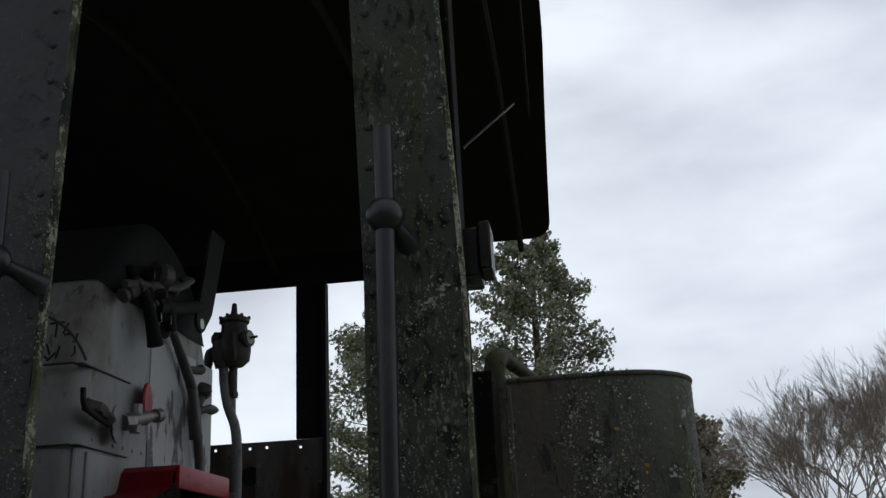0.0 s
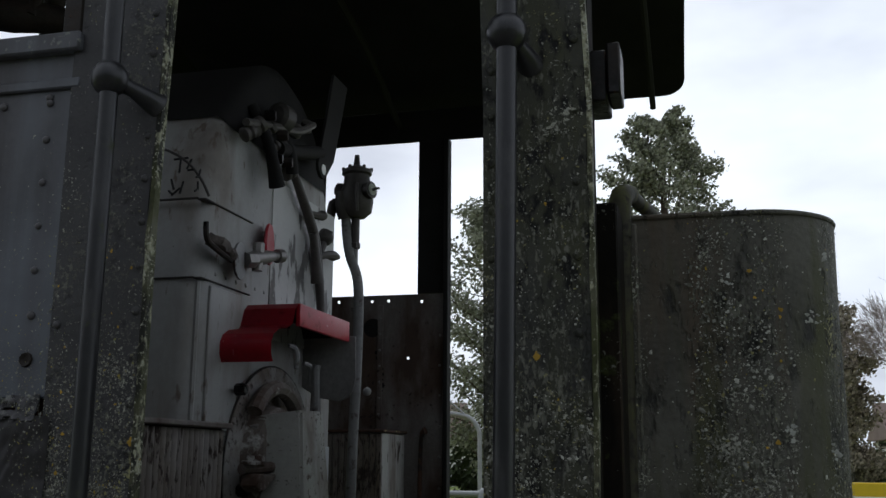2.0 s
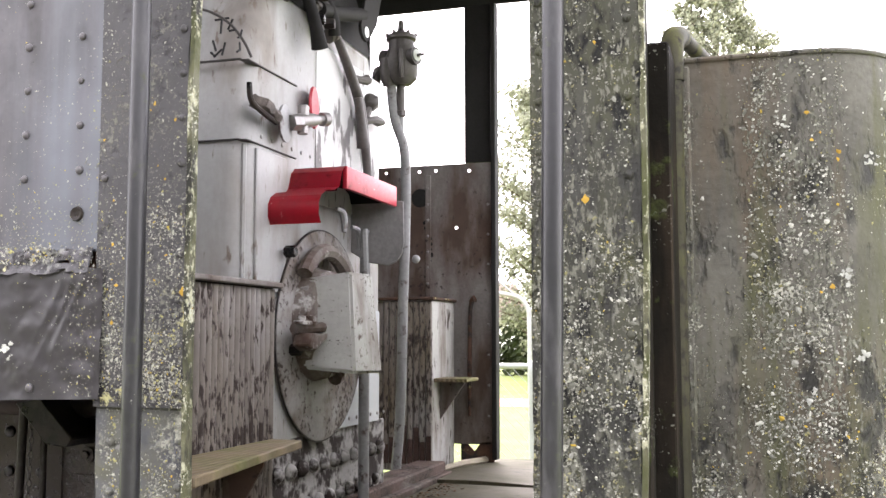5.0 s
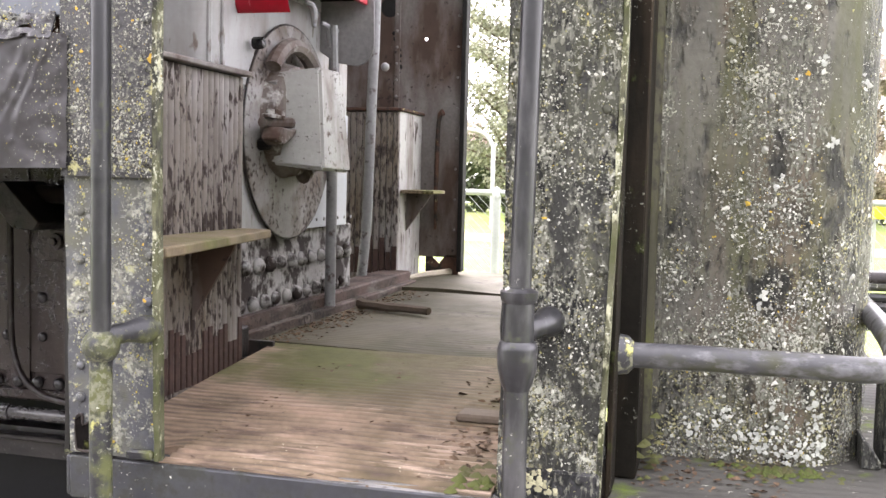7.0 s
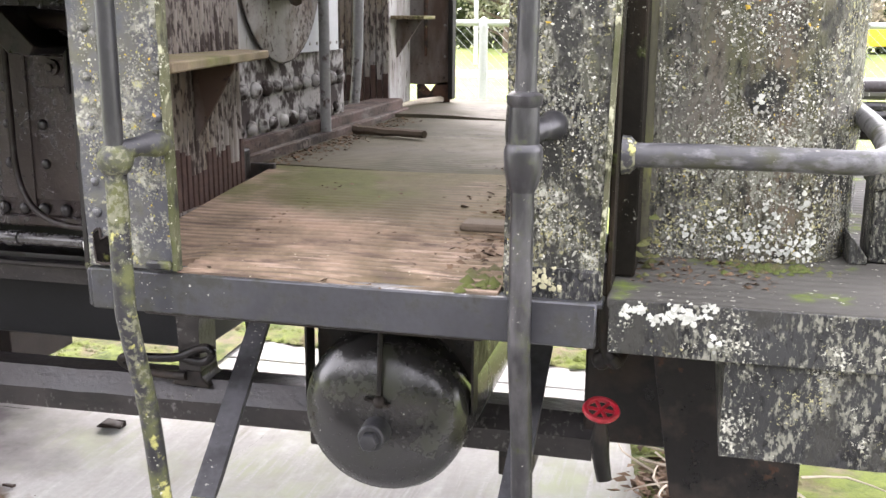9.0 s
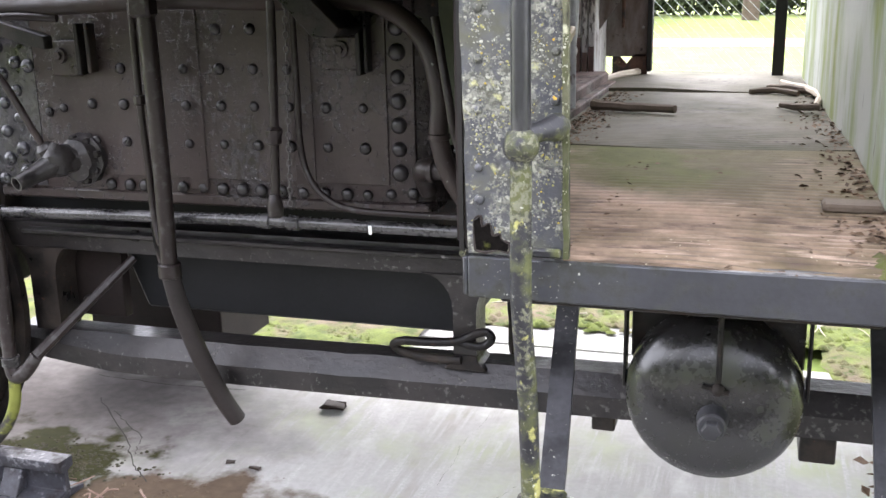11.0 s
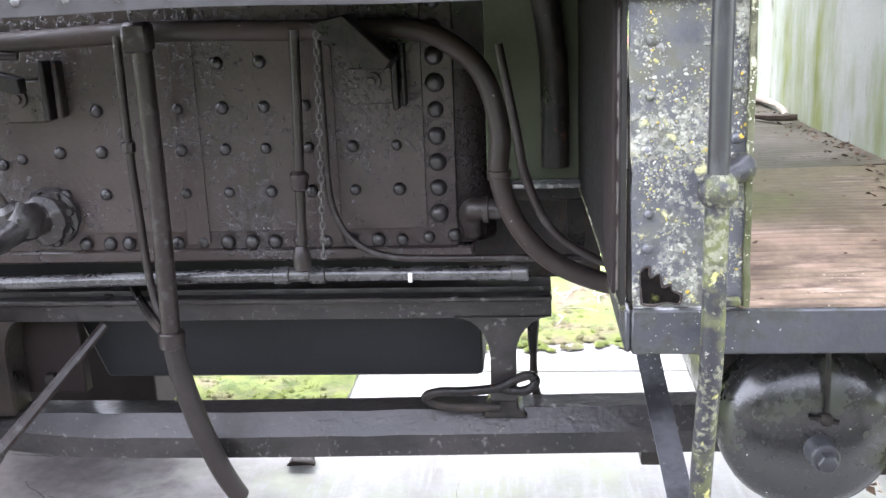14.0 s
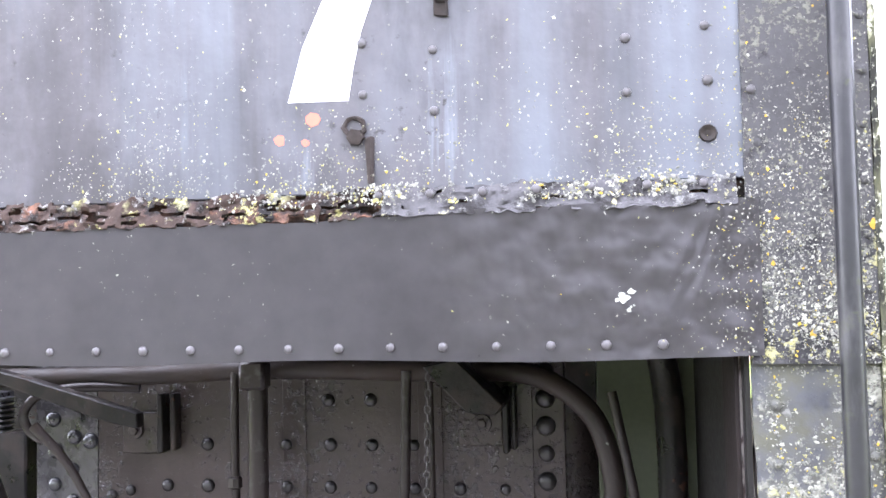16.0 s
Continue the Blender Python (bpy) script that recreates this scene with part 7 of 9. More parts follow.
def water_gauge():
    t = thing("water_gauge", (-1.0, 3.05, 2.1), "dark water gauge column with small cocks at the backhead edge", "gauge")
    x = BH + 0.03
    part("column", tube([(x, 2.80, 2.56), (x, 2.886, 2.495), (x, 2.953, 2.44), (x, 3.021, 2.372), (x, 3.061, 2.277), (x, 3.09, 2.168), (x, 3.10, 2.09)], [0.012, 0.014, 0.016, 0.017, 0.016, 0.014, 0.014], 12, 4), M_VALVE, t)
    part("column", tube([(x + 0.02, 2.960, 2.375), (x + 0.02, 2.985, 2.30), (x + 0.02, 3.008, 2.225)], [0.013, 0.016, 0.022], 10, 3), M_VALVE, t)
    part("cock", tube([(x, 2.965, 2.44), (x + 0.01, 3.03, 2.447), (x + 0.01, 3.055, 2.455), (x + 0.01, 3.085, 2.461)], [0.012, 0.013, 0.018, 0.008], 8, 3), M_VALVE, t)
    part("cock", tube([(x, 3.06, 2.32), (x + 0.01, 3.11, 2.335), (x + 0.01, 3.16, 2.342), (x + 0.01, 3.21, 2.348)], [0.012, 0.012, 0.018, 0.009], 8, 3), M_VALVE, t)
    b = ball((x, 3.12, 2.396), 0.027)
    for v in b.verts:
        v.co += Vector(noise.noise_vector(v.co * 60)) * 0.010
    part("cock_body", b, M_VALVE, t)
    part("branch", tube([(x, 3.12, 2.396), (x - 0.01, 3.10, 2.35), (x - 0.01, 3.07, 2.30)], 0.014, 8, 3), M_VALVE, t)
    return t


water_gauge()


def lubricator():
    t = thing("brake_valve_stand", (-1.08, 3.7, 1.13), "dark brass brake valve on a tall bent grey pipe", "valve")
    c = Vector((-1.092, 3.70, 0))
    part("stand_pipe", tube([(-1.115, 3.70, 1.09), (-1.093, 3.70, 1.356), (-1.082, 3.70, 1.80), (-1.075, 3.70, 2.0), (-1.073, 3.70, 2.23), (-1.081, 3.70, 2.36), (-1.112, 3.70, 2.45), (-1.128, 3.70, 2.53), (-1.135, 3.70, 2.62)], 0.0195, 12, 5), M_GREYPIPE, t, "tall grey pipe bent near the top")
    part("side_pipe", tube([(-1.098, 3.71, 2.49), (-1.098, 3.71, 2.56), (-1.098, 3.71, 2.62)], 0.017, 10, 2), M_VALVE, t)
    part("union", nut((-1.098, 3.71, 2.485), (0, 0, 1), 0.022, 0.022), M_VALVE, t)
    b = lathe([(0.035, 2.605), (0.056, 2.625), (0.066, 2.67), (0.063, 2.715), (0.054, 2.735), (0.050, 2.775), (0.060, 2.782), (0.060, 2.797), (0.040, 2.806), (0.022, 2.815), (0.013, 2.82), (0.010, 2.86), (0, 2.862)], (c.x, c.y, 0), (0, 0, 1), 20)
    for v in b.verts:
        v.co.x += 0.006 * noise.noise(v.co * 22)
    part("valve_body", b, M_VALVE, t)
    part("side_cap", lathe([(0.030, 0), (0.034, 0.02), (0.034, 0.034), (0.010, 0.036), (0.006, 0.038), (0.005, 0.07)], (c.x + 0.040, c.y - 0.02, 2.705), (1, -0.35, 0.05), 14), M_VALVE, t)
    part("dial", lathe([(0.024, 0), (0.024, 0.002), (0, 0.002)], (c.x + 0.075, c.y - 0.034, 2.707), (1, -0.35, 0.05), 14), M_PALEG, t, "small pale dial face")
    part("side_cap", lathe([(0.024, 0), (0.030, 0.02), (0.030, 0.045), (0.016, 0.055)], (c.x - 0.035, c.y, 2.715), (-1, -0.1, 0.1), 12), M_VALVE, t)
    part("lug", tube([(c.x - 0.05, c.y - 0.03, 2.70), (c.x - 0.048, c.y - 0.035, 2.65), (c.x - 0.043, c.y - 0.02, 2.60)], [0.026, 0.028, 0.024], 10, 3), M_VALVE, t)
    part("branch", tube([(c.x - 0.06, c.y, 2.67), (c.x - 0.095, c.y, 2.665), (c.x - 0.11, c.y, 2.60), (c.x - 0.125, c.y, 2.545), (c.x - 0.14, c.y, 2.48)], [0.016, 0.022, 0.017, 0.024, 0.016], 10, 4), M_VALVE, t)
    part("pipe_clip", ball((-1.035, 3.71, 1.93), 0.016), M_GREYPIPE, t)
    for k in range(6):
        a = k * math.tau / 6 + 0.3
        part("cover_bolt", nut((c.x + 0.055 * math.cos(a), c.y + 0.055 * math.sin(a), 2.796), (0, 0, 1), 0.007, 0.012), M_VALVE, t)
    part("rib", tube([(c.x + 0.02, c.y - 0.055, 2.62), (c.x + 0.022, c.y - 0.064, 2.67), (c.x + 0.018, c.y - 0.056, 2.73)], 0.009, 6, 3), M_VALVE, t)
    part("second_pipe", tube([(-1.098, 3.71, 2.48), (-1.096, 3.71, 2.40), (-1.076, 3.715, 2.33)], 0.013, 10, 3), M_GREYPIPE, t)
    return t


lubricator()
pipe_thing("floor_pipe", (-0.93, 3.0, 1.12), "upright grey pipe rising behind the shield box", [(-0.985, 3.06, 1.10), (-0.985, 3.06, 1.5), (-0.98, 3.05, 1.85), (-0.97, 3.04, 1.97)], 0.017, M_GREYPIPE, 3)


def seat_box(near=True):
    if near:
        t = thing("seat_box", (-0.96, 2.0, 1.06), "peeling white matchboard partition with a mossy plank shelf", "cabinet", "cab boxes")
        x1, y0, y1, z0, z1 = -0.922, 1.665, 2.325, 1.04, 1.752
        n = 27
        w = (y1 - y0) / n
        for k in range(n):
            y = y0 + k * w
            sect = [(x1 - 0.010, y + 0.0015)] + [(x1 - 0.009 + 0.009 * math.sin(math.pi * j / 6), y + w / 2 - (w / 2 - 0.0015) * math.cos(math.pi * j / 6)) for j in range(1, 6)] + [(x1 - 0.010, y + w - 0.0015)]
            part("board", prism(sect, "z", z0 + random.uniform(0, 0.012), z1 - 0.004, 0), M_PEEL, t, angle=60)
        part("carcass", box(x1 - 0.016, x1 - 0.0095, y0, y1, z0, z1, 0.001), M_RUSTB, t)
        part("lid", box(-1.16, x1 + 0.014, y0 - 0.01, y1 + 0.012, z1, z1 + 0.013, 0.003), M_GRIME, t, "thin grimy metal lid")
        b = prism([(x1, y0), (-0.742, y0), (-0.755, 1.75), (-0.838, 2.30), (x1, 2.305)], "z", 1.372, 1.392, 0.003)
        part("shelf", b, M_SEATWOOD, t, "ribbed plank shelf green with algae")
        part("shelf_bracket", prism([(x1, 1.371), (x1 + 0.10, 1.371), (x1 + 0.095, 1.355), (x1, 1.20)], "y", 2.08, 2.088, 0), M_GRIME, t)
        for k in range(n):
            y = y0 + k * w
            part("bare_foot", box(x1 - 0.006, x1 + 0.0010, y + 0.0040, y + w - 0.0040, z0 + 0.013, z0 + 0.085 + 0.07 * random.random() ** 2, 0.0008), M_FOOTRUST, t, "paint gone to rust-brown timber at the foot")
        return t
    t = thing("seat_box", (-1.15, 4.1, 1.1), "peeling white matchboard box with a small step on its side", "cabinet", "cab boxes")
    x1, x0, y0, y1, z0, z1 = -1.055, -1.42, 3.965, 4.285, 1.10, 1.785
    part("carcass", box(x0, x1, y0 + 0.012, y1, z0, z1, 0.004), M_PEELC, t)
    n = 14
    w = (x1 - x0) / n
    for k in range(n):
        part("board", box(x0 + k * w + 0.0015, x0 + (k + 1) * w - 0.0015, y0, y0 + 0.012, z0 + random.uniform(0, 0.03), z1 - 0.004, 0.003), M_PEEL, t)
    for k in range(n):
        part("bare_foot", box(x0 + k * w + 0.002, x0 + (k + 1) * w - 0.002, y0 - 0.0012, y0 + 0.002, z0 + 0.03, z0 + 0.10 + 0.12 * random.random() ** 2, 0.0004), M_FOOTRUST, t, "paint gone to dark timber at the foot")
    part("lid", box(x0, x1 + 0.012, y0 - 0.012, y1, z1, z1 + 0.012, 0.003), M_RUSTY, t, "rusty rim of the box")
    part("step_shelf", box(x1, x1 + 0.14, 3.99, 4.17, 1.455, 1.470, 0.003), M_SEATWOOD, t, "small plank step")
    part("shelf_bracket", prism([(x1, 1.455), (x1 + 0.11, 1.455), (x1, 1.30)], "y", 4.08, 4.088, 0), M_GRIME, t)
    return t


M_FOOTRUST = material("bare_rotten_timber", (0.060, 0.036, 0.030), 0.8, vary=0.4, low=20, bump=0.5)
M_PEELC = material("stained_white_box", (0.40, 0.39, 0.38), 0.6, vary=0.25, low=4, bump=0.3, layers=[
    ((0.15, 0.12, 0.10), 7, 0.55, 0.12, 2, 0.4, 0.8, (1, 1, 0.3), 0.0), ((0.05, 0.035, 0.03), 34, 0.64, 0.04, 4, 0.5, 0.8, (1, 1, 0.3), -0.5)])
seat_box(True)
seat_box(False)
pipe_thing("corner_pipe", (-1.0, 4.24, 1.1), "rusty pipe in the far cab corner", [(-0.985, 4.28, 1.30), (-0.985, 4.28, 1.5), (-0.98, 4.28, 1.76), (-0.96, 4.275, 1.80)], [0.006, 0.010, 0.009, 0.016], M_RUSTY, 3)


def turret():
    t = thing("turret_valve", (-1.5, 2.3, 2.75), "dark steam turret with a spoked handwheel and red pipes", "valve")
    part("body", tube([(-1.65, 2.10, 2.82), (-1.55, 2.22, 2.84), (-1.42, 2.32, 2.85)], [0.045, 0.05, 0.03], 10, 3), M_BLACK, t)
    part("bonnet", lathe([(0.032, -0.06), (0.036, 0.0), (0.026, 0.03), (0.034, 0.05), (0.02, 0.07), (0.012, 0.14)], (-1.5, 2.315, 2.87), (0, 0, 1), 12), M_BLACK, t)
    w = part("handwheel", ring_bm((-1.5, 2.315, 2.985), (0.05, -0.1, 1), 0.055, 0.006, 20, 6), M_BLACK, t)
    for k in range(3):
        a = k * math.pi / 3
        d = Vector((math.cos(a), math.sin(a), 0)) * 0.055
        part("spoke", tube([Vector((-1.5, 2.315, 2.985)) - d, Vector((-1.5, 2.315, 2.985)) + d], 0.005, 6, 1), M_BLACK, w)
    part("pipe_run", tube([(-1.5, 2.22, 2.83), (-1.5, 2.25, 2.95), (-1.5, 2.20, 3.03), (-1.5, 2.14, 3.12), (-1.5, 2.12, 3.3)], 0.018, 10, 4), M_BLACK, t)
    part("red_pipe", tube([(-1.55, 2.06, 2.8), (-1.55, 2.06, 3.3)], 0.03, 10, 1), M_RED, t, "red painted pipe")
    return t


turret()

# ---------------- litter, moss and ground details ----------------
def stick(name, pts, r, mat, label, group=""):
    b = tube(pts, r, 7, 4)
    for v in b.verts:
        v.co += Vector(noise.noise_vector(v.co * 40)) * 0.003
    return solo(name, b, mat, label, "stick", group)


def fz(x, y, up=0.0):
    return (x, y, floor_z(y) + up)


stick("stick", [fz(-0.935, 3.20, 0.018), fz(-0.865, 3.15, 0.02), fz(-0.77, 3.13, 0.018), fz(-0.67, 3.09, 0.02)], [0.017, 0.015, 0.014, 0.013], M_TWIG, "short dark rotten stick lying on the cab floor")
stick("stick", [fz(-1.02, 4.02, 0.02), fz(-0.98, 4.15, 0.026), fz(-0.93, 4.28, 0.024), fz(-0.90, 4.36, 0.03)], [0.009, 0.014, 0.016, 0.013], M_PALETWIG, "pale flaking stick on the cab floor by the far doorway")
for pts in ([fz(-0.36, 3.3, 0.012), fz(-0.31, 3.22, 0.016), fz(-0.25, 3.2, 0.02)], [fz(-0.35, 4.0, 0.015), fz(-0.27, 3.7, 0.022), fz(-0.24, 3.5, 0.02), fz(-0.26, 3.3, 0.012)],
            [fz(-0.40, 3.85, 0.012), fz(-0.31, 3.75, 0.018), fz(-0.22, 3.62, 0.012)], [fz(-0.46, 3.7, 0.010), fz(-0.38, 3.72, 0.014), fz(-0.30, 3.66, 0.010)]):
    stick("stick", pts, [0.010, 0.012, 0.009], M_PALETWIG if len(pts) > 3 else M_TWIG, "bleached twig on the cab floor against the bunker", "floor twigs")


def flakes(name, places, size, mat, label, seed):
    """A scatter of curled leaves and crumbs, too many to count."""
    rnd = random.Random(seed)
    b = bmesh.new()
    for x, y, z in places:
        s = size * rnd.uniform(0.5, 1.4)
        a = rnd.uniform(0, 6.28)
        u, w = Vector((math.cos(a), math.sin(a), rnd.uniform(-0.35, 0.35))) * s, Vector((-math.sin(a), math.cos(a), rnd.uniform(-0.35, 0.35))) * s * rnd.uniform(0.35, 0.8)
        c = Vector((x, y, z + s * 0.25))
        pts = [c - u, c - u * 0.2 - w, c + u, c + u * 0.1 + w]
        pts[1].z += s * 0.3
        vs = [b.verts.new(p) for p in pts]
        mid = b.verts.new(c + Vector((0, 0, s * rnd.uniform(-0.2, 0.25))))
        for k in range(4):
            b.faces.new((vs[k], vs[(k + 1) % 4], mid))
    return solo(name, b, mat, label, "litter", kind="stuff", smooth=False)


rnd = random.Random(3)
flakes("leaf_litter", [fz(-0.185 - abs(rnd.gauss(0, 0.06)), rnd.uniform(1.75, 4.3), 0.0) for _ in range(760)], 0.0085, M_LEAFS, "dark leaf crumbs along the foot of the bunker", 4)
flakes("leaf_litter", [fz(-0.95 + abs(rnd.gauss(0, 0.05)), rnd.uniform(2.5, 4.1), 0.0) for _ in range(900)], 0.0065, M_LEAFS, "dirt and leaf crumbs along the timber sill", 5)
flakes("leaf_litter", [fz(rnd.uniform(-0.72, -0.66), rnd.uniform(1.76, 2.4), 0.0) for _ in range(24)], 0.006, M_LEAFS, "crumbs at the foot of the box", 6)
aft(flakes("leaf_litter", [(rnd.uniform(0.05, 0.30), rnd.uniform(1.70, 1.89), 1.048) for _ in range(170)], 0.006, M_LEAFS, "leaf crumbs on the deck at the bunker foot", 7))
flakes("leaf_litter", [fz(rnd.uniform(-0.70, -0.18), rnd.uniform(1.62, 2.4), -0.001) for _ in range(90)], 0.006, M_LEAFS, "small crumbs scattered on the ribbed floor", 8)


def clumps(name, places, size, mat, label, seed, category="moss"):
    rnd_ = random.Random(seed)
    b = bmesh.new()
    for x, y, z in places:
        s = size * rnd_.uniform(0.5, 1.5)
        c = Vector((x, y, z))
        top = b.verts.new(c + Vector((rnd_.uniform(-0.3, 0.3) * s, rnd_.uniform(-0.3, 0.3) * s, s * rnd_.uniform(0.4, 0.8))))
        ring = [b.verts.new(c + Vector((math.cos(a + rnd_.uniform(-0.3, 0.3)) * s, math.sin(a) * s, -0.1 * s))) for a in np.linspace(0, 5.24, 6)]
        for k in range(6):
            b.faces.new((ring[k], ring[(k + 1) % 6], top))
    return solo(name, b, mat, label, category, kind="stuff", angle=80)


clumps("moss_tuft", [fz(rnd.uniform(-0.22, -0.165), rnd.uniform(1.64, 1.78), 0.0) for _ in range(34)], 0.010, M_MUD, "moss tuft at the foot of the right post", 11)
aft(clumps("moss_tuft", [(rnd.gauss(0.29, 0.05), rnd.gauss(1.85, 0.025), 1.046) for _ in range(110)], 0.009, M_MUD, "moss cushion on the deck under the bunker", 12))
aft(clumps("moss_tuft", [(rnd.gauss(0.075, 0.02), rnd.uniform(1.72, 1.86), 1.047 + abs(rnd.gauss(0, 0.03))) for _ in range(26)], 0.008, M_MUD, "moss in the gap beside the bunker", 13))
M_DECKMOSS = material("dark_green_deck_moss", (0.06, 0.075, 0.018), 0.95, vary=0.5, low=9, high=120, bump=1.0)
aft(clumps("moss_tuft", [(rnd.gauss(0.29, 0.045), rnd.gauss(1.845, 0.018), 1.050) for _ in range(60)], 0.007, M_DECKMOSS, "green moss on the deck under the bunker", 14))
chip = thing("timber_chip", fz(-0.235, 2.02), "grey splintered timber chip on the cab floor", "chip")
part("chip", box(-0.30, -0.19, 1.985, 2.05, floor_z(2.0) - 0.001, floor_z(2.0) + 0.016, 0.006), M_TWIG, chip)

# white lichen rosettes on the deck edge, bunker and step
def rosettes(name, places, size, mat, label, normal, seed):
    rnd_ = random.Random(seed)
    b = bmesh.new()
    q = Vector((0, 0, 1)).rotation_difference(Vector(normal))
    for p in places:
        s = size * rnd_.uniform(0.4, 1.5)
        n = 8
        mid = b.verts.new(Vector(p) + q @ Vector((0, 0, s * 0.25)))
        ring = []
        for k in range(n):
            a, rr = k * math.tau / n, s * rnd_.uniform(0.45, 1.15)
            ring.append(b.verts.new(Vector(p) + q @ Vector((math.cos(a) * rr, math.sin(a) * rr, s * rnd_.uniform(-0.05, 0.2)))))
        for k in range(n):
            b.faces.new((ring[k], ring[(k + 1) % n], mid))
    return solo(name, b, mat, label, "lichen", kind="stuff", angle=80)


def fleck_material(name, stops):
    """Growth whose colour differs from scale to scale: stops of (share, colour)."""
    m = bpy.data.materials.new(name)
    m.use_nodes = True
    n, l = m.node_tree.nodes, m.node_tree.links
    b = n["Principled BSDF"]
    b.inputs["Roughness"].default_value, b.inputs["Specular IOR Level"].default_value = 0.95, 0.1
    geo, ramp, tex = n.new("ShaderNodeNewGeometry"), n.new("ShaderNodeValToRGB"), n.new("ShaderNodeTexNoise")
    ramp.color_ramp.interpolation = "CONSTANT"
    at = 0.0
    for k, (share, col) in enumerate(stops):
        el = ramp.color_ramp.elements[k] if k < 2 else ramp.color_ramp.elements.new(at)
        el.position, el.color = at, (*col, 1)
        at += share
    tex.inputs["Scale"].default_value, tex.inputs["Detail"].default_value = 260, 3.0
    l.new(geo.outputs["Position"], tex.inputs["Vector"])
    l.new(geo.outputs["Random Per Island"], ramp.inputs["Fac"])
    tone = n.new("ShaderNodeMapRange")
    tone.inputs["To Min"].default_value, tone.inputs["To Max"].default_value = 0.55, 1.4
    l.new(tex.outputs["Fac"], tone.inputs["Value"])
    k = n.new("ShaderNodeVectorMath")
    k.operation = "SCALE"
    l.new(ramp.outputs["Color"], k.inputs[0])
    l.new(tone.outputs["Result"], k.inputs["Scale"])
    l.new(k.outputs["Vector"], b.inputs["Base Color"])
    return m


def flecks(name, count, place, dense, size, mat, label, seed):
    """Small ragged scales of growth, too many to count. place(u, v): a spot and its outward normal for two numbers
    between 0 and 1; dense(spot): how likely growth has taken hold there."""
    rnd_ = random.Random(seed)
    verts, faces = [], []
    made, tries = 0, 0
    while made < count and tries < count * 30:
        tries += 1
        p, nrm = place(rnd_.random(), rnd_.random())
        if rnd_.random() > dense(p):
            continue
        made += 1
        s = min(size * math.exp(rnd_.gauss(0, 0.42)), size * 2.6)
        q = Vector((0, 0, 1)).rotation_difference(Vector(nrm))
        spin, long_ = rnd_.uniform(0, 6.28), rnd_.uniform(1.0, 1.9)
        n, i = rnd_.choice((5, 6, 7)), len(verts)
        for k in range(n):
            a, rr = k * math.tau / n, s * rnd_.uniform(0.5, 1.2)
            x, y = math.cos(a) * rr * long_ ** 0.5, math.sin(a) * rr / long_ ** 0.5
            verts.append(tuple(p + q @ Vector((x * math.cos(spin) - y * math.sin(spin), x * math.sin(spin) + y * math.cos(spin), s * rnd_.uniform(0.0, 0.22)))))
        verts.append(tuple(p + q @ Vector((rnd_.uniform(-0.2, 0.2) * s, rnd_.uniform(-0.2, 0.2) * s, s * rnd_.uniform(0.25, 0.5)))))
        faces.extend([(i + k, i + (k + 1) % n, i + n) for k in range(n)])
    me = bpy.data.meshes.new(name)
    me.from_pydata(verts, [], faces)
    me.materials.append(mat)
    return tagged(new(name, me), label, "lichen", kind="stuff")


def patchy(p, scale, seed, low=0.0, gain=1.6):
    """Growth in drifts: 0 to 1."""
    return max(0.0, min(1.0, low + gain * (0.5 * noise.noise(Vector(p) * scale + Vector((seed, 0, 0))) + 0.35 * noise.noise(Vector(p) * scale * 3.1 + Vector((0, seed, 0))) + 0.28)))


M_FLECK = fleck_material("grey_and_white_scales", [(0.38, (0.16, 0.162, 0.135)), (0.36, (0.27, 0.272, 0.235)), (0.19, (0.49, 0.49, 0.43)), (0.055, (0.27, 0.255, 0.12)), (0.015, (0.40, 0.28, 0.05))])
M_FLECKL = fleck_material("white_and_yellow_scales", [(0.40, (0.16, 0.16, 0.145)), (0.32, (0.26, 0.258, 0.225)), (0.12, (0.38, 0.38, 0.32)), (0.13, (0.31, 0.295, 0.13)), (0.03, (0.42, 0.31, 0.06))])
M_LICH = material("white_lichen", (0.42, 0.43, 0.385), 0.95, vary=0.25, island=0.25, bump=0.5, high=200)
M_LICHP = material("pale_yellow_lichen", (0.40, 0.38, 0.25), 0.95, vary=0.3, island=0.3, bump=0.5, high=200)
M_LICHY = material("orange_lichen", (0.46, 0.29, 0.05), 0.95, vary=0.25, island=0.25, bump=0.5, high=200)
rnd = random.Random(21)
aft(rosettes("lichen_patch", [(cx_ + rnd.gauss(0, 0.007), 1.5848, cz_ + rnd.gauss(0, 0.006)) for cx_, cz_ in ((0.08, 1.036), (0.104, 1.018), (0.118, 1.024), (0.137, 1.035), (0.150, 1.024), (0.155, 1.038), (0.172, 1.03), (0.188, 1.04), (0.20, 0.99), (0.062, 1.03)) for _ in range(11)], 0.0042, M_LICH, "white lichen on the deck edge", (0, -1, 0), 1))
aft(rosettes("lichen_patch", [(cx_ + rnd.gauss(0, 0.010), 1.889, cz_ + rnd.gauss(0, 0.013)) for cx_, cz_ in ((0.236, 1.091), (0.262, 1.085), (0.274, 1.079), (0.346, 1.136), (0.350, 1.165), (0.352, 1.10), (0.336, 1.09), (0.354, 1.066), (0.31, 1.07), (0.20, 1.12), (0.29, 1.13), (0.15, 1.10)) for _ in range(16)], 0.0040, M_LICH, "white lichen on the foot of the bunker", (0, -1, 0), 2))


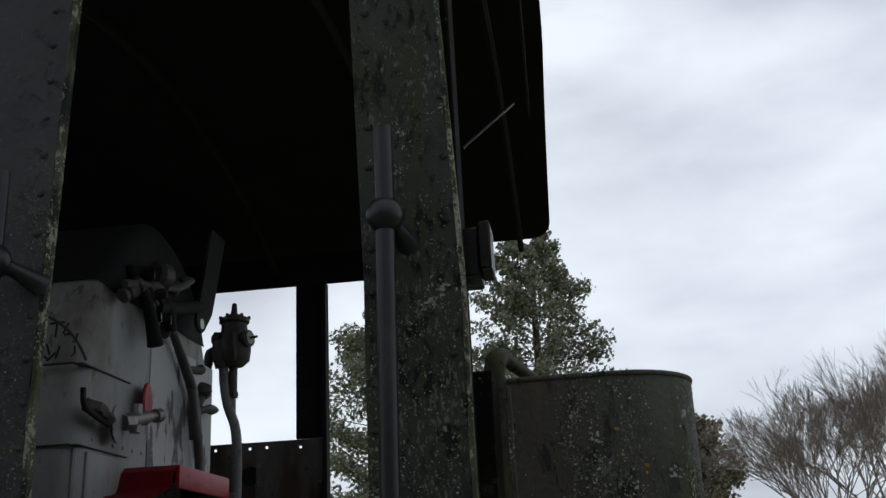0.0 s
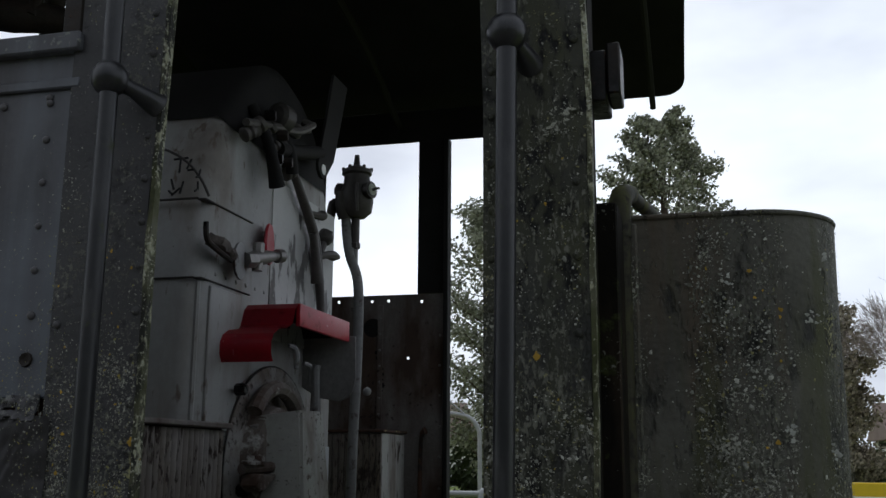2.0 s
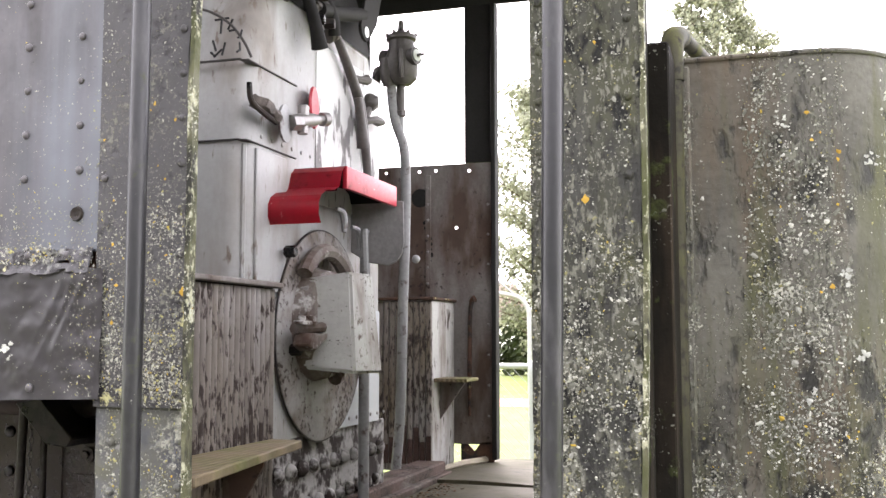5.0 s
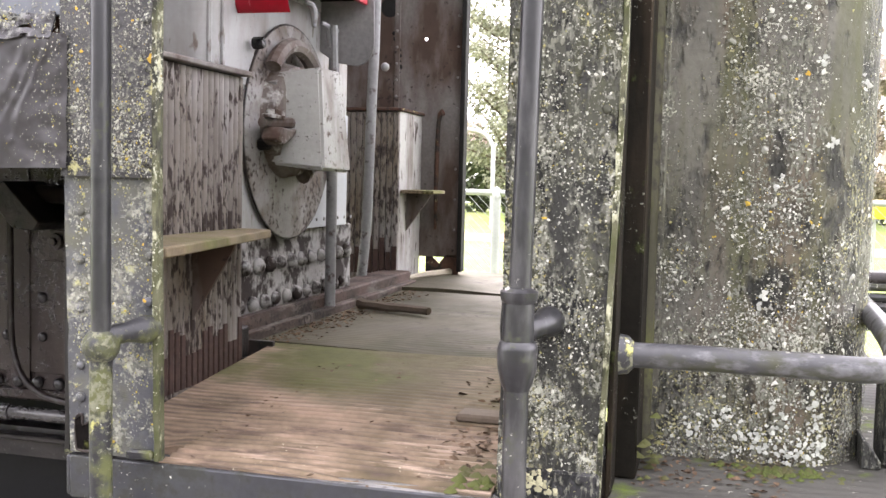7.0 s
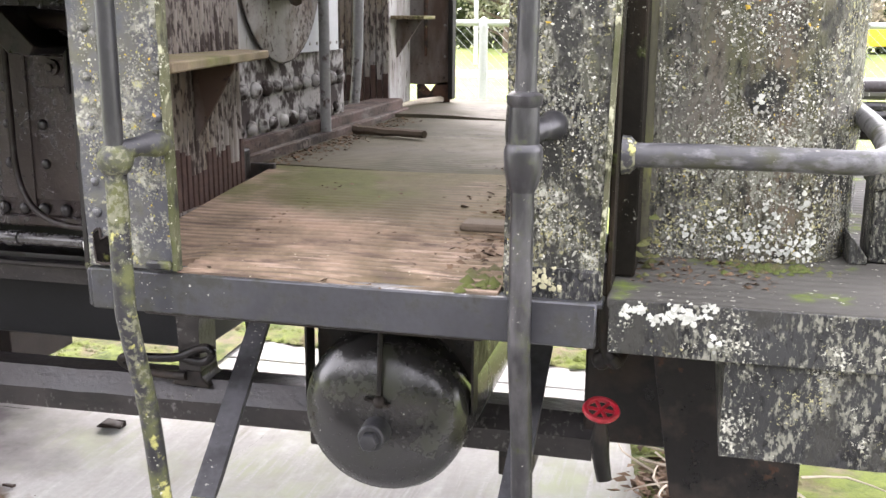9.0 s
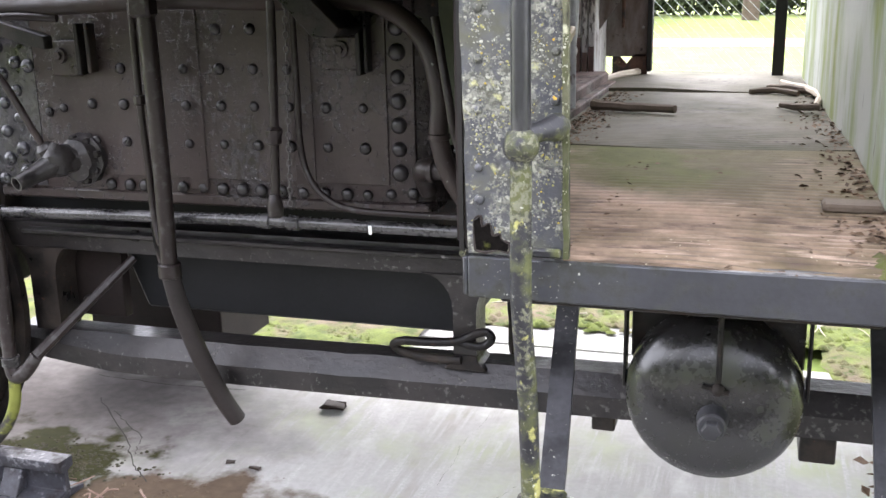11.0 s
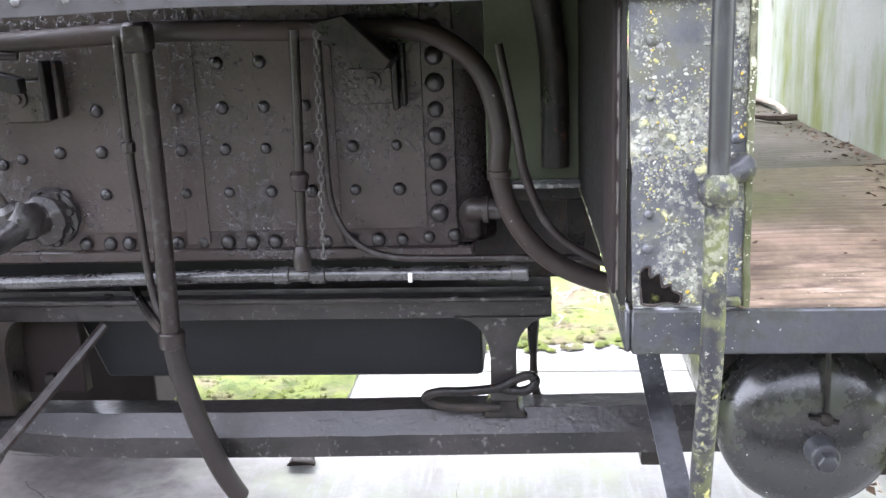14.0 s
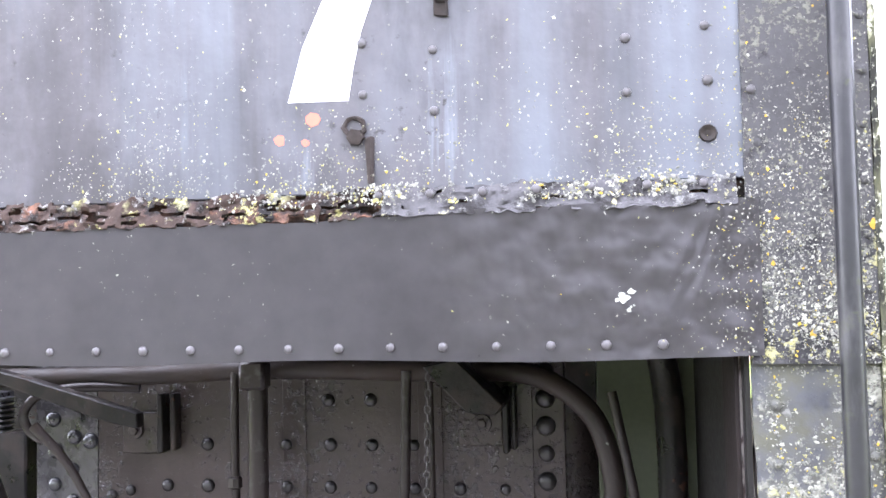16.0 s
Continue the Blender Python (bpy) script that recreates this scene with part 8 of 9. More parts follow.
def on_bunker(u, v):
    s, z = 0.092 + 0.44 * u, 1.05 + 1.05 * v
    if s < 0.282:
        return Vector((s, 1.8915, z)), (0, -1, 0)
    a = min((s - 0.282) / 0.16, 1.5)
    return Vector((0.282 + 0.1625 * math.sin(a), 2.055 - 0.1635 * math.cos(a), z)), (math.sin(a), -math.cos(a), 0)


def bunker_growth(p):
    f = 0.25 + 0.75 * max(0.0, min(1.0, (1.75 - p.z) / 0.35))
    wash = 0.10 if p.z > 1.42 + 0.08 * noise.noise((p.x * 20, 0, 3)) and (p.x < 0.168 + 0.02 * noise.noise((p.z * 6, 0, 1)) or 0.345 < p.x < 0.40) else 1.0
    mid = 1.0 if 0.18 < p.x < 0.33 else 0.7
    return wash * max(f * mid, 0.55 if 0.19 < p.x < 0.31 else 0.0) * patchy(p, 9.0, 2.0, 0.12)


def on_post(x0, x1, y, z0, z1):
    return lambda u, v: (Vector((x0 + (x1 - x0) * u, y, z0 + (z1 - z0) * v)), (0, -1, 0))


def right_growth(p):
    return max(0.06, min(1.0, (2.35 - p.z) / 0.7)) * patchy(p, 8.0, 5.0, 0.15)


def left_growth(p):
    return max(0.03, min(1.0, (1.98 - p.z) / 0.4)) * patchy(p, 10.0, 7.0, 0.05)


def side_growth(p):
    """Thickest along the seam and towards the post."""
    seam = math.exp(-max(0.0, p.z - 1.79) / 0.085)
    post_ = math.exp(-max(0.0, -0.935 - p.x) / 0.06) * max(0.1, min(1.0, (2.2 - p.z) / 0.4))
    return max(0.9 * seam * patchy(p, 6.0, 11.0, -0.25, 2.4), post_ * patchy(p, 10.0, 12.0, 0.1), 0.012)


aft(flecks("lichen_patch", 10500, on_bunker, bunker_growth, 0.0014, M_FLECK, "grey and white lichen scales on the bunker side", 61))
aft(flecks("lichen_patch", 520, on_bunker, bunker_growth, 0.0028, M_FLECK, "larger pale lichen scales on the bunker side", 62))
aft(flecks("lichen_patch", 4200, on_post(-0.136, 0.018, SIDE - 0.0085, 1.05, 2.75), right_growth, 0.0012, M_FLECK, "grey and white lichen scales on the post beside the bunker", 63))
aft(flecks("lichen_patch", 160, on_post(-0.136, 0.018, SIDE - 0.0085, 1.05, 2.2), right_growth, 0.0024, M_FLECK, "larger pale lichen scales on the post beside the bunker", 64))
flecks("lichen_patch", 2700, on_post(-0.914, -0.744, SIDE - 0.0085, 1.52, 2.5), left_growth, 0.0013, M_FLECKL, "white and yellow lichen scales on the riveted post", 65)
flecks("lichen_patch", 1700, on_post(-0.900, -0.740, SIDE + 0.0025, 1.035, 1.51), lambda p: patchy(p, 14.0, 9.0, -0.45, 2.8), 0.0015, M_FLECKL, "white and yellow lichen crust on the foot of the riveted post", 66)
flecks("lichen_patch", 70, on_post(-0.905, -0.740, SIDE + 0.0025, 1.035, 1.51), lambda p: patchy(p, 14.0, 9.0, -0.55, 2.8), 0.0034, M_FLECKL, "thick lichen crust on the foot of the riveted post", 67)
flecks("lichen_patch", 2600, on_post(-2.35, -0.918, SIDE - 0.0006, 1.79, 2.30), side_growth, 0.0013, M_FLECKL, "fine white lichen scales on the cab side", 68)
flecks("lichen_patch", 70, on_post(-0.905, 0.01, 1.6255, 0.95, 1.02), lambda p: max(math.exp(-max(0.0, p.x + 0.76) / 0.05), 0.4 * math.exp(-max(0.0, 0.0 - p.x) / 0.06), 0.012) * patchy(p, 12.0, 14.0, 0.2), 0.0010, M_FLECK, "grey lichen scales on the footplate beam", 70)
flecks("lichen_patch", 900, on_post(-1.75, -0.93, SIDE - 0.017, 1.762, 1.795), lambda p: patchy(p, 8.0, 15.0, -0.3, 2.6) * (1.0 if p.x > -1.5 else 0.5), 0.0018, M_FLECKL, "yellow and white lichen crust along the seam of the cab side", 71)
flecks("lichen_patch", 480, on_post(-1.5, -0.905, SIDE - 0.0215, 1.53, 1.785), lambda p: math.exp(-max(0.0, -0.93 - p.x) / 0.04) + 0.008, 0.0011, M_FLECKL, "fine lichen scales at the end of the patch sheet", 69)
set_back(rosettes("lichen_patch", [(rnd.uniform(-0.80, -0.1), rnd.uniform(1.535, 1.67), 0.553) for _ in range(240)], 0.0066, M_LICH, "white lichen crust on the step board", (0, 0, 1), 6), STEP_IN, STEP_EYE)
rosettes("lichen_patch", [(-1.09 + rnd.gauss(0, 0.006), SIDE - 0.018, 1.61 + rnd.gauss(0, 0.008)) for _ in range(9)], 0.005, M_LICH, "single white lichen spot on the patch sheet", (0, -1, 0), 23)
scales = []
for fx, fz_, ft in ((0.382, 1.922, 8), (0.399, 2.020, 6), (0.332, 1.729, 8), (0.352, 1.60, 5), (0.245, 1.99, 5), (0.27, 1.53, 6), (0.40, 1.70, 6), (0.255, 1.33, 7)):
    scales += [(fx + rnd.gauss(0, 0.0045), 1.8895, fz_ + rnd.gauss(0, 0.008)) for _ in range(ft)]
aft(rosettes("lichen_patch", scales, 0.0042, M_LICH, "loose white lichen flakes on the bunker", (0, -1, 0), 25))
aft(rosettes("orange_lichen", [(-0.037, SIDE - 0.008, 2.077), (-0.055, SIDE - 0.008, 1.835)] + [(x_, 1.8885, z_) for x_, z_ in ((0.30, 1.97), (0.293, 1.702), (0.31, 1.71), (0.326, 1.923), (0.286, 1.958), (0.279, 2.005), (0.328, 1.935))], 0.0055, M_LICHY, "orange lichen spots on the post and bunker", (0, -1, 0), 7))
yl = [(-0.630 - 0.12, SIDE - 0.016, 1.336 - 0.03), (-0.745, SIDE - 0.008, 1.709), (-0.752, SIDE - 0.016, 1.40), (-0.748, SIDE - 0.016, 1.305), (-0.832, SIDE - 0.008, 1.555),
      (-0.885, SIDE - 0.008, 1.794)]
rosettes("orange_lichen", yl, 0.006, M_LICHY, "orange lichen spots on the riveted post", (0, -1, 0), 7)
aft(rosettes("lichen_patch", [(-0.075 + rnd.gauss(0, 0.013), SIDE - 0.021, 1.065 + rnd.gauss(0, 0.011)) for _ in range(46)], 0.0042, M_LICHP, "pale lichen lump on the foot of the post", (0, -1, 0), 29))
rosettes("orange_lichen", [(rnd.uniform(-0.91, -0.72), SIDE - 0.0085, rnd.uniform(1.53, 2.05)) for _ in range(16)], 0.0034, M_LICHY, "small orange lichen spots on the post", (0, -1, 0), 8)


# strip of moss and wild ground beyond the slab
def moss_bank(name, x0, x1, y0, y1, base, mat, seed, label, jag=0.12):
    b = bmesh.new()
    nx, ny = 60, 14
    rows = []
    for j in range(ny + 1):
        row = []
        for i in range(nx + 1):
            x = x0 + (x1 - x0) * i / nx
            e0 = y0 + jag * noise.noise((x * 1.7, seed, 0)) + 0.4 * jag * noise.noise((x * 7, seed, 1))
            y = e0 + (y1 - e0) * j / ny
            row.append(b.verts.new((x, y, base + (0.0 if j == 0 else 0.012 + 0.016 * noise.noise((x * 6, y * 6, seed)) + 0.01 * noise.noise((x * 21, y * 21, seed))))))
        rows.append(row)
    for j in range(ny):
        for i in range(nx):
            b.faces.new((rows[j][i], rows[j][i + 1], rows[j + 1][i + 1], rows[j + 1][i]))
    return solo(name, b, mat, label, "moss", kind="stuff", angle=80)


moss_bank("moss_bank", -4.6, 2.2, 4.16, 5.3, 0.002, M_MOSS, 3.1, "bright green moss with dead stalks beyond the slab")
moss_bank("moss_bank", -4.6, -1.78, 3.60, 4.2, 0.003, M_MOSS, 5.7, "bright green moss creeping over the slab", 0.10)
def moss_side():
    """Moss and leaf mould where the slab ends beside the bunker, along a slanting ragged edge."""
    b = bmesh.new()
    rows = []
    for j in range(61):
        y = 1.75 + 2.45 * j / 60
        e0 = 0.119 - (y - 2.734) * 0.2 + 0.05 * noise.noise((y * 3, 2.2, 0)) + 0.02 * noise.noise((y * 13, 2.2, 1))
        rows.append([b.verts.new((e0 + (1.6 - e0) * i / 24, y, 0.001 + (0.0 if i == 0 else 0.014 + 0.016 * noise.noise((i * 0.5, y * 6, 7)) + 0.008 * noise.noise((i * 1.7, y * 23, 4))))) for i in range(25)])
    for j in range(60):
        for i in range(24):
            b.faces.new((rows[j][i], rows[j][i + 1], rows[j + 1][i + 1], rows[j + 1][i]))
    return solo("moss_bank", b, M_MOSS, "green moss over the slab edge beside the bunker", "moss", kind="stuff", angle=80)


moss_side()
rnd = random.Random(57)
clumps("moss_tuft", [(0.119 - (y_ - 2.734) * 0.2 + 0.02 + abs(rnd.gauss(0, 0.2)), y_, 0.012) for y_ in [rnd.uniform(1.9, 4.0) for _ in range(500)]], 0.017, M_MOSS, "moss cushions beside the bunker", 37)
leaf_places = [(rnd.gauss(0.19, 0.085), rnd.gauss(3.05, 0.20), 0.022) for _ in range(420)]
flakes("leaf_litter", leaf_places, 0.022, M_LEAFS, "brown dead leaves heaped beside the slab", 38)
rnd = random.Random(31)
clumps("moss_tuft", [(rnd.uniform(-3.2, 0.6), 4.12 + abs(rnd.gauss(0, 0.35)), 0.012) for _ in range(900)], 0.022, M_MOSS, "moss cushions along the slab edge", 33)
clumps("moss_tuft", [(rnd.uniform(-3.0, -1.85), 3.62 + abs(rnd.gauss(0, 0.2)), 0.008) for _ in range(500)], 0.016, M_MOSS, "moss cushions on the slab", 34)


M_DARKMOSS = material("dark_damp_moss", (0.032, 0.029, 0.014), 0.85, vary=0.45, low=8, high=120, bump=0.7)
M_SILT = material("brown_needle_silt", (0.085, 0.060, 0.038), 0.9, vary=0.5, low=9, high=120, bump=0.6)
rnd = random.Random(77)
clumps("moss_tuft", [(rnd.gauss(-2.6, 0.15), rnd.gauss(2.46, 0.07), 0.001) for _ in range(520)], 0.006, M_DARKMOSS, "dark moss cushions on the dark part of the slab", 35)
clumps("moss_tuft", [(rnd.gauss(-2.02, 0.18), rnd.gauss(2.22, 0.09), 0.001) for _ in range(500)], 0.006, M_SILT, "brown silt and needles on the slab", 36)


def twig_scatter(name, count, area, z, length, r, mat, label, seed):
    rnd_ = random.Random(seed)
    b = bmesh.new()
    for _ in range(count):
        x, y = rnd_.uniform(area[0], area[1]), rnd_.uniform(area[2], area[3])
        a, L = rnd_.uniform(0, 6.28), length * rnd_.uniform(0.4, 1.3)
        d = Vector((math.cos(a), math.sin(a), 0)) * L
        p = Vector((x, y, z + r))
        bend = Vector((-d.y, d.x, 0)) * rnd_.uniform(-0.3, 0.3)
        b = tube([p, p + d * 0.5 + bend + Vector((0, 0, rnd_.uniform(0, 0.02))), p + d], [r, r * 0.8, r * 0.5], 4, 2, b)
    return solo(name, b, mat, label, "twigs", kind="stuff")


twig_scatter("dead_stalks", 60, (-2.6, 0.4, 4.25, 5.0), 0.02, 0.16, 0.004, M_PALETWIG, "dead grass stalks lying on the moss", 41)
twig_scatter("dead_stalks", 70, (0.08, 0.55, 2.55, 3.35), 0.03, 0.22, 0.005, M_PALETWIG, "dead stalks under the bunker", 42)
M_REDTWIG = material("reddish_twig", (0.20, 0.135, 0.105), 0.8, vary=0.3, bump=0.3)
twig_scatter("pine_twigs", 17, (-2.5, -2.05, 2.05, 2.35), 0.006, 0.15, 0.004, M_REDTWIG, "reddish pine twigs lying on the dark part of the slab", 43)


def blot(name, cx, cy, rx, ry, mat, label, seed, z=0.0035):
    b = bmesh.new()
    n = 60
    mid = b.verts.new((cx, cy, z + 0.003))
    ring, ring2 = [], []
    for k in range(n):
        a = k * math.tau / n
        s = 1 + 0.28 * noise.noise((math.cos(a) * 2, math.sin(a) * 2, seed)) + 0.15 * noise.noise((math.cos(a) * 7, math.sin(a) * 7, seed))
        ring.append(b.verts.new((cx + rx * s * math.cos(a), cy + ry * s * math.sin(a), 0.0006)))
        ring2.append(b.verts.new((cx + rx * s * 0.88 * math.cos(a), cy + ry * s * 0.88 * math.sin(a), z)))
    for k in range(n):
        b.faces.new((ring[k], ring[(k + 1) % n], ring2[(k + 1) % n], ring2[k]))
        b.faces.new((ring2[k], ring2[(k + 1) % n], mid))
    return solo(name, b, mat, label, "moss", kind="stuff", angle=80)


blot("silt_patch", 0.45, 2.95, 0.30, 0.35, M_MUD, "mossy silt under the bunker", 9.0)


def crack(name, pts, w=0.004):
    b = bmesh.new()
    line = []
    for p, q_ in zip(pts, pts[1:]):
        for k in range(8):
            s = k / 8
            line.append(Vector((p[0] + (q_[0] - p[0]) * s, p[1] + (q_[1] - p[1]) * s, 0.0008)) + Vector((noise.noise((p[0] * 9, s * 9, 1)), noise.noise((p[1] * 9, s * 9, 2)), 0)) * 0.012)
    prev = None
    for i, p in enumerate(line):
        ww = w * (0.5 + 0.7 * abs(noise.noise((i * 0.6, p.x, 0))))
        cur = [b.verts.new(p + Vector((0, -ww, 0))), b.verts.new(p + Vector((ww * 0.5, ww, 0)))]
        if prev:
            b.faces.new((prev[0], cur[0], cur[1], prev[1]))
        prev = cur
    return solo(name, b, M_CRACK, "dark crack in the concrete slab", "crack", kind="structure", smooth=False)


M_CRACK = material("dark_crack_dirt", (0.030, 0.027, 0.022), 0.9, vary=0.3, bump=0.2)
crack("slab_crack", [(-2.75, 2.95), (-2.45, 2.68), (-2.30, 2.50), (-2.18, 2.40)])
crack("slab_crack", [(-1.55, 2.14), (-1.35, 2.25), (-1.20, 2.45), (-1.12, 2.58), (-1.06, 2.7)], 0.003)
crack("slab_crack", [(-1.3, 2.62), (-1.31, 2.9), (-1.28, 3.2)], 0.002)
crack("slab_crack", [(-1.02, 2.05), (-0.98, 2.18), (-0.96, 2.30), (-0.93, 2.42)], 0.003)
crack("slab_crack", [(-1.0, 2.0), (-0.78, 2.06), (-0.6, 2.05), (-0.4, 2.07)], 0.0025)
crack("slab_crack", [(-2.62, 2.86), (-2.52, 2.78), (-2.40, 2.70), (-2.33, 2.55)], 0.003)
crack("slab_crack", [(-1.12, 2.58), (-0.7, 2.66), (-0.3, 2.74), (0.1, 2.85)], 0.003)
crack("slab_crack", [(-2.9, 3.15), (-2.6, 3.13), (-2.2, 3.16)], 0.004)
for x, y, s in ((-1.84, 3.08, 0.042), (-1.90, 2.58, 0.020), (-0.62, 3.03, 0.015), (-2.0, 2.60, 0.016)):
    b = box(x - s, x + s, y - s * 0.6, y + s * 0.6, 0.0, s * 0.45, s * 0.15, seg=2)
    for v in b.verts:
        v.co += Vector(noise.noise_vector(v.co * 30)) * s * 0.5 + Vector(noise.noise_vector(v.co * 90)) * s * 0.25
        v.co.z = max(v.co.z, 0.0)
    solo("bark_chip", b, M_LEAF, "dark bark chip lying on the concrete", "chip", "bark chips")

# ---------------- beyond the engine ----------------
def fence():
    t = thing("chain_link_fence", (-1.5, 8.0, 0.0), "galvanised chain-link fence along the field", "fence")
    for k in range(9):
        x = -1.51 + 2.44 * (k - 4)
        p = part("fence_post", tube([(x, 8.0, -0.05), (x, 8.0, 1.40)], 0.034, 12, 1), M_GALV, t)
        part("cap", lathe([(0.040, 0), (0.040, 0.05), (0.025, 0.075), (0, 0.09)], (x, 8.0, 1.37), (0, 0, 1), 12), M_GALV, p)
        part("tie_band", lathe([(0.037, -0.012), (0.037, 0.012)], (x, 8.0, 1.02), (0, 0, 1), 12), M_GALV, p)
    part("top_rail", tube([(-12, 8.0, 1.41), (12, 8.0, 1.41)], 0.024, 10, 1), M_GALV, t)
    verts, faces = [], []
    def wire(p, q_, r=0.0014):
        i = len(verts)
        d = Vector((0, r, 0))
        u = Vector((r, 0, r))
        for c in (p, q_):
            verts.extend([tuple(c + d), tuple(c + u), tuple(c - d), tuple(c - u)])
        faces.extend([(i + k, i + (k + 1) % 4, i + 4 + (k + 1) % 4, i + 4 + k) for k in range(4)])
    h, gap = 1.36, 0.076
    n = int(24 / gap)
    for k in range(-int(h / gap), n):
        x = -12 + k * gap
        wire(Vector((x, 7.985, 0.03)), Vector((x + h, 7.985, 0.03 + h)))
        wire(Vector((x + h, 7.975, 0.03)), Vector((x, 7.975, 0.03 + h)))
    me = bpy.data.meshes.new("wire_mesh")
    me.from_pydata(verts, [], faces)
    me.materials.append(M_GALV)
    ob = new("wire_mesh", me)
    ob.parent = t
    ob.location = -t.location
    tagged(ob, "diamond wire mesh", kind="stuff")
    return t


fence()


def hoop():
    t = thing("basketball_hoop", (-6.1, 30, 0), "white basketball hoop on a curved steel pole", "hoop")
    part("pole", tube([(-6.33, 30, 0), (-6.33, 30, 2.0), (-6.36, 30, 2.5), (-6.62, 30, 2.86), (-7.05, 30, 2.98), (-7.45, 30, 3.02)], 0.07, 10, 5), M_GALV, t)
    part("backboard", box(-7.75, -7.25, 29.85, 29.9, 2.75, 3.65, 0.02), M_NUM, t)
    part("brace", tube([(-6.7, 30, 2.9), (-7.3, 29.97, 3.4)], 0.03, 8, 1), M_GALV, t)
    return t


hoop()
tr = thing("clay_track", (-6, 36, -0.03), "red clay track at the far edge of the field", "track", kind="structure")
part("strip", box(-60, 40, 24, 27.5, -0.045, -0.018, 0.002), M_PATH, tr)


def leaf_cloud(b, c, r, n, size, rnd_, flat=0.7):
    for _ in range(n):
        d = Vector((rnd_.gauss(0, 1), rnd_.gauss(0, 1), rnd_.gauss(0, 1) * flat))
        d = d.normalized() * r * rnd_.random() ** 0.45
        p = c + d
        a = Vector((rnd_.gauss(0, 1), rnd_.gauss(0, 1), rnd_.gauss(0, 0.6) + 0.4)).normalized()
        u = a.orthogonal().normalized()
        w = a.cross(u)
        s = size * rnd_.uniform(0.5, 1.4)
        vs = [b.verts.new(p - u * s * 0.5), b.verts.new(p + w * s * 0.35 + a * s * 0.2), b.verts.new(p + u * s * 0.5), b.verts.new(p - w * s * 0.35 + a * s * 0.15)]
        b.faces.new(vs[:3])
        b.faces.new((vs[0], vs[2], vs[3]))


def pine(x, y, height, spread, seed, first=0.12, label="tall pine tree with an open, ragged green crown", leaf=None):
    rnd_ = random.Random(seed)
    t = thing("pine_tree", (x, y, 0), label, "tree", "pines")
    part("trunk", tube([(x, y, -0.1), (x + 0.1, y, height * 0.35), (x - 0.05, y, height * 0.7), (x, y, height * 0.98)], [0.32, 0.26, 0.15, 0.03], 10, 5), M_BARK, t)
    crown = bmesh.new()
    n = 104
    for k in range(n):
        u = first + (0.97 - first) * k / n
        z = height * u
        L = spread * min(1.0, (1 - u) / 0.42 + 0.03) ** 0.6 * rnd_.uniform(0.75, 1.08)
        a = k * 2.4 + rnd_.uniform(-0.4, 0.4)
        d = Vector((math.cos(a), math.sin(a), rnd_.uniform(0.0, 0.75)))
        p0 = Vector((x, y, z + rnd_.uniform(-0.3, 0.3)))
        p1, p2 = p0 + d * L * 0.55, p0 + d * L + Vector((0, 0, L * 0.12))
        part("limb", tube([p0, p1, p2], [0.07 * (1.1 - u), 0.045 * (1.1 - u), 0.015], 5, 2), M_BARK, t)
        for s in (0.42, 0.58, 0.70, 0.82, 0.92, 1.0):
            q_ = p0.lerp(p2, s) + Vector((rnd_.gauss(0, 0.12), rnd_.gauss(0, 0.12), rnd_.gauss(0.05, 0.1))) * L * 0.35
            leaf_cloud(crown, q_, 0.13 * L + 0.18, 56, 0.16, rnd_)
    part("crown", crown, leaf or M_NEEDLE, t, "clumps of green needles", smooth=False)
    return t


M_BROWNEV = material("brownish_conifer_needles", (0.33, 0.29, 0.22), 0.8, vary=0.3, island=0.45, bump=0.0)
pine(-0.9, 40, 15.6, 2.9, 5, 0.2)
pine(4.7, 42, 7.6, 2.0, 12, 0.03, "low brownish conifer with a dense crown", M_BROWNEV)
pine(-7.3, 41, 12.8, 3.3, 8, 0.05)


def hedge():
    rnd_ = random.Random(17)
    b = bmesh.new()
    for k in range(150):
        x = -46 + 84 * k / 150 + rnd_.uniform(-0.4, 0.4)
        h = 2.4 + 1.8 * noise.noise((x * 0.21, 3, 0)) + rnd_.uniform(-0.3, 0.6)
        for j in range(4):
            leaf_cloud(b, Vector((x, 46 + rnd_.uniform(-1, 1), 0.4 + h * j / 4)), 0.85, 34, 0.42, rnd_)
    return solo("hedge_row", b, M_HEDGE, "dark evergreen shrubs along the far side of the field", "hedge", kind="stuff", smooth=False)


hedge()


def light_stop_shrubs():
    """Unseen evergreen shrubs behind the camera, added to darken reflections and low light."""
    rnd_ = random.Random(23)
    b = bmesh.new()
    for k in range(90):
        x = -34 + 68 * k / 90 + rnd_.uniform(-0.4, 0.4)
        h = 4.6 + 1.6 * noise.noise((x * 0.17, 9, 0)) + rnd_.uniform(-0.3, 0.6)
        for j in range(6):
            leaf_cloud(b, Vector((x, -13 + rnd_.uniform(-1, 1), 0.4 + h * j / 6)), 1.05, 30, 0.6, rnd_)
    return solo("hedge_row", b, M_HEDGE, "unseen evergreen shrubs behind the camera, added to cut low light", "hedge", kind="stuff", smooth=False)


light_stop_shrubs()


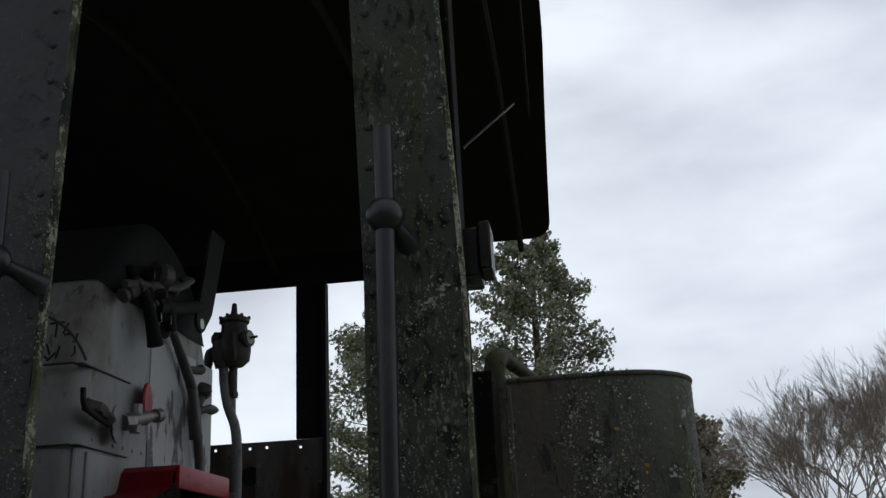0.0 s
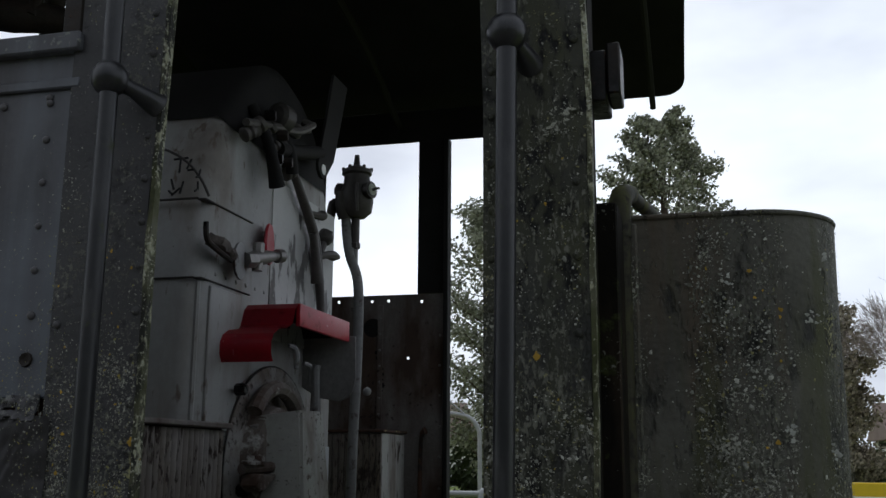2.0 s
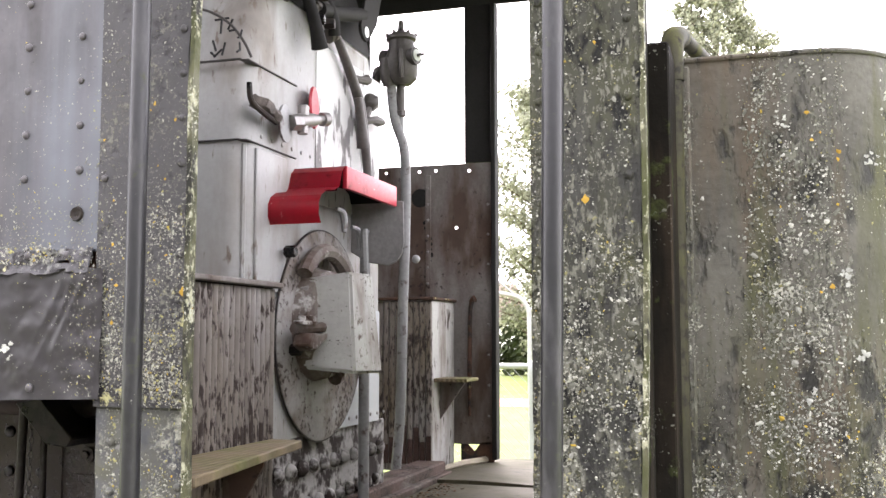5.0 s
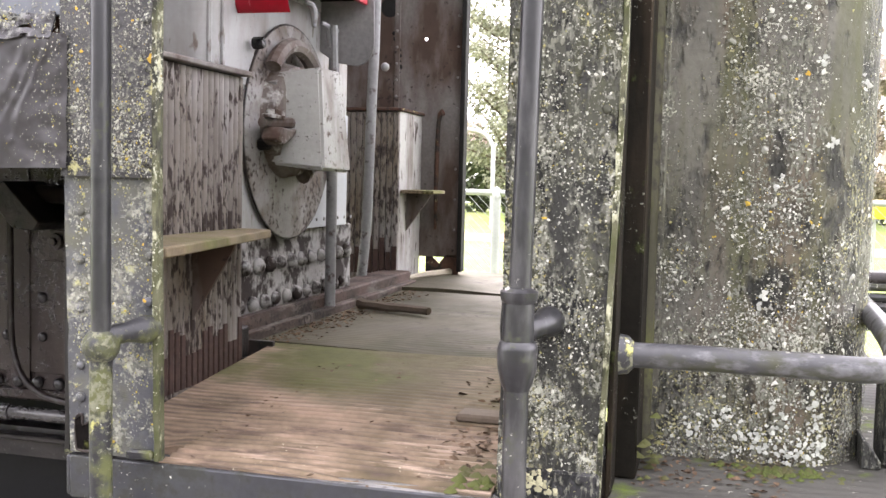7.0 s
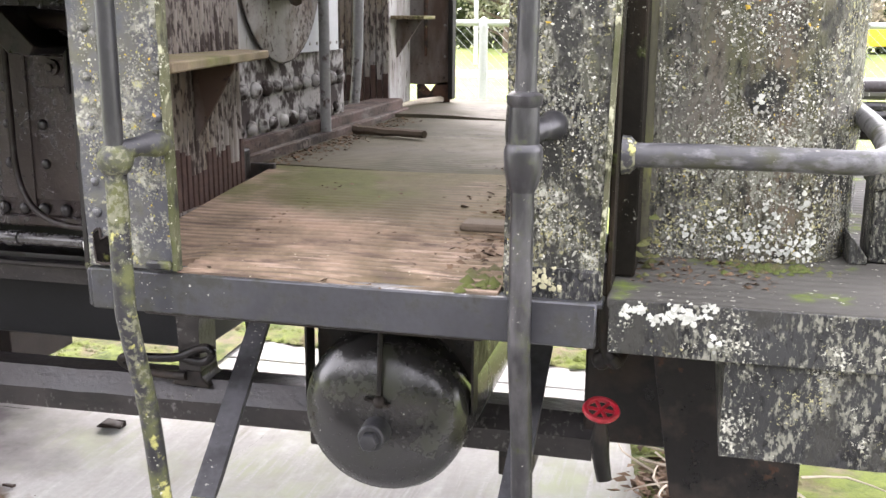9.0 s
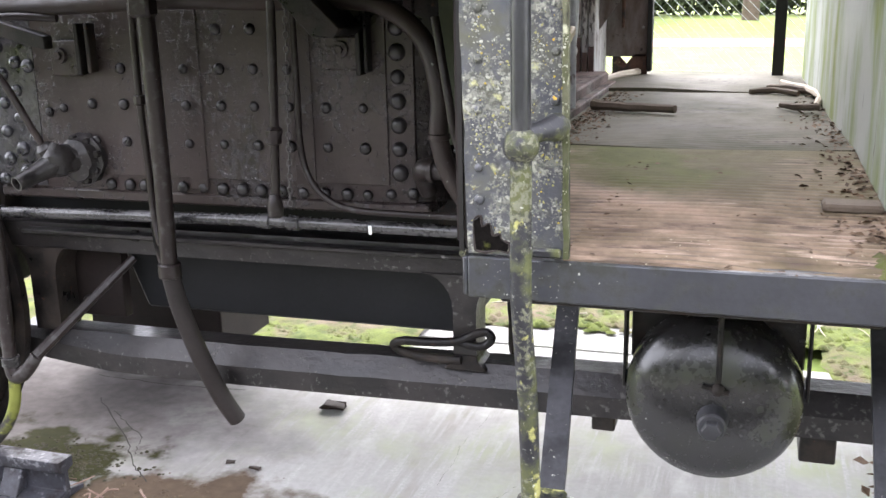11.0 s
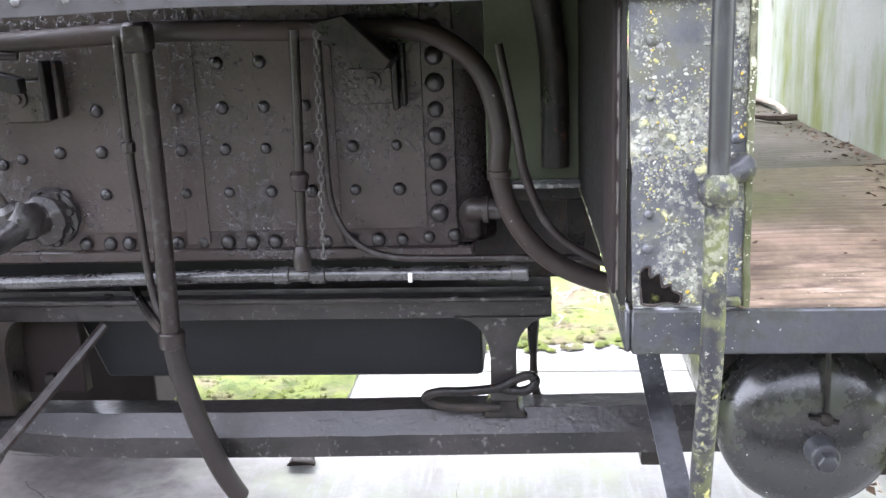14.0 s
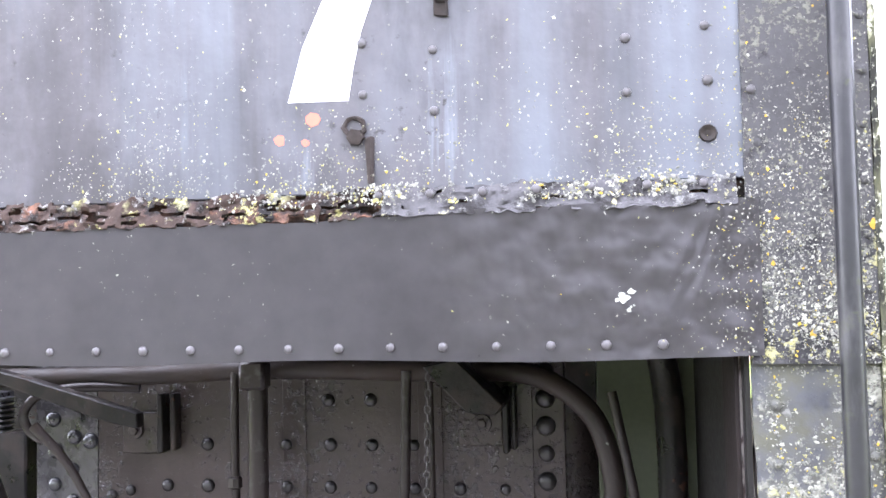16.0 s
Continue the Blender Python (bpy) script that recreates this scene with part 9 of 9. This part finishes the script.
def bare_tree(x, y, height, seed):
    rnd_ = random.Random(seed)
    t = thing("bare_tree", (x, y, 0), "leafless tree with fine upward branches", "tree", "bare trees")
    verts, faces = [], []
    def limb(p, q_, r0, r1):
        i = len(verts)
        d = (q_ - p).normalized()
        u = d.orthogonal().normalized()
        w = d.cross(u)
        for c, r in ((p, r0), (q_, r1)):
            for k in range(4):
                verts.append(tuple(c + u * r * math.cos(k * math.pi / 2) + w * r * math.sin(k * math.pi / 2)))
        faces.extend([(i + k, i + (k + 1) % 4, i + 4 + (k + 1) % 4, i + 4 + k) for k in range(4)])
    def grow(p, d, L, r, depth):
        q_ = p + d * L
        limb(p, q_, r, r * 0.6)
        if depth == 0:
            return
        for _ in range(3):
            e = (d + Vector((rnd_.gauss(0, 0.30), rnd_.gauss(0, 0.30), rnd_.gauss(0.08, 0.16)))).normalized()
            grow(p.lerp(q_, rnd_.uniform(0.55, 1.0)), e, L * rnd_.uniform(0.62, 0.88), max(r * 0.58, 0.006), depth - 1)
    part("trunk", tube([(x, y, -0.1), (x, y, height * 0.24)], [0.2, 0.15], 8, 1), M_BARE, t)
    for k in range(4):
        a = k * 1.57 + rnd_.uniform(-0.4, 0.4)
        grow(Vector((x, y, height * 0.22)), Vector((math.cos(a) * 0.6, math.sin(a) * 0.6, 1)).normalized(), height * 0.24, 0.062, 6)
    me = bpy.data.meshes.new("crown")
    me.from_pydata(verts, [], faces)
    me.materials.append(M_BARE)
    ob = new("crown", me)
    ob.parent = t
    ob.location = -t.location
    return t


for k, (x, y, h) in enumerate(((8.2, 34, 8.2), (10.4, 36, 9.4), (11.8, 33, 9.4), (9.2, 38, 8.6), (14.0, 37, 10.2))):
    bare_tree(x, y, h, 60 + k)


def house(x, y, w, d, h):
    t = thing("far_house", (x, y, 0), "small pale house with a brown roof beyond the field", "house", "far houses")
    wall = part("wall", box(x - w / 2, x + w / 2, y, y + d, -0.1, h, 0.01), M_HOUSE, t)
    part("roof", prism([(y - 0.4, h), (y + d / 2, h + d * 0.3), (y + d + 0.4, h)], "x", x - w / 2 - 0.4, x + w / 2 + 0.4, 0.02), M_ROOF, t)
    for k in range(3):
        wx = x - w / 2 + w * (k + 0.5) / 3
        win = part("window", box(wx - 0.6, wx + 0.6, y - 0.06, y + 0.02, 1.0, 2.1, 0.02), M_NUM, t)
        part("pane", box(wx - 0.5, wx + 0.5, y - 0.075, y - 0.062, 1.1, 2.0, 0.005), M_GLASS, win)
    return t


house(16, 58, 12, 7, 2.8)
house(-22, 60, 14, 8, 2.8)
bar = thing("yellow_barrier", (3.3, 20, 0), "yellow painted parking barrier rail", "barrier")
part("rail", box(2.7, 8.0, 20, 20.12, 0.95, 1.30, 0.02), M_YELLOW, bar)
for x in (3.0, 5.0, 7.0):
    part("support", box(x, x + 0.1, 20.12, 20.22, -0.05, 1.25, 0.01), M_GALV, bar)
rp = thing("stacked_pipes", (0.75, 2.6, 1.2), "dark pipes and moss seen behind the bunker", "pipes")
for k, z in enumerate((1.31, 1.25, 1.20)):
    part("pipe", tube([(0.50, 2.62 + 0.05 * k, z), (1.2, 2.62 + 0.05 * k, z + 0.01)], 0.022, 10, 1), M_PIPE, rp)
part("support", tube([(0.62, 2.66, 1.02), (0.60, 2.66, 1.20), (0.56, 2.66, 1.26)], 0.026, 10, 3), M_RAILMOSS, rp)
